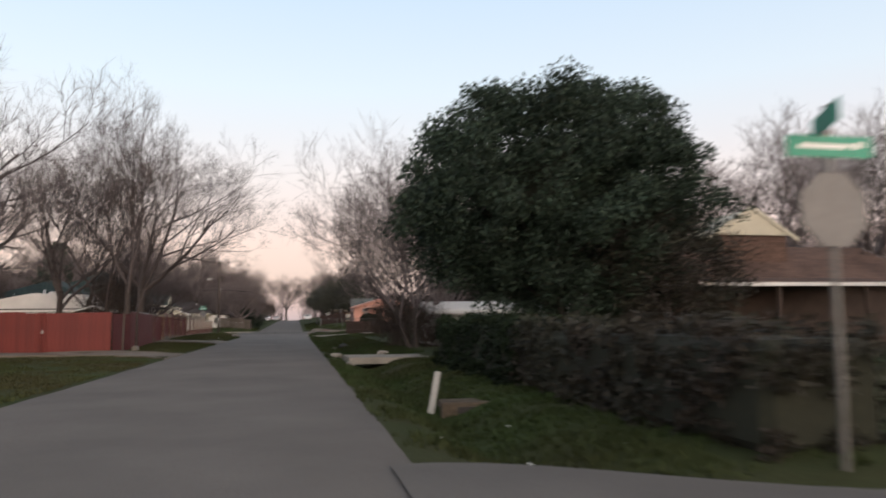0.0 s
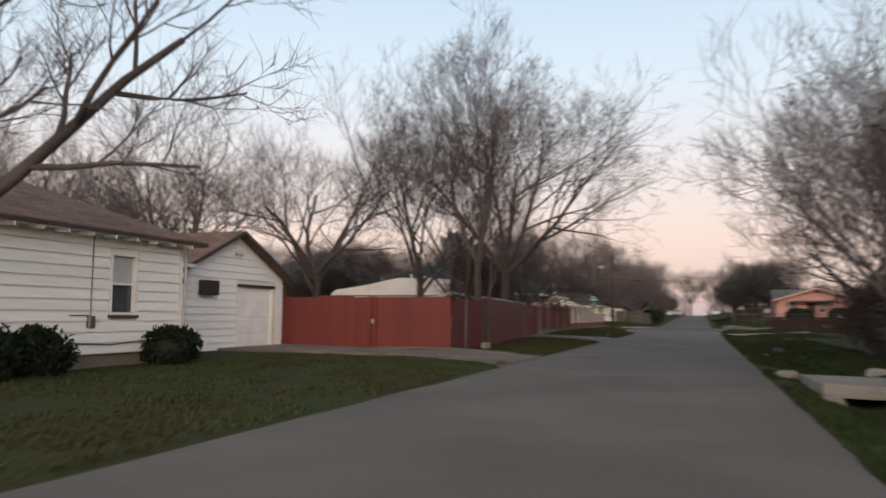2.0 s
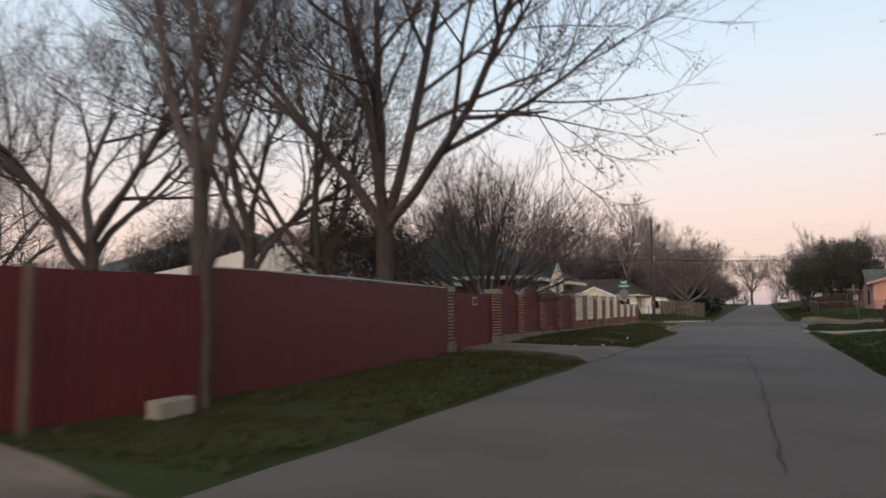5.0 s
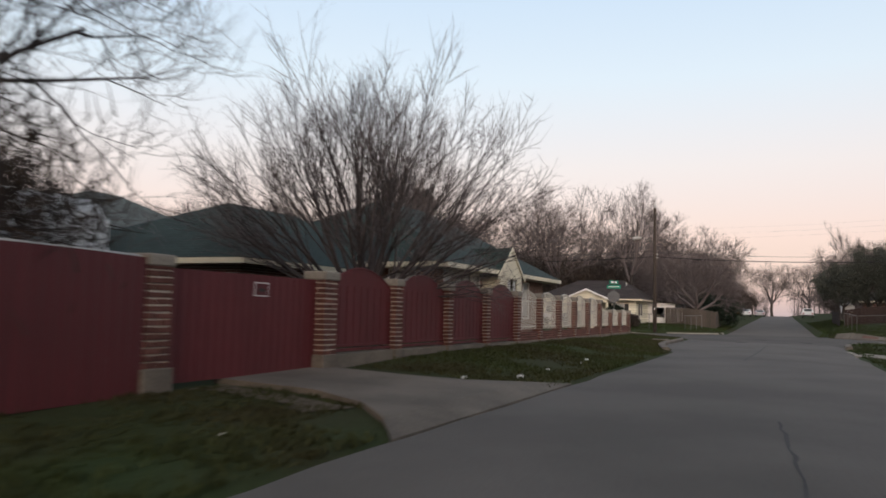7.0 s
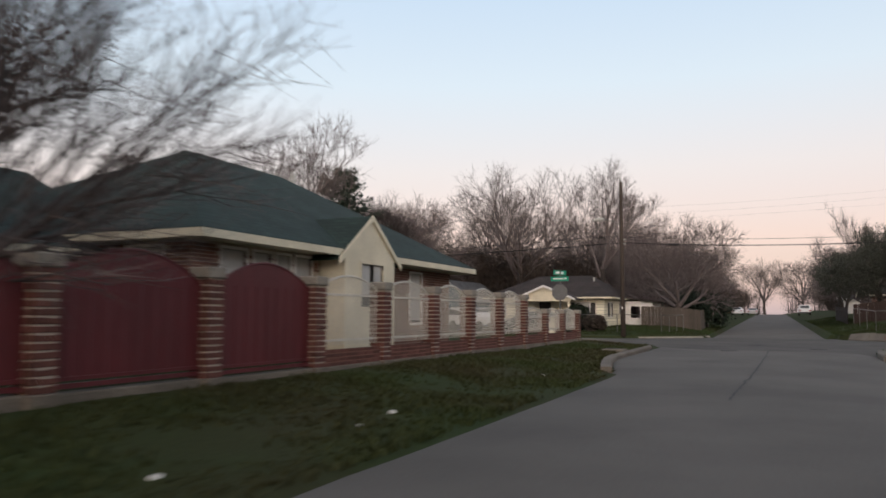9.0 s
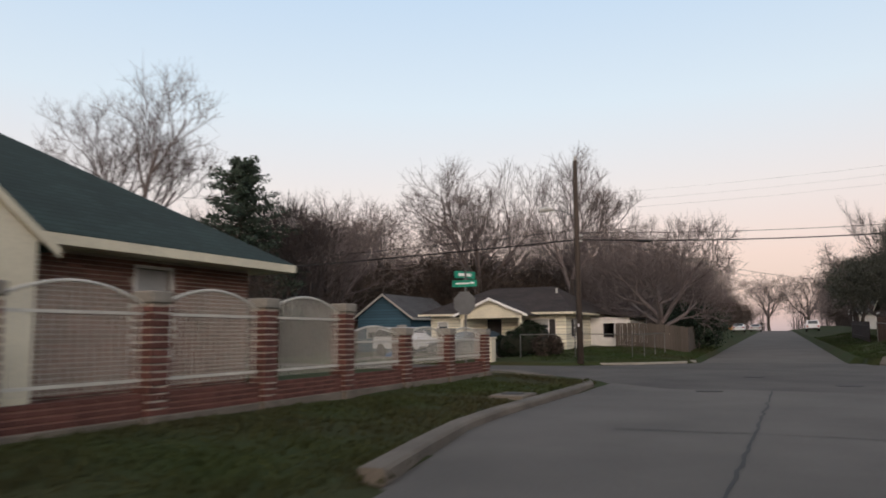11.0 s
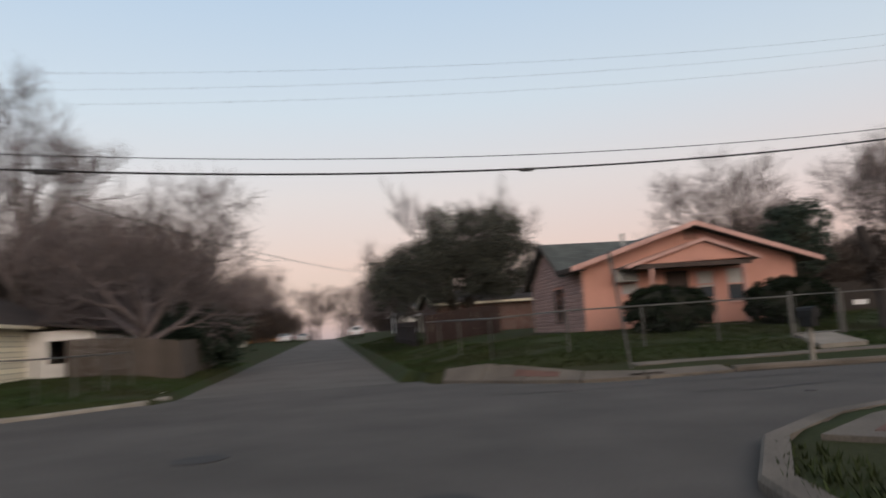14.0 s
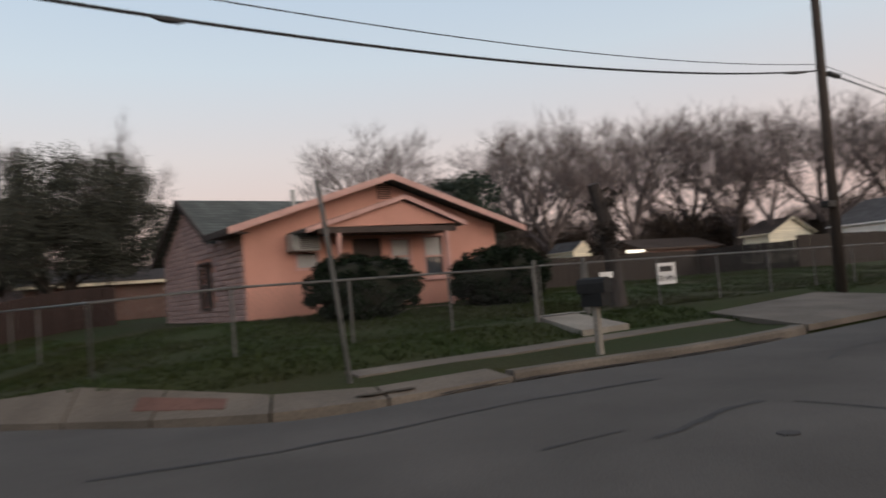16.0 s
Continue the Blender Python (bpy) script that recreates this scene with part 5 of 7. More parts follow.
                j = rng.uniform(-0.008, 0.014)
                at = (FX + mid * w, y - w / 2 + 0.05 - j) if face == "s" else (FX + w / 2 - 0.05 + j, y + mid * w)
                p.piece("brick", BRICK, core, (*at, z), (length * w / 0.23, 1, rng.uniform(1.12, 1.36)), (0, 0, radians((0 if face == "s" else 90) + rng.uniform(-2, 2))))
        z += 0.098
        k += 1
    p.add("cap", B(FX - w / 2 - 0.03, FX + w / 2 + 0.03, y - w / 2 - 0.03, y + w / 2 + 0.03, z1 - 0.17, z1, bev=0.02), "concrete", label="pale cast concrete cap")


tall_y = [49.15, 53.48, 56.42, 59.34, 62.14, 64.95, 67.52, 70.08, 72.5, 74.9, 77.35]
low_y = [79.85, 82.3, 84.8]
fz = lambda y: 0.20 + 0.20 * sstep(53, 66, y)
plinth_top = lambda y: 0.46 - 0.07 * sstep(56, 66, y)
for y in tall_y:
    pillar(y, fz(y) - 0.08, 2.05, "red brick fence pillar with a pale concrete cap", 0.46 if y < 55 else 0.34)
for y in low_y:
    pillar(y, fz(y) - 0.05, 1.60, "low red brick fence pillar with a concrete cap", 0.34)


def arch_panel(y0, y1, zb, zs, rise):
    """Solid steel panel with an arched top."""
    n = 14
    top = [(y0 + (y1 - y0) * i / n, zs + rise * math.sin(math.pi * i / n) ** 0.8) for i in range(n + 1)]
    bm = bmesh.new()
    prism(bm, [(y0, zb), (y1, zb)] + top[::-1], "x", FX - 0.02, FX + 0.015)
    return bm, top


base = At("fence_plinth", (FX, 69, 0.2), "weathered concrete plinth under the brick fence", "plinth")
for a, b in zip(tall_y[1:] + low_y, tall_y[2:] + low_y):
    base.add("plinth_length", B(FX - 0.14, FX + 0.14, a + 0.18, b - 0.18, fz(a) - 0.3, plinth_top((a + b) / 2) - 0.01, bev=0.015), "concrete_dark")

for a, b in zip(tall_y[1:5], tall_y[2:6]):
    zb = plinth_top(a) + 0.14
    f = At("metal_fence", (FX, (a + b) / 2, zb), "dark red sheet steel fence panel with arched top", "fence panel", "red arched panels")
    bm, top = arch_panel(a + 0.17, b - 0.17, zb, 1.78, 0.42)
    pn = f.add("sheet", bm, "red")
    f.add("arch_rim", T([(FX + 0.015, y, z) for y, z in top], 0.02, 6), "red", pn)
    for k in range(9):
        y = a + 0.35 + (b - a - 0.7) * k / 8
        f.add("rib", B(FX + 0.015, FX + 0.024, y - 0.012, y + 0.012, zb + 0.02, 1.80), "red", pn)
    f.add("bottom_rail", B(FX - 0.03, FX + 0.04, a + 0.17, b - 0.17, zb - 0.12, zb - 0.06), "red")
    f.add("bottom_rail", B(FX - 0.03, FX + 0.04, a + 0.17, b - 0.17, zb - 0.03, zb + 0.02), "red")

# sliding gate leaf and the panel before it
gt = At("red_gate", (FX, 51.3, 0.15), "solid dark red steel driveway gate", "gate")
leaf = gt.add("leaf", B(FX - 0.03, FX + 0.02, 49.45, 53.24, 0.20, 1.88), "red")
for i in range(19):
    y = 49.55 + i * 0.2
    gt.add("rib", B(FX + 0.02, FX + 0.028, y - 0.015, y + 0.015, 0.22, 1.87), "red", leaf)
nt = gt.add("notice", B(FX + 0.028, FX + 0.034, 51.42, 51.80, 1.52, 1.76), "litter", leaf, "small white-edged notice")
gt.add("notice_face", B(FX + 0.034, FX + 0.037, 51.44, 51.78, 1.54, 1.74), "red", nt)
gt.add("bar", B(FX + 0.037, FX + 0.039, 51.52, 51.70, 1.60, 1.66), "dark", nt)

def iron_panel(y0, y1, zw, zs, rise, group):
    """White iron railings with arched top, two rails and a low brick wall below."""
    f = At("railing_fence", (FX, (y0 + y1) / 2, zw), "white painted iron railing panel with arched top", "fence panel", group)
    n = 17
    zarch = lambda y: zs + rise * math.sin(math.pi * (y - y0) / (y1 - y0)) ** 0.8
    f.add("arch_rail", T([(FX, y0 + (y1 - y0) * i / 14, zarch(y0 + (y1 - y0) * i / 14)) for i in range(15)], 0.022, 6), "iron")
    for z in (zw + 0.16, zs - 0.12):
        f.add("rail", B(FX - 0.018, FX + 0.018, y0, y1, z - 0.02, z + 0.02), "iron")
    for i in range(n):
        y = y0 + (y1 - y0) * (i + 0.5) / n
        f.add("picket", B(FX - 0.009, FX + 0.009, y - 0.009, y + 0.009, zw + 0.06, zarch(y)), "iron")


def low_wall(y0, y1, z0, z1):
    f = At("low_brick_wall", (FX, (y0 + y1) / 2, z0), "low red brick wall under the white railings", "wall", "low walls of the fence")
    core = f.add("mortar_core", B(FX - 0.085, FX + 0.085, y0, y1, z0, z1 - 0.03), "brickrow")
    z, k = z0 + 0.01, 0
    while z < z1 - 0.05:
        n = int((y1 - y0) / 0.30)
        st = (y1 - y0) / n
        for i in range(n):
            y = y0 + st * (i + 0.5)
            f.piece("brick", BRICK, core, (FX + 0.05, y, z), (st / 0.245, 0.9, 1), (0, 0, radians(90)))
        z += 0.0805
        k += 1


for a, b in zip(tall_y[5:10], tall_y[6:11]):
    low_wall(a + 0.165, b - 0.165, plinth_top(a) - 0.01, 0.70)
    iron_panel(a + 0.165, b - 0.165, 0.70, 1.86, 0.26, "tall white railing panels")
for a, b in zip([tall_y[-1]] + low_y[:-1], low_y):
    low_wall(a + 0.165, b - 0.165, plinth_top(a) - 0.01, 0.70)
    iron_panel(a + 0.165, b - 0.165, 0.70, 1.42, 0.20, "low white railing panels")

# ---------------------------------------------------------------- brick house with green hip roof
def brick_courses(x, y0, y1, z0, z1, axis, seed, holes=()):
    """Joined courses of bricks standing proud of a mortar wall, on plane x (axis 'x') or y (axis 'y')."""
    v, fc = [], []
    rng = random.Random(seed)
    z, k = z0, 0
    while z < z1 - 0.05:
        a = y0 - (0.15 if k % 2 else 0)
        while a < y1:
            b = min(y1, a + 0.30 * rng.uniform(0.9, 1.1)) - 0.012
            s = max(a, y0)
            if b > s + 0.02 and not any(h0 < (s + b) / 2 < h1 and b0 < z + 0.03 < b1 for h0, h1, b0, b1 in holes):
                p = rng.uniform(0.006, 0.03)
                base_i = len(v)
                for d in (0, p):
                    for q, zz in ((s, z), (b, z), (b, z + 0.062), (s, z + 0.062)):
                        v.append((x + d, q, zz) if axis == "x" else (q, x - d, zz))
                o = base_i
                fc += [(o + 4, o + 5, o + 6, o + 7), (o, o + 1, o + 5, o + 4), (o + 3, o + 7, o + 6, o + 2), (o + 1, o + 2, o + 6, o + 5), (o, o + 4, o + 7, o + 3)]
            a = b + 0.012
        z += 0.08
        k += 1
    return v, fc


h = At("house", (-15.5, 69.0, 0.3), "brown brick house with dark green hip roof and cream front gable", "house")
wx = -11.55
hwins = [(66.0, 66.82), (67.1, 67.74), (67.95, 68.5), (68.72, 69.4)]
swin = (-13.3, -12.3, 1.5, 2.76)
holes = [("e", a, b, 1.5, 2.78) for a, b in hwins] + [("e", 75.1, 75.95, 1.1, 2.72), ("s", *swin)]
wall = h.add("wall", ring_wall(-22, wx, 65.1, 78.3, 0.2, 2.95, 0.2, holes), "mortar", label="brown brick wall with ragged courses")
hh = [(a - 0.07, b + 0.07, 1.42, 2.95) for a, b in hwins] + [(75.03, 76.02, 1.02, 2.80), (69.7, 72.5, 0, 3)]
v, fc = brick_courses(wx, 65.1, 78.3, 0.3, 2.9, "x", 3, hh)
me = mesh_from("brickwork", [Vector(q) - h.o for q in v], fc, M["brickrow"])
tagged(hang("brickwork", me, wall), "", "", "", "stuff")
v, fc = brick_courses(65.1, -18, wx, 0.3, 2.9, "y", 4, [(swin[0] - 0.07, swin[1] + 0.07, 1.42, 2.95)])
tagged(hang("brickwork", mesh_from("brickwork", [Vector(q) - h.o for q in v], fc, M["brickrow"]), wall), "", "", "", "stuff")
for a, b in hwins:
    window(h, wall, "e", wx, a, b, 1.5, 2.78, "white", "glass", 2, 0.95)
window(h, wall, "e", wx, 75.1, 75.95, 1.1, 2.72, "white", "glass", 2, 0.95)
window(h, wall, "s", 65.1, *swin, "white", "glass", 2, 0.95)
e_, w2, s2, n2, ze, zr = -10.78, -22.6, 64.55, 79.0, 3.06, 6.25
roof = bmesh.new()
quad_roof(roof, [(e_, s2, ze), (e_, n2, ze), (-16.6, 74.8, zr), (-16.6, 70.2, zr)], 0.06)
quad_roof(roof, [(w2, s2, ze), (e_, s2, ze), (-16.6, 70.2, zr)], 0.06)
quad_roof(roof, [(e_, n2, ze), (w2, n2, ze), (-16.6, 74.8, zr)], 0.06)
quad_roof(roof, [(w2, n2, ze), (w2, s2, ze), (-16.6, 70.2, zr), (-16.6, 74.8, zr)], 0.06)
rf_ = h.add("roof", roof, "shingle_green", label="dark green shingle hip roof")
for a, b in (((e_ + 0.01, s2, ze - 0.02), (e_ + 0.01, n2, ze - 0.02)), ((e_, s2 - 0.01, ze - 0.02), (w2, s2 - 0.01, ze - 0.02)), ((e_, n2 + 0.01, ze - 0.02), (w2, n2 + 0.01, ze - 0.02))):
    h.add("fascia", shingle_edge(bmesh.new(), a, b, 0.17), "cream", rf_)
h.add("soffit", ring_wall(w2 + 0.02, e_ - 0.02, s2 + 0.02, n2 - 0.02, 2.9, 2.93, 0.85), "cream", rf_)
h.add("vent_pipe", T([(-16.4, 75.3, 5.6), (-16.4, 75.3, 6.45)], 0.09, 8), "acgrey", rf_)
# wing towards the south
h.add("wing_wall", ring_wall(-24, -14.5, 58.3, 65.0, 0.2, 2.75, 0.2), "farbrick")
wing = bmesh.new()
quad_roof(wing, [(-13.95, 57.75, 2.72), (-13.95, 66.5, 2.72), (-18.5, 66.5, 5.05), (-18.5, 62.3, 5.05)], 0.06)
quad_roof(wing, [(-24.6, 57.75, 2.72), (-13.95, 57.75, 2.72), (-18.5, 62.3, 5.05)], 0.06)
quad_roof(wing, [(-24.6, 66.5, 2.72), (-24.6, 57.75, 2.72), (-18.5, 62.3, 5.05), (-18.5, 66.5, 5.05)], 0.06)
wr = h.add("wing_roof", wing, "shingle_green")
for a, b in (((-13.94, 57.74, 2.70), (-13.94, 64.4, 2.70)), ((-13.95, 57.74, 2.70), (-24.6, 57.74, 2.70))):
    h.add("fascia", shingle_edge(bmesh.new(), a, b, 0.16), "cream", wr)
# cream front gable
gb = bmesh.new()
gy0, gy1, gpk, gz = 69.75, 72.45, 71.1, 4.0
gwn = (70.55, 71.75, 1.55, 2.72)
prism(gb, [(gy0, 0.3), (gwn[0], 0.3), (gwn[0], 3.55), (gy0, 2.95)], "x", -11.55, -10.73)
prism(gb, [(gwn[1], 0.3), (gy1, 0.3), (gy1, 2.95), (gwn[1], 3.5)], "x", -11.55, -10.73)
prism(gb, [(gwn[0], 0.3), (gwn[1], 0.3), (gwn[1], gwn[2]), (gwn[0], gwn[2])], "x", -11.55, -10.73)
prism(gb, [(gwn[0], gwn[3]), (gwn[1], gwn[3]), (gwn[1], 3.5), (gpk, 3.95), (gwn[0], 3.55)], "x", -11.55, -10.73)
gab = h.add("front_gable", gb, "cream", label="cream painted gable front")
window(h, gab, "e", -10.73, (gwn[0]), 71.13, gwn[2], gwn[3], "cream", "glass", 1, 0.7)
window(h, gab, "e", -10.73, 71.19, gwn[1], gwn[2], gwn[3], "cream", "glass", 1, 0.7)
gro = bmesh.new()
quad_roof(gro, [(-10.7, gy0 - 0.35, 2.80), (-10.7, gpk, 4.06), (-15.5, gpk, 4.06), (-15.5, gy0 - 0.35, 2.80)], 0.06)
quad_roof(gro, [(-10.7, gpk, 4.06), (-10.7, gy1 + 0.35, 2.80), (-15.5, gy1 + 0.35, 2.80), (-15.5, gpk, 4.06)], 0.06)
gg = h.add("gable_roof", gro, "shingle_green")
for a, b in (((-10.69, gy0 - 0.35, 2.80), (-10.69, gpk, 4.07)), ((-10.69, gpk, 4.07), (-10.69, gy1 + 0.35, 2.80))):
    h.add("bargeboard", shingle_edge(bmesh.new(), a, b, 0.16), "cream", gg)


def simple_house(x0, x1, y0, y1, z0, eave, ridge, along, wall_mat, roof_mat, label, trim="white", wins=(), over=0.4):
    """Gabled house: walls, gable ends, two roof planes, fascia and windows (side, pos along, width, sill, head)."""
    h = At("house", ((x0 + x1) / 2, (y0 + y1) / 2, z0), label, "house")
    hs = [(s, a, a + w, b, t) for s, a, w, b, t in wins]
    wall = h.add("wall", ring_wall(x0, x1, y0, y1, z0 - 0.2, eave, 0.18, hs), wall_mat)
    r = bmesh.new()
    if along == "x":
        ym = (y0 + y1) / 2
        quad_roof(r, [(x0 - over, y0 - over, eave - 0.1), (x1 + over, y0 - over, eave - 0.1), (x1 + over, ym, ridge), (x0 - over, ym, ridge)])
        quad_roof(r, [(x0 - over, y1 + over, eave - 0.1), (x0 - over, ym, ridge), (x1 + over, ym, ridge), (x1 + over, y1 + over, eave - 0.1)])
        for xx in (x0, x1 - 0.18):
            h.add("gable_wall", P([(y0, eave), (y1, eave), (ym, ridge - 0.12)], "x", xx, xx + 0.18), wall_mat)
        edges = [((x0 - over, y0 - over, eave - 0.1), (x1 + over, y0 - over, eave - 0.1)), ((x0 - over, y0 - over, eave - 0.1), (x0 - over, ym, ridge)), ((x0 - over, ym, ridge), (x0 - over, y1 + over, eave - 0.1)), ((x1 + over, y0 - over, eave - 0.1), (x1 + over, ym, ridge)), ((x1 + over, ym, ridge), (x1 + over, y1 + over, eave - 0.1))]
    else:
        xm = (x0 + x1) / 2
        quad_roof(r, [(x1 + over, y0 - over, eave - 0.1), (x1 + over, y1 + over, eave - 0.1), (xm, y1 + over, ridge), (xm, y0 - over, ridge)])
        quad_roof(r, [(x0 - over, y0 - over, eave - 0.1), (xm, y0 - over, ridge), (xm, y1 + over, ridge), (x0 - over, y1 + over, eave - 0.1)])
        for yy in (y0, y1 - 0.18):
            h.add("gable_wall", P([(x0, eave), (x1, eave), (xm, ridge - 0.12)], "y", yy, yy + 0.18), wall_mat)
        edges = [((x0 - over, y0 - over, eave - 0.1), (xm, y0 - over, ridge)), ((xm, y0 - over, ridge), (x1 + over, y0 - over, eave - 0.1)), ((x0 - over, y0 - over, eave - 0.1), (x0 - over, y1 + over, eave - 0.1)), ((x1 + over, y0 - over, eave - 0.1), (x1 + over, y1 + over, eave - 0.1))]
    rr = h.add("roof", r, roof_mat)
    for a, b in edges:
        h.add("fascia", shingle_edge(bmesh.new(), a, b, 0.16), trim, rr)
    for s, a, w, b, t in wins:
        pos = {"w": x0, "e": x1, "s": y0, "n": y1}[s]
        window(h, wall, s, pos, a, a + w, b, t, trim, "glass", 2, 0.5)
    return h, wall, rr


h = At("house", (-30, 66, 0.3), "house with a large grey-green hip roof behind the fence", "house")
h.add("wall", ring_wall(-36.2, -24.2, 60.4, 72.0, 0.1, 3.5, 0.2), "farbrick")
hip = bmesh.new()
for q in ([(-36.8, 59.8, 3.45), (-23.6, 59.8, 3.45), (-29.8, 65.6, 6.55)], [(-23.6, 59.8, 3.45), (-23.6, 72.6, 3.45), (-29.8, 67.4, 6.55), (-29.8, 65.6, 6.55)], [(-23.6, 72.6, 3.45), (-36.8, 72.6, 3.45), (-29.8, 67.4, 6.55)], [(-36.8, 72.6, 3.45), (-36.8, 59.8, 3.45), (-29.8, 65.6, 6.55), (-29.8, 67.4, 6.55)]):
    quad_roof(hip, q, 0.07)
h.add("roof", hip, "shingle_greygreen")
simple_house(8.4, 17.0, 36.0, 41.0, 0.1, 2.05, 2.5, "x", "white", "white", "low white building half hidden behind the dark evergreen", wins=[("s", 12.2, 0.6, 1.0, 1.6)])

# brown-roofed house on the corner lot behind the hedge
# walls take the dark trim colour, which paints in the shade under the eaves
h, wall, rr = simple_house(14.2, 27.0, 24.2, 31.0, 0.1, 2.95, 4.7, "x", "trimdark", "shingle_brown", "low house with brown roof, pale eaves and shade-dark walls behind the hedge", "white", [], 0.7)
gd = bmesh.new()
prism(gd, [(18.8, 5.0), (22.4, 5.0), (20.6, 6.15)], "y", 25.6, 28.5)
dm = h.add("dormer", gd, "cream", label="cream roof gable")
h.add("dormer_base", B(18.9, 22.3, 25.7, 28.4, 3.4, 5.0), "shingle_brown", dm)
for a, b in (((18.4, 25.55, 4.90), (20.6, 25.55, 6.32)), ((20.6, 25.55, 6.32), (22.8, 25.55, 4.90))):
    h.add("bargeboard", shingle_edge(bmesh.new(), a, b, 0.18), "cream", dm)
h.add("porch_roof", quad_roof(bmesh.new(), [(14.0, 21.3, 2.72), (24.0, 21.3, 2.72), (24.0, 24.0, 3.05), (14.0, 24.0, 3.05)], 0.1), "shingle_brown", label="brown porch roof")
h.add("porch_fascia", B(14.0, 24.0, 21.27, 21.30, 2.58, 2.72), "white")
for x in (15.0, 18.8, 22.6):
    h.add("porch_post", B(x - 0.07, x + 0.07, 21.45, 21.59, 0.1, 2.65), "trimdark")

# ---------------------------------------------------------------- travel trailer behind the red gate
tr = At("travel_trailer", (-16.4, 49.3, 0.2), "long white travel trailer with dark stripes", "trailer")
tb = P([(-20.4, 0.75), (-13.0, 0.75), (-12.3, 1.5), (-12.35, 3.2), (-12.8, 3.62), (-16.0, 3.72), (-18.2, 3.25), (-20.2, 2.95), (-20.5, 2.4)], "y", 48.2, 50.5)
bmesh.ops.bevel(tb, geom=tb.edges[:], offset=0.10, segments=2, affect="EDGES")
body = tr.add("body", tb, "white", smooth=False)
for z0, z1 in ((2.55, 2.63), (2.35, 2.40), (1.35, 1.50)):
    tr.add("stripe", B(-20.2, -12.6, 48.185, 48.20, z0, z1), "dark", body)
for x in (-19.2, -16.8, -14.4):
    tr.add("window", B(x, x + 1.0, 48.17, 48.195, 1.75, 2.3, bev=0.02), "glass", body)
tr.add("roof_vent", B(-15.2, -14.5, 49.0, 49.7, 3.68, 3.86, bev=0.04), "white", body)
tr.add("vent_pipe", T([(-15.6, 49.4, 3.6), (-15.6, 49.4, 4.0)], 0.05, 8), "white", body)
tr.add("antenna", T([(-17.4, 49.2, 3.3), (-17.4, 49.2, 3.75)], 0.02, 5), "white", body)
for x in (-17.0, -16.1):
    for y in (48.35, 50.3):
        w = tr.add("wheel", T([(x, y - 0.1, 0.52), (x, y + 0.1, 0.52)], 0.36, 16), "black")
        tr.add("rim", T([(x, y - 0.12, 0.52), (x, y + 0.12, 0.52)], 0.2, 12), "galv", w)
tr.add("jack", T([(-12.8, 49.35, 0.15), (-12.8, 49.35, 0.9)], 0.05, 6), "galv")
tr.ob.location += Vector((0.1, 1.3, 0))
tr.ob.scale.z = 0.93
cp = At("carport", (-11.2, 44.9, 0.2), "low white canvas carport behind the red fence", "carport")
cp.add("canopy", P([(-12.6, 2.25), (-11.4, 2.55), (-10.2, 2.25), (-10.2, 2.15), (-11.4, 2.45), (-12.6, 2.15)], "y", 46.2, 49.0), "white")
for x in (-12.5, -10.3):
    for y in (46.3, 48.9):
        cp.add("leg", T([(x, y, 0.15), (x, y, 2.2)], 0.03, 6), "galv")

# ---------------------------------------------------------------- yellow house at the cross street
zy = 0.55
h = At("house", (-15.5, 109.0, zy), "pale yellow bungalow with porch gable and dark shutters", "house")
ywins = [("s", -13.75, -12.75, 1.25, 2.3), ("s", -19.7, -19.1, 1.4, 2.2), ("e", 108.0, 108.8, 1.3, 2.3), ("e", 113.5, 114.3, 1.3, 2.3)]
wall = h.add("wall", ring_wall(-20.2, -11.7, 106.4, 117.0, zy - 0.5, 2.75, 0.18, [(s, a, b, c, d) for s, a, b, c, d in ywins] + [("s", -16.5, -15.6, zy, 2.35)]), "yellow")
for s, a, b, c, d in ywins:
    w = window(h, wall, s, 106.4 if s == "s" else -11.7, a, b, c, d, "white", "glass", 2, 0.3)
    for q in (a - 0.42, b + 0.08):
        if b - a > 0.7:
            h.add("shutter", B(q, q + 0.34, 106.35, 106.385, c, d) if s == "s" else B(-11.69, -11.65, q, q + 0.34, c, d), "dark", w)
h.add("front_door", B(-16.5, -15.6, 106.44, 106.5, zy, 2.35), "dark", label="dark front door")
roof = bmesh.new()
quad_roof(roof, [(-20.8, 105.8, 2.72), (-11.1, 105.8, 2.72), (-13.8, 111.7, 4.52), (-18.0, 111.7, 4.52)])
quad_roof(roof, [(-11.1, 105.8, 2.72), (-11.1, 117.6, 2.72), (-13.8, 111.7, 4.52)])
quad_roof(roof, [(-20.8, 117.6, 2.72), (-20.8, 105.8, 2.72), (-18.0, 111.7, 4.52)])
quad_roof(roof, [(-11.1, 117.6, 2.72), (-20.8, 117.6, 2.72), (-18.0, 111.7, 4.52), (-13.8, 111.7, 4.52)])
rf_ = h.add("roof", roof, "shingle_dark", label="dark brown shingle roof")
for a, b in (((-20.8, 105.79, 2.70), (-11.1, 105.79, 2.70)), ((-11.09, 105.8, 2.70), (-11.09, 117.6, 2.70))):
    h.add("fascia", shingle_edge(bmesh.new(), a, b, 0.12), "cream", rf_)
h.add("chimney_vent", T([(-13.2, 110.0, 3.7), (-13.2, 110.0, 4.3)], 0.07, 8), "acgrey", rf_)
pg = h.add("porch_gable", P([(-17.4, 2.55), (-13.6, 2.55), (-13.6, 2.70), (-15.5, 3.40), (-17.4, 2.70)], "y", 104.3, 104.45), "cream", label="cream porch gable")
pr = bmesh.new()
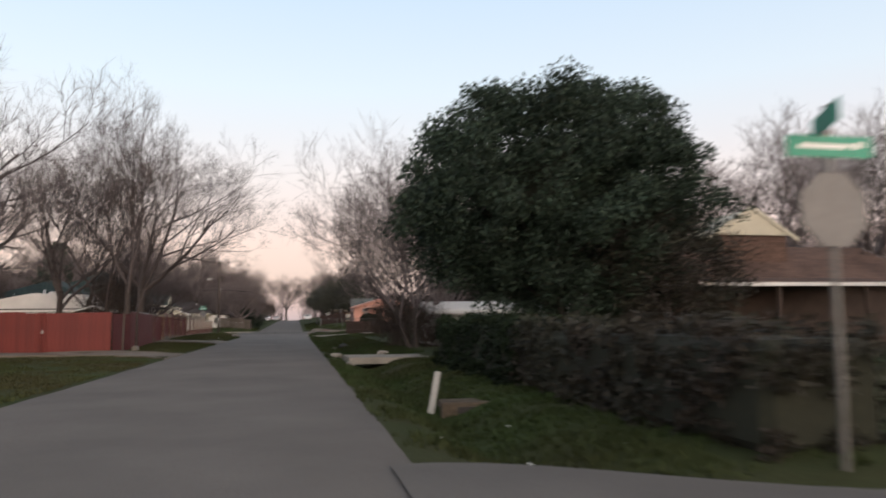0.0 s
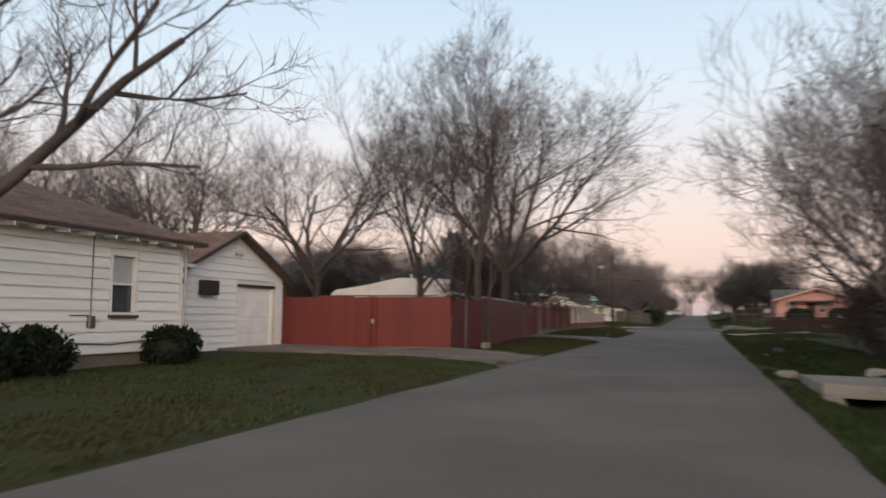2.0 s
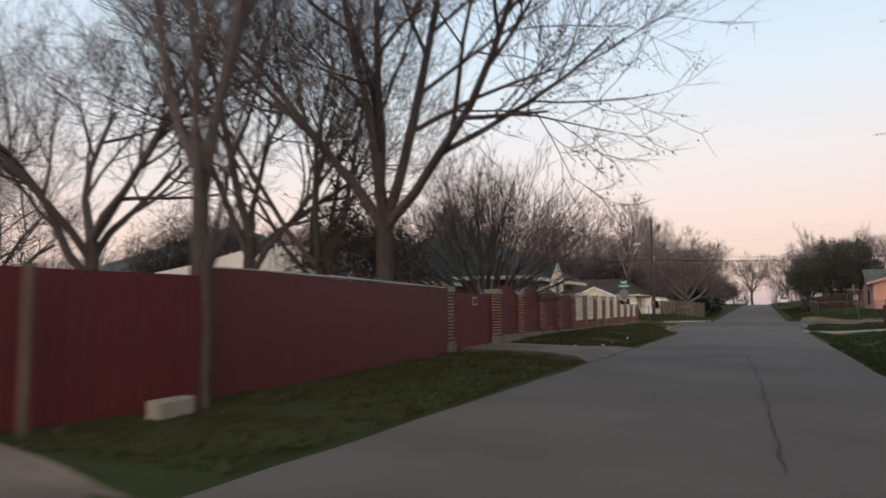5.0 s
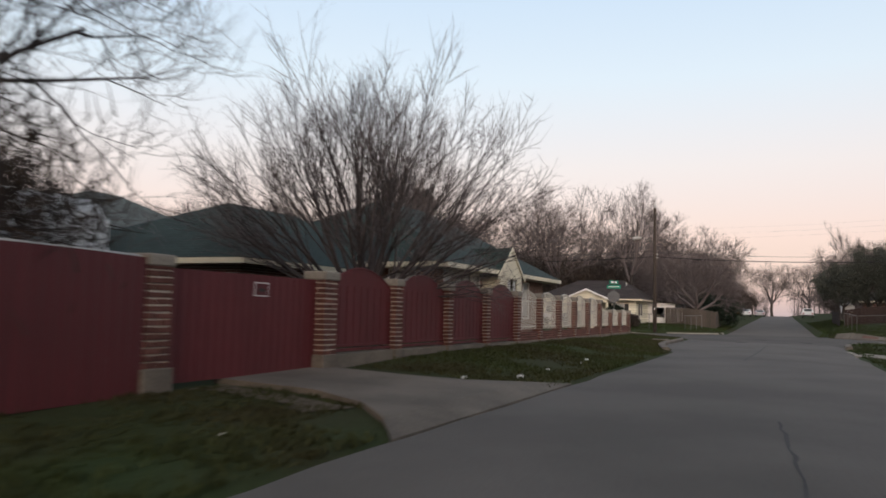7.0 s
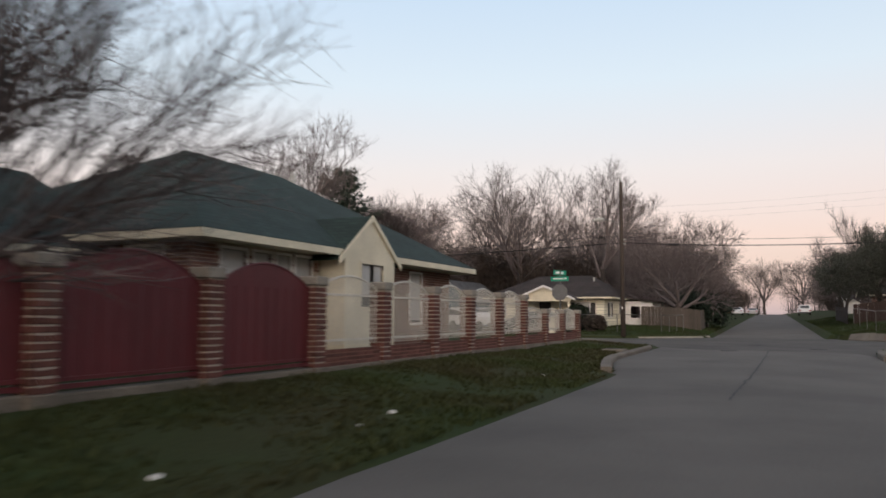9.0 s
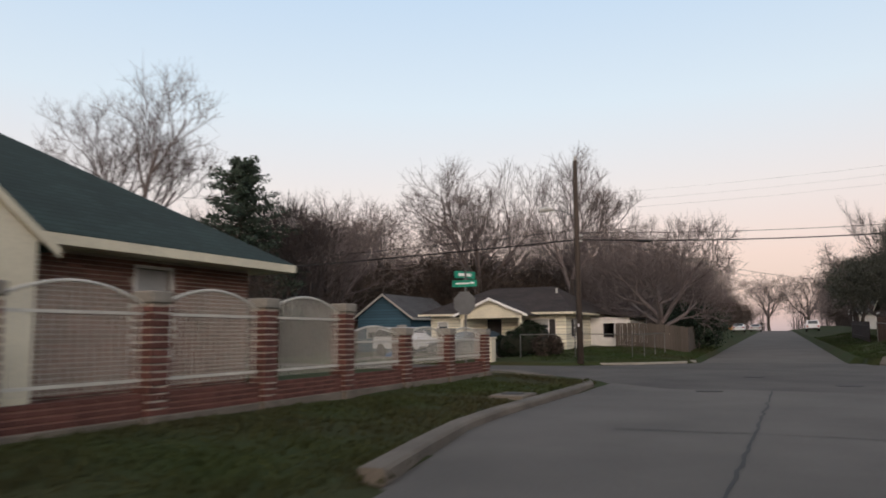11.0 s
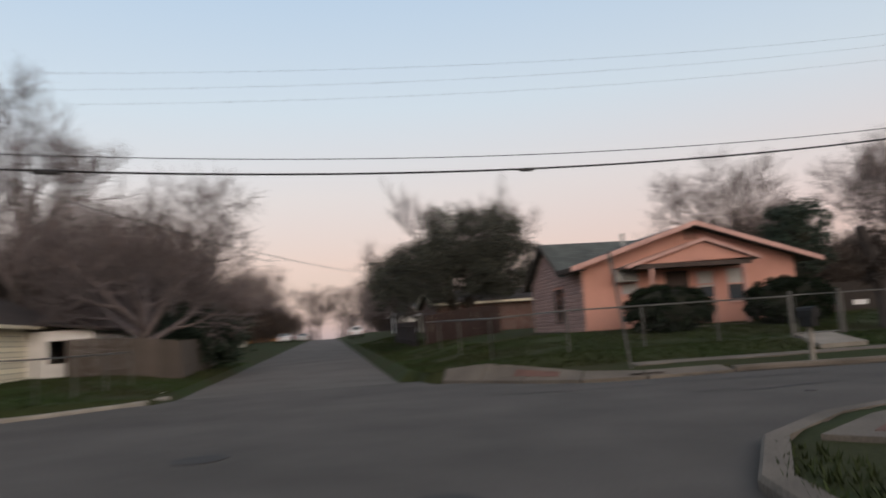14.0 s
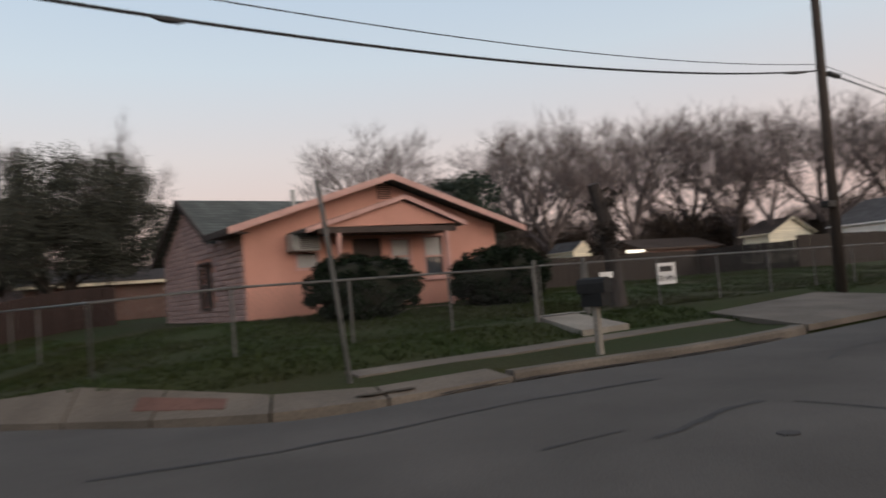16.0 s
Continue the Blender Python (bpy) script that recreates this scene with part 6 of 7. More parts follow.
quad_roof(pr, [(-17.75, 104.1, 2.55), (-15.5, 104.1, 3.50), (-15.5, 109.0, 3.50), (-17.75, 109.0, 2.55)], 0.07)
quad_roof(pr, [(-15.5, 104.1, 3.50), (-13.25, 104.1, 2.55), (-13.25, 109.0, 2.55), (-15.5, 109.0, 3.50)], 0.07)
h.add("porch_roof", pr, "shingle_dark")
for a, b in (((-17.75, 104.08, 2.56), (-15.5, 104.08, 3.52)), ((-15.5, 104.08, 3.52), (-13.25, 104.08, 2.56))):
    h.add("bargeboard", shingle_edge(bmesh.new(), a, b, 0.14), "white", pg)
h.add("porch_beam", B(-17.4, -13.6, 104.32, 104.48, 2.38, 2.56), "cream")
for x in (-17.25, -13.75):
    h.add("porch_post", B(x - 0.08, x + 0.08, 104.32, 104.48, zy - 0.1, 2.4), "cream")
h.add("porch_floor", B(-17.5, -13.5, 104.2, 106.4, zy - 0.5, zy, bev=0.02), "concrete_dark")
h.add("side_wing", ring_wall(-11.7, -9.2, 112.5, 119.0, zy - 0.3, 2.5, 0.15, [("s", -10.9, -10.2, 1.2, 2.1)]), "white")
h.add("side_roof", quad_roof(bmesh.new(), [(-11.9, 112.1, 2.95), (-8.8, 112.1, 2.5), (-8.8, 119.4, 2.5), (-11.9, 119.4, 2.95)]), "shingle_dark")

# blue house beyond it
h, wall, rr = simple_house(-27.8, -23.6, 110.4, 118.0, 0.3, 2.75, 4.35, "y", "blue", "shingle_grey", "dark blue boarded house with pale trim", "acgrey", [("s", -24.6, 0.6, 1.3, 2.1), ("s", -27.0, 0.7, 1.3, 2.1)], 0.3)
h.add("lean_to", ring_wall(-33.5, -27.9, 111.2, 116, 0.3, 2.4, 0.15), "wood")
h.add("lean_to_roof", quad_roof(bmesh.new(), [(-33.9, 110.8, 2.72), (-27.7, 110.8, 2.72), (-27.7, 116, 3.3), (-33.9, 116, 3.3)]), "shingle_grey")
h.add("lean_to_fascia", shingle_edge(bmesh.new(), (-33.9, 110.78, 2.74), (-27.7, 110.78, 2.74), 0.14), "white")

# ---------------------------------------------------------------- cars
def car(x, y, rz, label, paint, kind="sedan", z=None):
    o = thing("car", (x, y, (g(x, y) if z is None else z)), label, "car", rz)
    L, W = 2.3, 0.9
    if kind == "suv":
        prof = [(-L, 0.42), (L, 0.42), (L + 0.02, 0.72), (L - 0.08, 0.98), (1.05, 1.10), (0.55, 1.66), (-1.95, 1.70), (-2.22, 1.15)]
        glass = [(0.98, 1.12), (0.52, 1.58), (-1.86, 1.62), (-2.08, 1.15)]
    else:
        prof = [(-L, 0.36), (L, 0.36), (L + 0.03, 0.62), (L - 0.1, 0.82), (1.1, 0.95), (0.35, 1.40), (-1.0, 1.43), (-1.75, 1.02), (-L + 0.03, 0.92)]
        glass = [(1.0, 0.97), (0.32, 1.33), (-0.97, 1.36), (-1.62, 1.02)]
    bm = P(prof, "y", -W, W)
    for v in bm.verts:
        if v.co.z > 1.2:
            v.co.y *= 0.80
    bmesh.ops.bevel(bm, geom=bm.edges[:], offset=0.06, segments=2, affect="EDGES")
    body = part("body", bm, paint, o)
    for s in (-1, 1):
        w = bmesh.new()
        prism(w, glass, "y", s * (W - 0.015), s * (W + 0.006))
        for v in w.verts:
            if v.co.z > 1.2:
                v.co.y *= 0.805
        part("side_window", w, "glass", body)
        part("mirror", B(0.72, 0.86, s * (W + 0.02), s * (W + 0.16), 0.98, 1.10, bev=0.02), paint, body)
        part("door_line", B(-0.12, -0.10, s * (W - 0.002), s * (W + 0.004), 0.5, 1.0), "dark", body)
        part("headlight", B(L - 0.10, L + 0.03, s * 0.52, s * 0.82, 0.64, 0.78, bev=0.02), "lens", body)
        part("taillight", B(-L - 0.02, -L + 0.10, s * 0.58, s * 0.84, 0.72, 0.92, bev=0.02), "tail", body)
    hi = 1.62 if kind == "suv" else 1.36
    part("windscreen", P([(0.99, 1.10 if kind == "suv" else 0.98), (1.03, 1.11 if kind == "suv" else 0.99), (0.60 if kind == "suv" else 0.40, hi), (0.56 if kind == "suv" else 0.36, hi)], "y", -0.66, 0.66), "glass", body)
    rear = [(-2.20, 1.18), (-2.24, 1.18), (-2.02, 1.62), (-1.98, 1.62)] if kind == "suv" else [(-1.66, 1.06), (-1.72, 1.05), (-1.10, 1.39), (-1.04, 1.38)]
    part("rear_window", P(rear, "y", -0.64, 0.64), "glass", body)
    part("bumper", B(-L - 0.05, -L + 0.12, -0.86, 0.86, 0.42, 0.60, bev=0.04), "dark" if kind == "suv" else paint, body)
    part("bumper", B(L - 0.12, L + 0.07, -0.86, 0.86, 0.38, 0.58, bev=0.04), "dark" if kind == "suv" else paint, body)
    part("number_plate", B(-L - 0.06, -L - 0.045, -0.16, 0.16, 0.62, 0.72), "signwhite", body)
    part("grille", B(L + 0.0, L + 0.04, -0.45, 0.45, 0.56, 0.72), "dark", body)
    for xx in (-1.42, 1.42):
        for s in (-1, 1):
            r = 0.36 if kind == "suv" else 0.31
            t = part("wheel", T([(xx, s * (W - 0.20), r), (xx, s * (W + 0.012), r)], r, 18), "black", o)
            part("rim", T([(xx, s * (W + 0.005), r), (xx, s * (W + 0.022), r)], r * 0.62, 10), "galv", t)
    return o


car(-20.8, 104.3, -25, "white boxy sport utility car parked in the drive", "carwhite", "suv")
car(-15.5, 101.4, 232, "dark teal sedan parked in the drive", "cardark")
car(3.95, 187.4, 90, "white car parked at the roadside", "carwhite", "suv")
car(-4.4, 214.0, 90, "pale silver car parked along the far street", "cargrey")
car(-6.5, 196.0, 90, "white car parked in a far driveway", "carwhite")

# ---------------------------------------------------------------- signs and poles
def octagon(bm, x, y, z, r, t=0.006):
    return prism(bm, [(x + r * math.cos(radians(22.5 + 45 * i)), z + r * math.sin(radians(22.5 + 45 * i))) for i in range(8)], "y", y - t, y + t)


def street_sign(x, y, zb, zsign, label, wide, turn):
    s = At("street_sign", (x, y, zb), label, "street sign")
    s.add("post", T([(x, y, zb - 0.3), (x + 0.02, y, zsign + 0.42)], 0.035, 8), "galv", label="galvanised steel post")
    st = s.add("stop_sign", octagon(bmesh.new(), x, y - 0.05, zsign - 0.60, 0.38), "signback", label="bare grey back of an octagonal sign")
    b1 = s.add("name_blade", B(x - wide / 2, x + wide / 2, y - 0.045, y - 0.04, zsign - 0.10, zsign + 0.11, bev=0.002), "green", label="green street name blade")
    s.add("lettering_bar", B(x - wide * 0.36, x + wide * 0.22, y - 0.049, y - 0.046, zsign - 0.015, zsign + 0.03), "signwhite", b1)
    s.add("lettering_bar", B(x + wide * 0.27, x + wide * 0.38, y - 0.049, y - 0.046, zsign - 0.01, zsign + 0.05), "signwhite", b1)
    b2 = B(-wide / 2, wide / 2, -0.003, 0.003, 0, 0.21)
    bmesh.ops.transform(b2, verts=b2.verts, matrix=pose(x, y, zsign + 0.17, 0, 0, turn))
    c2 = s.add("name_blade", b2, "green", label="green street name blade set crosswise")
    b3 = B(-wide * 0.32, wide * 0.3, -0.008, -0.0045, 0.06, 0.15)
    bmesh.ops.transform(b3, verts=b3.verts, matrix=pose(x, y, zsign + 0.17, 0, 0, turn))
    s.add("lettering_bar", b3, "signwhite", c2)
    s.add("bracket", B(x - 0.03, x + 0.05, y - 0.04, y + 0.04, zsign + 0.11, zsign + 0.17), "galv")


street_sign(6.04, 2.9, yard(6.04, 2.9), 3.05, "street name signs over the back of a stop sign", 0.92, 66)
street_sign(-9.45, 86.0, yard(-9.45, 86.0), 3.0, "street name signs over the back of a stop sign", 0.82, 62)

lp = At("utility_pole", (-8.87, 98.05, 0.3), "weathered wooden utility pole with street lamp", "utility pole")
pole_me = lp.add("pole", T([(-8.87, 98.05, 0.1), (-8.87, 98.05, 5.0), (-8.87, 98.05, 9.4)], [0.15, 0.125, 0.10], 12), "pole", smooth=True)
arm = lp.add("lamp_arm", T([(-8.87, 98.0, 6.7), (-9.3, 97.6, 7.0), (-9.9, 97.2, 7.08)], 0.03, 6), "galv")
lp.add("lamp_head", T([(-9.75, 97.3, 7.08), (-10.0, 97.12, 7.06), (-10.3, 96.92, 7.0)], [0.06, 0.13, 0.08], 10), "acgrey", arm)
lp.add("pole_top_pin", T([(-8.87, 98.05, 9.4), (-8.87, 98.05, 9.62)], 0.05, 8), "acgrey")
for z in (5.65, 5.9):
    lp.add("insulator", T([(-8.75, 98.0, z), (-8.62, 98.0, z)], [0.05, 0.04], 8), "acgrey")
lp.add("cable_box", B(-9.06, -8.98, 97.95, 98.12, 1.5, 2.1, bev=0.01), "galv")
lp.add("pole_tag", B(-8.90, -8.84, 97.885, 97.90, 1.75, 1.9), "signwhite")

RP = (25.0, 99.4)
rp = At("utility_pole", (*RP, 0.4), "dark wooden utility pole on the verge by the fence", "utility pole")
rp.add("pole", T([(RP[0] - 0.32, RP[1], 0.2), (RP[0] - 0.1, RP[1], 5.0), (RP[0] + 0.25, RP[1], 11.4)], [0.17, 0.15, 0.12], 12), "pole", smooth=True)
rp.add("splice_case", T([(RP[0] + 0.5, RP[1], 7.06), (RP[0] + 1.1, RP[1], 7.04)], 0.09, 8), "cable")
rp.add("pole_tag", B(RP[0] - 0.22, RP[0] - 0.14, RP[1] - 0.2, RP[1] - 0.19, 3.2, 3.35), "signwhite")
rp.add("meter_box", B(RP[0] - 0.75, RP[0] - 0.25, RP[1] - 0.12, RP[1] + 0.12, 2.9, 3.1, bev=0.03), "dark")


def wire(a, b, sag, r, label, n=24, name="overhead_wire"):
    a, b = Vector(a), Vector(b)
    pts = [a.lerp(b, i / n) - Vector((0, 0, sag * 4 * (i / n) * (1 - i / n))) for i in range(n + 1)]
    return lone(name, T(pts, r, 5), "cable", label, "cable")


wire((-8.87, 98.0, 5.72), (RP[0], RP[1], 7.1), 1.01, 0.026, "thick black overhead communications cable", 40)
wire((-8.87, 98.0, 6.05), (RP[0], RP[1], 7.3), 0.92, 0.011, "thin black overhead cable", 40)
for za, zb in ((7.07, 9.4), (7.4, 9.85), (7.8, 10.15)):
    wire((-8.87, 98.05, za), (RP[0], RP[1], zb), 0.7, 0.0024, "thin overhead power wire", 40)
wire((RP[0], RP[1], 7.1), (75, 100.5, 7.2), 0.8, 0.026, "thick black overhead communications cable")
wire((RP[0], RP[1], 7.3), (75, 100.5, 7.4), 0.8, 0.011, "thin black overhead cable")
wire((-8.87, 98.0, 5.72), (-60, 97.2, 5.6), 0.6, 0.030, "thick black overhead communications cable")
wire((-8.87, 98.0, 6.15), (-60, 97.2, 6.0), 0.6, 0.014, "thin black overhead cable")
wire((-8.87, 98.05, 6.1), (4.5, 128.0, 5.2), 0.5, 0.012, "sagging service wire over the far street", name="service_wire")
def on_cable(x):
    u = (x + 8.87) / 33.87
    return (x, 98.0 + 1.4 * u, 5.72 + 1.38 * u - 4.04 * u * (1 - u) - 0.02)


lone("cable_splice", T([on_cable(5.0), on_cable(5.12), on_cable(5.3), on_cable(5.42)], [0.02, 0.05, 0.05, 0.02], 6), "cable", "dark splice bundle on the overhead cable", "cable")
lone("cable_splice", T([on_cable(-6.2), on_cable(-5.6)], 0.06, 6), "cable", "dark splice case on the overhead cable", "cable")
lone("cable_loop", T([on_cable(x) for x in (22.6, 23.2, 24.0)], [0.02, 0.05, 0.02], 6), "cable", "drip loop on the overhead cable near the pole", "cable")

# brick mailbox pillar at the yellow house drive
mb = At("mailbox_pillar", (-13.2, 96.0 + 2.0, 0.2), "cream painted masonry mailbox pillar at the drive", "mailbox")
mb.add("pier", B(-13.6, -13.0, 97.7, 98.3, 0.05, 1.26, bev=0.03), "cream")
mb.add("cap", B(-13.65, -12.95, 97.65, 98.35, 1.26, 1.33, bev=0.02), "cream")
mb.add("mail_slot", B(-13.42, -13.2, 97.685, 97.70, 0.98, 1.14), "dark")

# ---------------------------------------------------------------- chain-link fences
def chain_link(name, pts, high, label, posts_every=2.6, zf=None, wires=True):
    """Posts, top rail and woven wires along a polyline."""
    zf = zf or yard
    f = At(name, (*pts[0], zf(*pts[0])), label, "fence")
    for a, b in zip(pts, pts[1:]):
        va, vb = Vector((*a, 0)), Vector((*b, 0))
        L = (vb - va).length
        n = max(1, round(L / posts_every))
        P0 = [va.lerp(vb, i / n) for i in range(n + 1)]
        for p in P0:
            z = zf(p.x, p.y)
            f.add("post", T([(p.x, p.y, z - 0.2), (p.x, p.y, z + high)], 0.025, 8), "galv")
        f.add("top_rail", T([(p.x, p.y, zf(p.x, p.y) + high) for p in P0], 0.022, 6), "galv")
        if wires:
            bm = bmesh.new()
            k = int(L / 0.13)
            for i in range(k):
                for s in (-1, 1):
                    q0 = va.lerp(vb, i / k)
                    u1 = (i + s * high / 0.13) / k
                    if not 0 <= u1 <= 1:
                        u1c = min(1, max(0, u1))
                        fr = (u1c - i / k) / (u1 - i / k) if u1 != i / k else 1
                    else:
                        u1c, fr = u1, 1
                    q1 = va.lerp(vb, u1c)
                    tube(bm, [(q0.x, q0.y, zf(q0.x, q0.y) + 0.03), (q1.x, q1.y, zf(q1.x, q1.y) + 0.03 + (high - 0.05) * fr)], 0.0018, 3, cap=False)
            tagged(f.add("woven_wire", bm, "wire"), "", "", "", "stuff")
    return f


chain_link("chain_link_fence", [(4.5, 101.0), (13.15, 100.4)], 1.18, "galvanised chain-link fence round the pink house lawn", 2.0)
chain_link("chain_link_fence", [(4.5, 101.0), (4.9, 118.0)], 1.18, "chain-link fence along the side of the pink house", 5.0, wires=False)
chain_link("chain_link_fence", [(14.85, 100.4), (30, 100.2)], 1.20, "galvanised chain-link fence beside the gate", 2.5)
chain_link("chain_link_fence", [(-12.2, 99.6), (-7.0, 100.5), (-6.4, 107)], 1.1, "chain-link fence before the yellow house", 2.4, wires=False)
gt = At("chain_link_gate", (13.9, 100.4, yard(13.9, 100.4)), "galvanised chain-link walk gate, closed", "gate")
gz = yard(13.9, 100.4)
for x in (13.2, 14.75):
    gt.add("gate_post", T([(x, 100.4, gz - 0.2), (x, 100.4, gz + 1.32)], 0.045, 8), "galv")
gt.add("gate_frame", T([(13.32, 100.38, gz + 0.10), (14.64, 100.38, gz + 0.10), (14.64, 100.38, gz + 1.20), (13.32, 100.38, gz + 1.20), (13.32, 100.38, gz + 0.10)], 0.022, 6), "galv")

# white sign hung on the fence
sg = At("fence_sign", (17.3, 100.1, 1.1), "white yard sign with black lettering tied to the fence", "sign")
bd = sg.add("board", B(17.02, 17.74, 100.10, 100.12, 1.11, 1.63), "signwhite")
sg.add("lettering_bar", B(17.10, 17.58, 100.09, 100.099, 1.42, 1.55), "dark", bd)
cu = bpy.data.curves.new("lettering", "FONT")
cu.body = "TE AMA"
cu.size = 0.19
cu.align_x = "CENTER"
cu.extrude = 0.003
tmp = new("lettering_tmp", cu)
dg = bpy.context.evaluated_depsgraph_get()
tm = bpy.data.meshes.new_from_object(tmp.evaluated_get(dg))
bpy.data.objects.remove(tmp)
tm.materials.clear()
tm.materials.append(M["dark"])
tx = hang("lettering", tm, bd)
tx.matrix_local = pose(17.34 - sg.o.x, 100.095 - sg.o.y, 1.19 - sg.o.z, 90, 0, 0)
s2 = At("fence_sign", (14.95, 100.3, 1.3), "small white notice on the fence by the gate", "sign")
s2.add("board", B(15.1, 15.55, 100.25, 100.27, 1.38, 1.52), "signwhite")

# mailbox
zz = yard(11.5, 97.25)
mb = At("mailbox", (11.5, 97.25, zz), "black kerbside mailbox on a pale wooden post", "mailbox")
mb.add("post", B(11.45, 11.55, 97.20, 97.30, zz - 0.2, zz + 0.98, bev=0.01), "concrete", label="pale painted post")
bx = P([(-0.12, 0.0), (0.12, 0.0), (0.12, 0.16), (0.085, 0.23), (0.0, 0.26), (-0.085, 0.23), (-0.12, 0.16)], "y", -0.27, 0.27)
bmesh.ops.transform(bx, verts=bx.verts, matrix=pose(11.5, 97.25, zz + 1.02, 0, 0, 8))
mb.add("box", bx, "black")
mb.add("bracket", B(11.40, 11.60, 97.02, 97.48, zz + 0.80, zz + 1.02), "black")
sp = At("sign_post", (7.34, 98.25, yard(7.34, 98.25)), "leaning pale metal sign post seen edge-on", "sign post")
zp = yard(7.34, 98.25)
sp.add("post", T([(7.36, 98.25, zp - 0.3), (7.02, 98.2, zp + 2.9)], 0.034, 6), "galv")
plate = B(-0.008, 0.008, -0.24, 0.24, 0, 0.6)
bmesh.ops.transform(plate, verts=plate.verts, matrix=pose(7.06, 98.2, zp + 2.3, 0, -6, -27))
sp.add("sign_plate", plate, "signback")

# ---------------------------------------------------------------- pink house
zp = 0.98
h = At("house", (14.2, 112.0, zp), "salmon pink stucco bungalow with a low front gable and porch", "house")
px0, px1, py0, py1 = 9.55, 18.25, 107.35, 114.2
pz, pk = 3.35, 4.93
pxm = 13.95
wn = [("s", 11.05, 11.68, 2.35, 2.76), ("s", 14.15, 14.78, 2.05, 3.06), ("s", 15.36, 16.02, 1.92, 3.12), ("w", 109.85, 110.5, 1.5, 2.75)]
wall = h.add("wall", ring_wall(px0, px1, py0, py1, zp - 0.3, pz, 0.2, wn + [("s", 12.82, 13.8, zp, 3.12)]), "pink", label="salmon stucco wall")
h.add("gable_wall", P([(px0, pz), (px1, pz), (px1, 3.48), (pxm, pk - 0.12), (px0, 3.50)], "y", py0, py0 + 0.2), "pink")
window(h, wall, "s", py0, *wn[0][1:], "pink_trim", "blind", 1, 0)
window(h, wall, "s", py0, *wn[1][1:], "pink_trim", "glass", 2, 0.6, sill="pink_trim")
window(h, wall, "s", py0, *wn[2][1:], "pink_trim", "glass", 2, 0.5, sill="pink_trim")
window(h, wall, "w", px0 - 0.04, *wn[3][1:], "trimdark", "glass", 2, 0, proud=0.08)
dr = h.add("front_door", B(12.82, 13.8, py0 + 0.06, py0 + 0.12, zp, 3.12), "trimdark", label="dark front door")
h.add("door_knob", T([(13.68, py0 + 0.06, 1.95), (13.68, py0, 1.95)], 0.035, 8), "chrome", dr)
roof = bmesh.new()
quad_roof(roof, [(8.94, 106.75, 3.43), (pxm, 106.75, pk), (pxm, 114.0, pk), (11.2, 114.0, 4.107), (11.2, 109.3, 4.107), (9.75, 109.0, 3.673), (8.94, 108.6, 3.43)], 0.08)
quad_roof(roof, [(pxm, 106.75, pk), (19.1, 106.75, 3.33), (19.1, 114.6, 3.33), (pxm, 114.6, pk)], 0.08)
rf_ = h.add("roof", roof, "shingle_greygreen", label="grey-green shingle roof")
for a, b in (((8.94, 106.73, 3.45), (pxm, 106.73, pk + 0.03)), ((pxm, 106.73, pk + 0.03), (19.1, 106.73, 3.35))):
    h.add("bargeboard", shingle_edge(bmesh.new(), a, b, 0.18), "pink_trim", rf_)
h.add("fascia", shingle_edge(bmesh.new(), (8.93, 106.75, 3.43), (8.93, 108.6, 3.43), 0.16), "trimdark", rf_)
h.add("soffit", B(8.98, 9.5, 106.8, 108.6, 3.30, 3.33), "trimdark", rf_)
gv_ = h.add("gable_vent", B(13.8, 14.25, py0 - 0.03, py0, 4.30, 4.72), "trimdark", label="louvred gable vent")
for i in range(6):
    h.add("louvre", B(13.82, 14.23, py0 - 0.05, py0 - 0.03, 4.32 + i * 0.066, 4.35 + i * 0.066), "pink", gv_)
# stone-faced side wall with its own gable
stn = bpy.data.meshes.new("stone")
bm = B(-0.05, 0.0, -0.5, 0.5, 0.0, 0.13, bev=0.02)
bm.to_mesh(stn)
bm.free()
stn.materials.append(M["pinkstone"])
rng = random.Random(5)
z = zp - 0.05
while z < 4.6:
    half = 9.0 if z < pz - 0.1 else max(0.0, (4.70 - z) / 0.60)
    y, yend = max(py0 + 0.03, 111.6 - half), min(py1 - 0.02, 111.6 + half)
    while y < yend - 0.1:
        L = min(rng.uniform(0.35, 0.8), yend - y)
        if not (109.7 < y + L / 2 < 110.65 and 1.38 < z < 2.80):
            h.piece("stone", stn, wall, (px0, y + L / 2, z), (rng.uniform(0.5, 1.2), L - 0.015, rng.uniform(0.98, 1.06)))
        y += L
    z += 0.142
h.add("wing_gable", P([(109.3, pz), (114.0, pz), (111.6, 4.76)], "x", px0 + 0.004, px0 + 0.2), "pinkstone")
wr = bmesh.new()
quad_roof(wr, [(9.22, 109.05, 3.34), (13.9, 109.05, 3.34), (13.9, 111.6, 4.86), (9.22, 111.6, 4.86)], 0.08)
quad_roof(wr, [(9.22, 114.6, 3.07), (9.22, 111.6, 4.86), (13.9, 111.6, 4.86), (13.9, 114.6, 3.07)], 0.08)
w2_ = h.add("wing_roof", wr, "shingle_greygreen")
h.add("bargeboard", shingle_edge(bmesh.new(), (9.21, 109.05, 3.36), (9.21, 111.6, 4.88), 0.15), "trimdark", w2_)
h.add("bargeboard", shingle_edge(bmesh.new(), (9.21, 111.6, 4.88), (9.21, 114.6, 3.09), 0.15), "trimdark", w2_)
# porch
pgx0, pgx1, pgm, pgy = 10.8, 16.15, 13.97, 106.2
pg = h.add("porch_gable", P([(pgx0 + 0.45, 3.36), (pgx1 - 0.3, 3.42), (pgm, 4.10)], "y", pgy + 0.12, pgy + 0.24), "pink", label="small pink porch gable")
pr = bmesh.new()
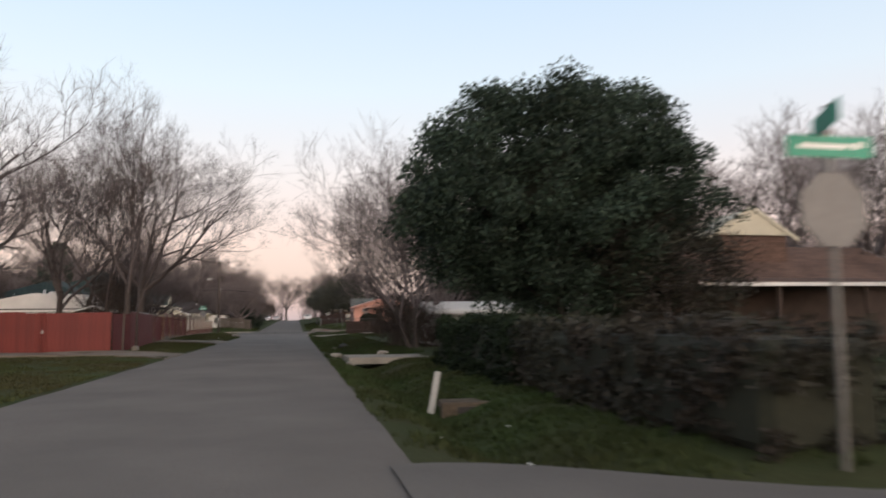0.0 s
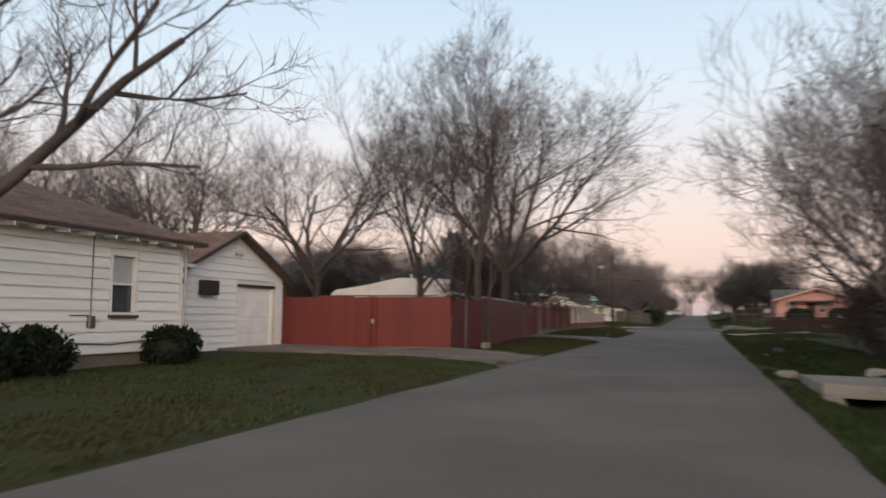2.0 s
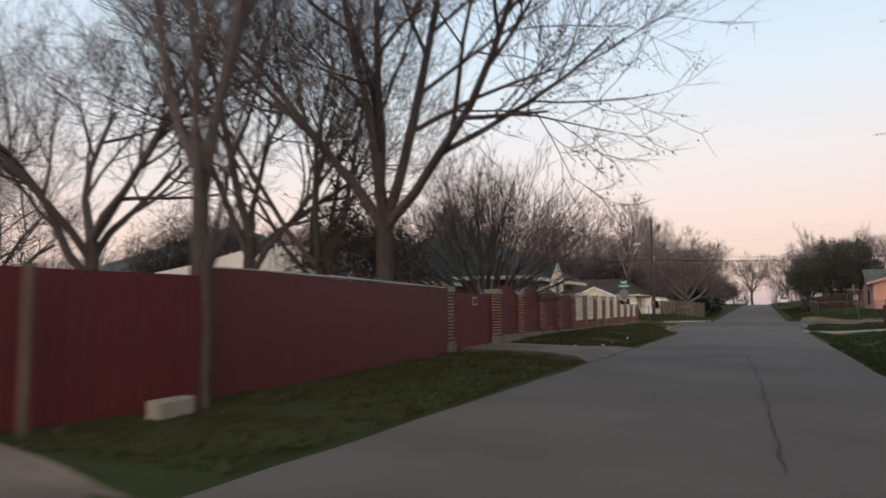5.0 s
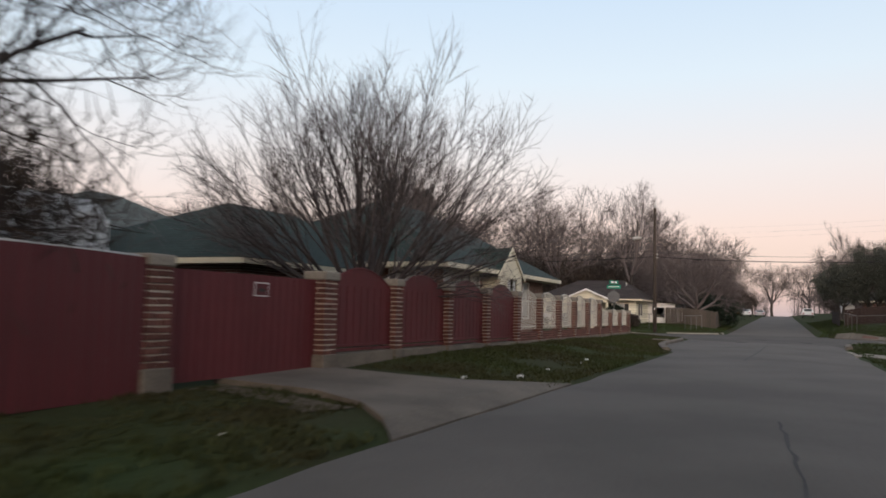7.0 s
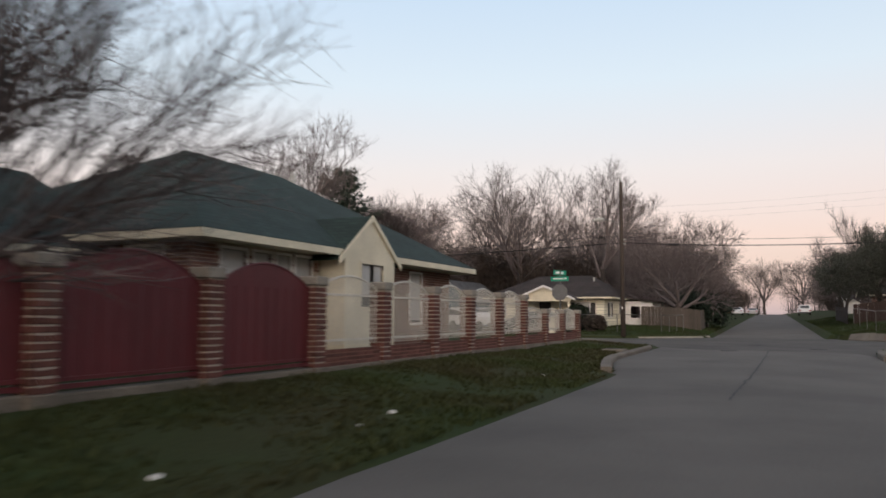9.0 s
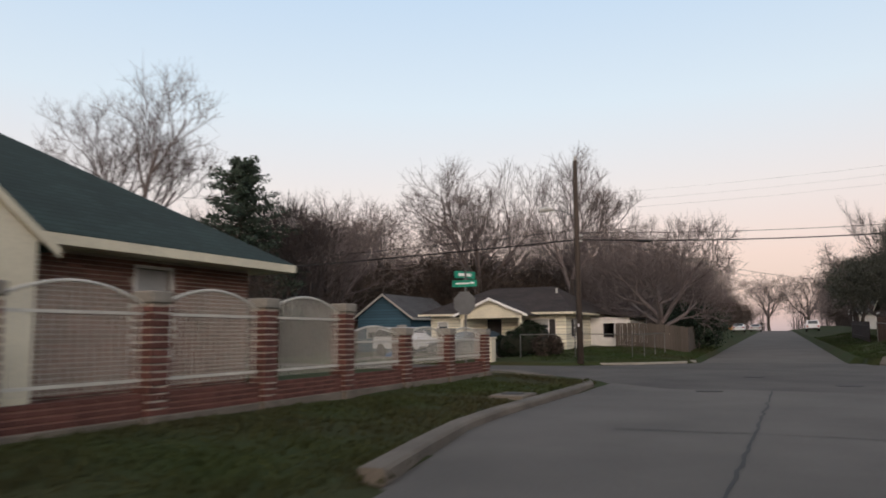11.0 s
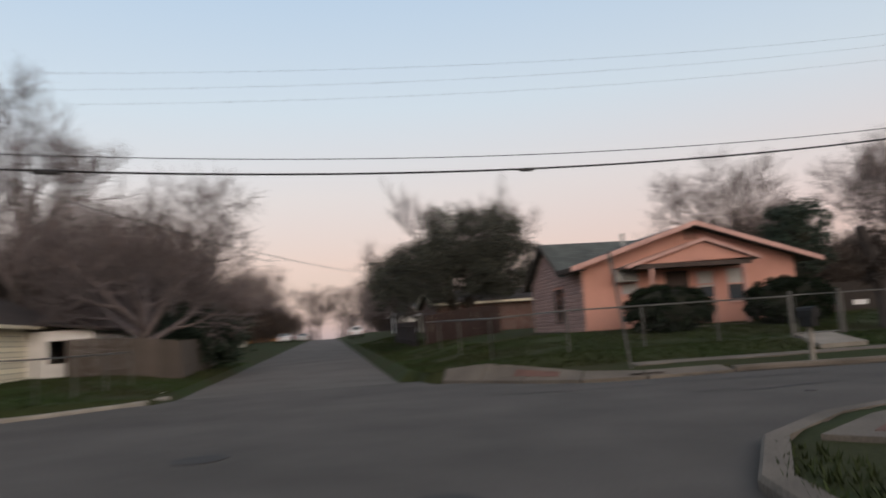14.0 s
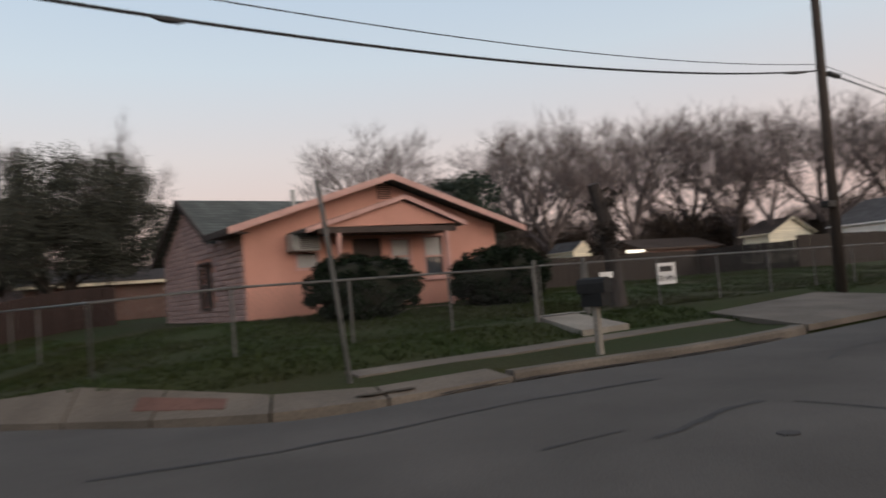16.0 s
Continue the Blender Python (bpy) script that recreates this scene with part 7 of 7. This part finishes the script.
quad_roof(pr, [(pgx0, pgy, 3.31), (pgm, pgy, 4.22), (pgm, 109.5, 4.22), (pgx0, 109.5, 3.31)], 0.08)
quad_roof(pr, [(pgm, pgy, 4.22), (pgx1, pgy, 3.43), (pgx1, 109.5, 3.43), (pgm, 109.5, 4.22)], 0.08)
por = h.add("porch_roof", pr, "shingle_greygreen")
for a, b in (((pgx0, pgy - 0.02, 3.33), (pgm, pgy - 0.02, 4.25)), ((pgm, pgy - 0.02, 4.25), (pgx1, pgy - 0.02, 3.45))):
    h.add("bargeboard", shingle_edge(bmesh.new(), a, b, 0.13), "pink_trim", por)
h.add("porch_beam", B(pgx0 + 0.4, pgx1 - 0.3, pgy + 0.12, pgy + 0.28, 3.20, 3.36), "trimdark")
h.add("porch_ceiling", B(pgx0 + 0.4, pgx1 - 0.3, pgy + 0.28, py0, 3.22, 3.26), "trimdark")
for x in (11.85, 15.5):
    h.add("porch_post", B(x - 0.05, x + 0.05, pgy + 0.13, pgy + 0.24, zp, 3.2), "pink_trim")
h.add("porch_floor", B(pgx0 + 0.6, pgx1 - 0.3, pgy, py0, zp - 0.3, zp + 0.02, bev=0.02), "concrete_dark")
ac = h.add("air_conditioner", B(10.76, 11.58, 106.92, 107.35, 2.80, 3.27, bev=0.02), "acgrey", label="white window air conditioner")
h.add("grille", B(10.98, 11.52, 106.905, 106.92, 2.86, 3.20), "dark", ac)
for i in range(6):
    h.add("slat", B(11.0, 11.5, 106.895, 106.905, 2.88 + i * 0.054, 2.905 + i * 0.054), "acgrey", ac)
h.add("vent_pipe", T([(12.6, 110.5, 4.3), (12.6, 110.5, 5.05)], 0.07, 8), "acgrey", rf_)

# ---------------------------------------------------------------- plank fences
PLANK = bpy.data.meshes.new("plank")
bm = B(-0.07, 0.07, -0.010, 0.010, 0, 1, bev=0.004)
bm.to_mesh(PLANK)
bm.free()
PLANK.materials.append(M["wood"])
PLANK_RED = PLANK.copy()
PLANK_RED.name = "plank"
PLANK_RED.materials.clear()
PLANK_RED.materials.append(M["rust_wood"])


def plank_fence(a, b, high, label, me=PLANK, mat_="wood", seed=1, z=None):
    va, vb = Vector((*a, 0)), Vector((*b, 0))
    L = (vb - va).length
    ang = math.atan2(vb.y - va.y, vb.x - va.x)
    zf = (lambda x, y: z) if z is not None else yard
    f = At("plank_fence", (*a, zf(*a)), label, "fence")
    rng = random.Random(seed)
    n = int(L / 0.15)
    for i in range(n):
        p = va.lerp(vb, (i + 0.5) / n)
        f.piece("plank", me, f.ob, (p.x, p.y, zf(p.x, p.y) - 0.03), (1, 1, high + rng.uniform(-0.03, 0.03)), (0, rng.uniform(-0.01, 0.01), ang))
    d = Vector((math.sin(ang), -math.cos(ang), 0)) * -0.04
    for q in (0.3, high - 0.3):
        f.add("rail", T([(va.x + d.x, va.y + d.y, zf(va.x, va.y) + q), (vb.x + d.x, vb.y + d.y, zf(vb.x, vb.y) + q)], 0.035, 4), mat_)


plank_fence((-10.0, 111.8), (-5.6, 111.2), 1.5, "grey weathered plank fence beside the yellow house", seed=1)
plank_fence((-5.6, 111.2), (-5.9, 122.0), 1.5, "grey weathered plank fence along the far verge", seed=2)
PLANK_DARK = PLANK.copy()
PLANK_DARK.name = "plank"
PLANK_DARK.materials.clear()
PLANK_DARK.materials.append(M["wood_dark"])
plank_fence((19.5, 113.0), (39.6, 114.2), 1.45, "long dark plank fence behind the pink house lawn", PLANK_DARK, "wood_dark", 3)
plank_fence((39.6, 114.2), (39.8, 108.4), 1.5, "short return of dark plank fence across the lawn", PLANK_DARK, "wood_dark", 8)
plank_fence((39.8, 108.4), (62.0, 107.4), 1.75, "tall dark plank fence behind the utility pole", PLANK_DARK, "wood_dark", 9)
plank_fence((4.6, 119.0), (4.8, 134.0), 1.35, "red-brown plank fence along the far verge", PLANK_RED, "rust_wood", 4)
plank_fence((6.4, 78.0), (13.0, 78.0), 1.35, "red-brown plank fence across a yard", PLANK_RED, "rust_wood", 5)
plank_fence((4.9, 118.0), (9.1, 119.2), 1.5, "dark plank fence behind the pink house", PLANK_RED, "rust_wood", 6)

# ---------------------------------------------------------------- houses in the distance
simple_house(7.5, 16.5, 131.0, 140.0, 1.0, 3.5, 4.5, "x", "farbrick", "shingle_dark", "long low red brick house along the far street", "cream", [("w", 133.5, 1.2, 1.6, 2.6), ("s", 9.5, 1.2, 1.6, 2.6)])
simple_house(9.6, 17.0, 150.0, 158.0, 1.1, 3.6, 4.9, "y", "cream", "shingle_grey", "pale house along the far street", "white", [("w", 153, 1.2, 1.8, 2.8)])
simple_house(8.0, 16.0, 164.0, 172.0, 1.3, 3.8, 5.2, "x", "white", "shingle_grey", "white house far along the street")
simple_house(-17.0, -9.0, 158.0, 166.0, 1.3, 3.8, 5.2, "x", "cream", "shingle_brown", "cream house far along the street")
simple_house(-16.5, -8.8, 226.0, 233.0, 2.2, 4.6, 5.9, "y", "orange", "shingle_brown", "small orange-fronted building far along the street")
simple_house(58.6, 61.4, 141.5, 145.0, 1.2, 4.5, 5.45, "y", "yellow", "shingle_grey", "small pale yellow shed behind the plank fence", "cream", over=0.15)
simple_house(22.6, 25.6, 121.5, 124.0, 0.9, 3.0, 4.1, "y", "yellow", "shingle_dark", "pale yellow shed roof behind the pink house", "white")
h, wall, rr = simple_house(63.5, 77.0, 136.6, 143.0, 1.2, 4.1, 5.2, "x", "farbrick", "shingle_dark", "low dark house with a lit porch tube behind the fence", "trimdark")
h.add("lit_tube", B(60.4, 63.0, 136.0, 136.2, 3.62, 3.9), "lamp", label="lit white porch lamp")
simple_house(77.8, 87.0, 131.0, 134.0, 1.0, 4.75, 6.4, "y", "yellow", "shingle_dark", "pale yellow gabled house beyond the fence", "cream")
simple_house(83.5, 101.5, 119.7, 127.0, 0.9, 4.9, 7.8, "y", "white", "shingle_grey", "white gabled house beyond the utility pole", "white", [("s", 86.9, 1.5, 3.4, 4.2), ("s", 89.5, 1.5, 3.4, 4.2)])
# dead trunk on the lawn
dt = At("tree_stump", (17.0, 101.5, yard(17.0, 101.5)), "tall dead trunk wrapped in dark ivy on the lawn", "tree")
dt.add("trunk", T([(17.15, 101.5, 0.4), (17.1, 101.5, 1.5), (16.95, 101.5, 2.8), (16.6, 101.5, 3.8)], [0.25, 0.19, 0.21, 0.16], 9), "bark")
rngn = np.random.default_rng(8)
cl = [((rngn.normal() * 0.18 - 0.1, rngn.normal() * 0.18, 1.3 + 1.9 * rngn.random()), 0.22) for i in range(30)]
v, fc = leaf_cloud(rngn, cl, 40, 0.06)
hang("ivy", leaf_mesh("ivy", v, fc, M["leaf_brown"]), dt.ob, "dark ivy")

# ---------------------------------------------------------------- roadside details at the start
ps = At("marker_post", (3.62, 10.85, -0.3), "short white plastic marker post leaning on the verge", "post")
bm = B(-0.06, 0.06, -0.02, 0.02, 0, 0.80, bev=0.01)
bmesh.ops.transform(bm, verts=bm.verts, matrix=pose(3.60, 10.86, -0.32, 0, 11, 10))
ps.add("blade", bm, "acgrey")
cv = At("culvert_inlet", (4.4, 11.0, -0.35), "broken concrete culvert end in the ditch", "culvert")
cv.add("headwall", B(3.8, 4.9, 10.75, 10.95, -0.5, -0.12, bev=0.03), "dirt")
cv.add("lid", B(3.85, 4.75, 10.95, 11.5, -0.26, -0.12, bev=0.03), "dirt")
# dark plate on the headwall, painted shade for the pipe mouth
cv.add("opening", B(4.1, 4.6, 10.73, 10.75, -0.45, -0.2), "dark")


def lump(name, x, y, r, label, cat, material, seed, flat=0.6, z=None):
    bm = bmesh.new()
    bmesh.ops.create_icosphere(bm, subdivisions=2, radius=r)
    for v in bm.verts:
        v.co *= 1 + 0.35 * noise.noise(v.co / r * 1.7 + Vector((seed, seed, 0)))
        v.co.z = max(-0.2 * r, v.co.z * flat)
    bmesh.ops.translate(bm, verts=bm.verts, vec=(x, y, (g(x, y) if z is None else z) + 0.15 * r))
    return lone(name, bm, material, label, cat)


lump("concrete_chunk", 3.0, 24.0, 0.22, "pale broken concrete chunk at the ditch", "rubble", "concrete", 1)
lump("concrete_chunk", 2.75, 28.6, 0.28, "pale broken concrete chunk by the slab", "rubble", "concrete", 2)
lump("concrete_chunk", 4.9, 29.9, 0.30, "pale stone beside the slab", "rubble", "concrete", 3)
lump("rubbish_bag", 4.2, 47.0, 0.35, "black rubbish heap on the verge", "rubbish", "dark", 4)
lump("concrete_chunk", 3.4, 44.0, 0.16, "pale stone on the verge", "rubble", "concrete", 5)
for i, (x, y, r) in enumerate([(-5.35, 62.2, 0.09), (-5.2, 61.1, 0.06), (-5.24, 58.0, 0.07), (-5.87, 54.55, 0.10), (-5.2, 55.95, 0.12), (-5.3, 69.0, 0.07), (-5.5, 47.4, 0.05), (3.1, 7.2, 0.07), (4.0, 6.0, 0.06), (5.0, 5.3, 0.06), (3.6, 98.6, 0.05), (-4.8, 104.2, 0.07), (4.4, 8.3, 0.05)] ):
    lump("litter", x, y, r * 0.7, "scrap of white paper litter on the grass", "litter", "litter", 20 + i)
lump("weed_clump", -7.3, 15.8, 0.28, "clump of dry weeds in the lawn", "weeds", "leaf_brown", 40, 0.8)
lump("storage_bin", -21.0, 103.0, 0.5, "low blue plastic tub in the drive", "tub", "bluebin", 42, 0.5)
st = At("storm_inlet", (-5.95, 80.0, 0.1), "concrete storm drain inlet behind the kerb", "drain")
st.add("box", B(-6.25, -5.52, 79.5, 80.5, -0.1, 0.185, bev=0.02), "concrete_dark")
st.add("cover", T([(-5.9, 80.0, 0.18), (-5.9, 80.0, 0.197)], 0.26, 16), "patch")

# road scars: flush covers, cracks and patches
def strip(name, pts, w, z, material, label, cat="crack"):
    bm = bmesh.new()
    rng = random.Random(len(pts) + int(pts[0][1]))
    L, R = [], []
    P_ = []
    for (x0, y0), (x1, y1) in zip(pts, pts[1:]):
        n = max(2, int(math.hypot(x1 - x0, y1 - y0) / 0.35))
        P_ += [(x0 + (x1 - x0) * i / n + rng.gauss(0, 0.02), y0 + (y1 - y0) * i / n + rng.gauss(0, 0.02)) for i in range(n)]
    P_.append(pts[-1])
    for i, (x, y) in enumerate(P_):
        a, b = P_[max(0, i - 1)], P_[min(len(P_) - 1, i + 1)]
        d = Vector((b[0] - a[0], b[1] - a[1], 0)).normalized()
        ww = w * rng.uniform(0.5, 1.3) / 2
        zz = z(x, y)
        L.append(bm.verts.new((x - d.y * ww, y + d.x * ww, zz)))
        R.append(bm.verts.new((x + d.y * ww, y - d.x * ww, zz)))
    for i in range(len(P_) - 1):
        bm.faces.new((L[i], R[i], R[i + 1], L[i + 1]))
    bmesh.ops.recalc_face_normals(bm, faces=bm.faces)
    return lone(name, bm, material, label, cat, "", "structure")


def zroad(x, y):
    c = (x - xl(y)) / (xr(y) - xl(y))
    return road_z(y) + max(0.040 if near_y(x) < y < far_y(x) else -1, 0.035 * (1 - (2 * c - 1) ** 2) if 0 < c < 1 else -1) + 0.006


for pts, w in (([(-1.4, 66), (-1.2, 72), (-1.0, 80), (-0.9, 85)], 0.05), ([(1.0, 76.0), (0.0, 76.2), (-3.0, 76.1)], 0.06), ([(7.1, 92.8), (7.46, 92.87), (7.9, 92.95), (8.5, 93.04), (9.0, 93.0)], 0.11), ([(6.3, 93.36), (7.2, 93.25)], 0.05), ([(9.1, 92.74), (9.03, 91.85), (9.2, 91.0)], 0.06), ([(3.4, 95.9), (4.96, 95.38), (6.2, 95.31), (7.74, 95.35), (8.55, 95.24), (10.0, 94.92)], 0.10), ([(12.2, 93.8), (13.2, 94.2), (16.0, 94.0)], 0.06), ([(0.2, 36), (0.0, 44), (-0.4, 52)], 0.04)):
    strip("crack", pts, w, zroad, "patch", "dark sealed crack in the asphalt")
# leaf litter and silt washed along the gutter
for x0, x1, w in ((7.9, 9.1, 0.09), (9.2, 12.0, 0.15), (12.05, 14.9, 0.17)):
    strip("gutter_litter", [(x0 + (x1 - x0) * i / 6, far_y(x0 + (x1 - x0) * i / 6) - 0.10) for i in range(7)], w, zroad, "silt", "dark leaf litter and silt in the gutter", "litter")


def cover(x, y, r, label, material="patch", squash=1.0):
    bm = bmesh.new()
    z = zroad(x, y)
    n = 20
    prism(bm, [(x + r * math.cos(6.2832 * i / n) * (1 + 0.1 * math.sin(i * 2.3) * (squash != 1)), y + r * squash * math.sin(6.2832 * i / n)) for i in range(n)], "z", z - 0.03, z + 0.004)
    lone("manhole_cover", bm, material, label, "manhole")


cover(0.9, 86.8, 0.33, "dark iron manhole cover in the crossing")
cover(-1.5, 90.4, 0.33, "dark iron manhole cover in the crossing")
cover(-2.3, 84.0, 0.30, "round dark asphalt patch in the street", "patch", 0.7)
cover(7.75, 92.05, 0.09, "small dark valve cover in the cross street")
cover(5.9, 88.0, 0.2, "small dark valve cover in the crossing", "patch", 0.8)
# corner pavement that slopes from the gutter up to the lawn
INZ = [yard(*p) + 0.05 for p in INN]


def ramp_point(s, u, lift=0.0):
    """A point of the corner pavement: s along it (0 to 5), u from the gutter to the lawn."""
    i = min(4, int(s))
    w = s - i
    o = Vector((*OUT[i], 0.085)).lerp(Vector((*OUT[i + 1], 0.085)), w)
    n = Vector((*INN[i], INZ[i])).lerp(Vector((*INN[i + 1], INZ[i + 1])), w)
    return o.lerp(n, u) + Vector((0, 0, lift))


def ramp(s0, s1, u0, u1, lift, thick):
    bm = bmesh.new()
    n = max(1, round((s1 - s0) * 4))
    rows = []
    for k in range(n + 1):
        s = s0 + (s1 - s0) * k / n
        a, b = ramp_point(s, u0, lift), ramp_point(s, u1, lift)
        d = Vector((0, 0, thick))
        rows.append([bm.verts.new(q) for q in (a, b, b - d, a - d)])
    for r0, r1 in zip(rows, rows[1:]):
        for q in range(4):
            bm.faces.new((r0[q], r1[q], r1[(q + 1) % 4], r0[(q + 1) % 4]))
    bm.faces.new(rows[0])
    bm.faces.new(rows[-1][::-1])
    bmesh.ops.recalc_face_normals(bm, faces=bm.faces)
    return bm


for k in range(5):
    lone("sidewalk", ramp(k + 0.012, k + 0.988, 0, 1, 0, 0.3), "concrete_dark", "worn concrete corner pavement slab", "sidewalk", "", "structure")
lone("ramp_pad", ramp(1.75, 2.6, 0.3, 0.72, 0.008, 0.03), "redclay", "dull red clay-coloured pad in the corner pavement", "pavement", "", "structure")
lone("ramp_pad", slabface(bmesh.new(), [(x, y, 0.163) for x, y in ((5.2, 87.45), (5.75, 86.75), (6.5, 87.35), (5.95, 88.05))], 0.03), "redclay", "dull red clay-coloured pad at the kerb", "pavement", "", "structure")

# ---------------------------------------------------------------- grass
strip("dirt_patch", [(6.9, 97.35), (7.3, 97.3), (7.7, 97.35)], 0.3, lambda x, y: 0.145, "dirt", "dirt heap on the corner pavement", "dirt")
strip("dirt_patch", [(-8.2, 50.2), (-6.9, 50.1), (-5.6, 49.5)], 0.8, lambda x, y: g(x, y) + 0.02, "dirt", "bare muddy patch beside the driveway", "dirt")




def grass_field(name, region, count, seed, hmin, hmax, label):
    rng = np.random.default_rng(seed)
    v, fc = [], []
    x0, x1, y0, y1 = region
    made = 0
    tries = 0
    V, k = [], 0
    while made < count and tries < count * 3:
        tries += 1
        x, y = rng.uniform(x0, x1), rng.uniform(y0, y1)
        if in_road(x, y) or blocked(x, y):
            continue
        if noise.noise((x * 0.6, y * 0.6, 5.0)) < -0.28 + 0.5 * (rng.random() - 0.5):
            continue
        z = g(x, y) - 0.01
        hgt = rng.uniform(hmin, hmax) * (1 + 0.8 * noise.noise((x * 0.9, y * 0.9, 2.0)))
        for b in range(3):
            a = rng.uniform(0, 6.283)
            w = 0.012 + 0.010 * rng.random()
            ox, oy = rng.normal() * 0.03, rng.normal() * 0.03
            ca, sa = math.cos(a), math.sin(a)
            V += [(x + ox - ca * w, y + oy - sa * w, z), (x + ox + ca * w, y + oy + sa * w, z), (x + ox - sa * hgt * 0.6, y + oy + ca * hgt * 0.6, z + hgt)]
        made += 1
    fc = [(3 * i, 3 * i + 1, 3 * i + 2) for i in range(len(V) // 3)]
    ob = new(name, mesh_from(name, V, fc, M["lush" if "green" in label else "grass"]))
    tagged(ob, label, "grass", "", "stuff")


SLABS = [(-14.2, -4.0, 29.6, 34.4), (-8.8, -4.0, 50.6, 54.4), (-5.4, -4.0, 48.3, 51.0), (2.9, 6.7, 25.0, 28.4), (3, 9, 74, 77), (-6.4, -5.4, 79.2, 80.8), (4.2, 9.3, 97, 99.0), (4.4, 6.4, 86.0, 88.6), (-20, -12.9, 97.4, 105), (12.9, 14.4, 98.9, 100.6), (6.8, 17, 98.0, 98.9), (17.6, 24, 97, 100.2)]


def blocked(x, y):
    return any(a < x < b and c < y < d for a, b, c, d in SLABS)


grass_field("verge_grass", (-11, -4.1, 8, 34), 15000, 1, 0.03, 0.07, "short winter lawn grass before the white house")
grass_field("verge_grass", (-8.2, -4.1, 34, 86), 24000, 2, 0.04, 0.09, "rough grass on the verge along the fence")
grass_field("verge_grass", (2.25, 6.5, 3, 60), 30000, 3, 0.05, 0.12, "lush green grass in the roadside ditch")
grass_field("verge_grass", (2.6, 18, 98, 108), 16000, 4, 0.04, 0.10, "green lawn grass before the pink house")
grass_field("verge_grass", (18, 40, 99.5, 113), 16000, 8, 0.04, 0.10, "green lawn grass behind the chain-link fence")
grass_field("verge_grass", (-12, -4.6, 98.5, 125), 9000, 5, 0.05, 0.12, "green verge grass beyond the crossing")
grass_field("verge_grass", (2.6, 6, 104, 150), 7000, 6, 0.05, 0.12, "green verge grass along the far street")
grass_field("verge_grass", (2.4, 9, 60, 88), 8000, 7, 0.05, 0.12, "green verge grass at the crossing corner")
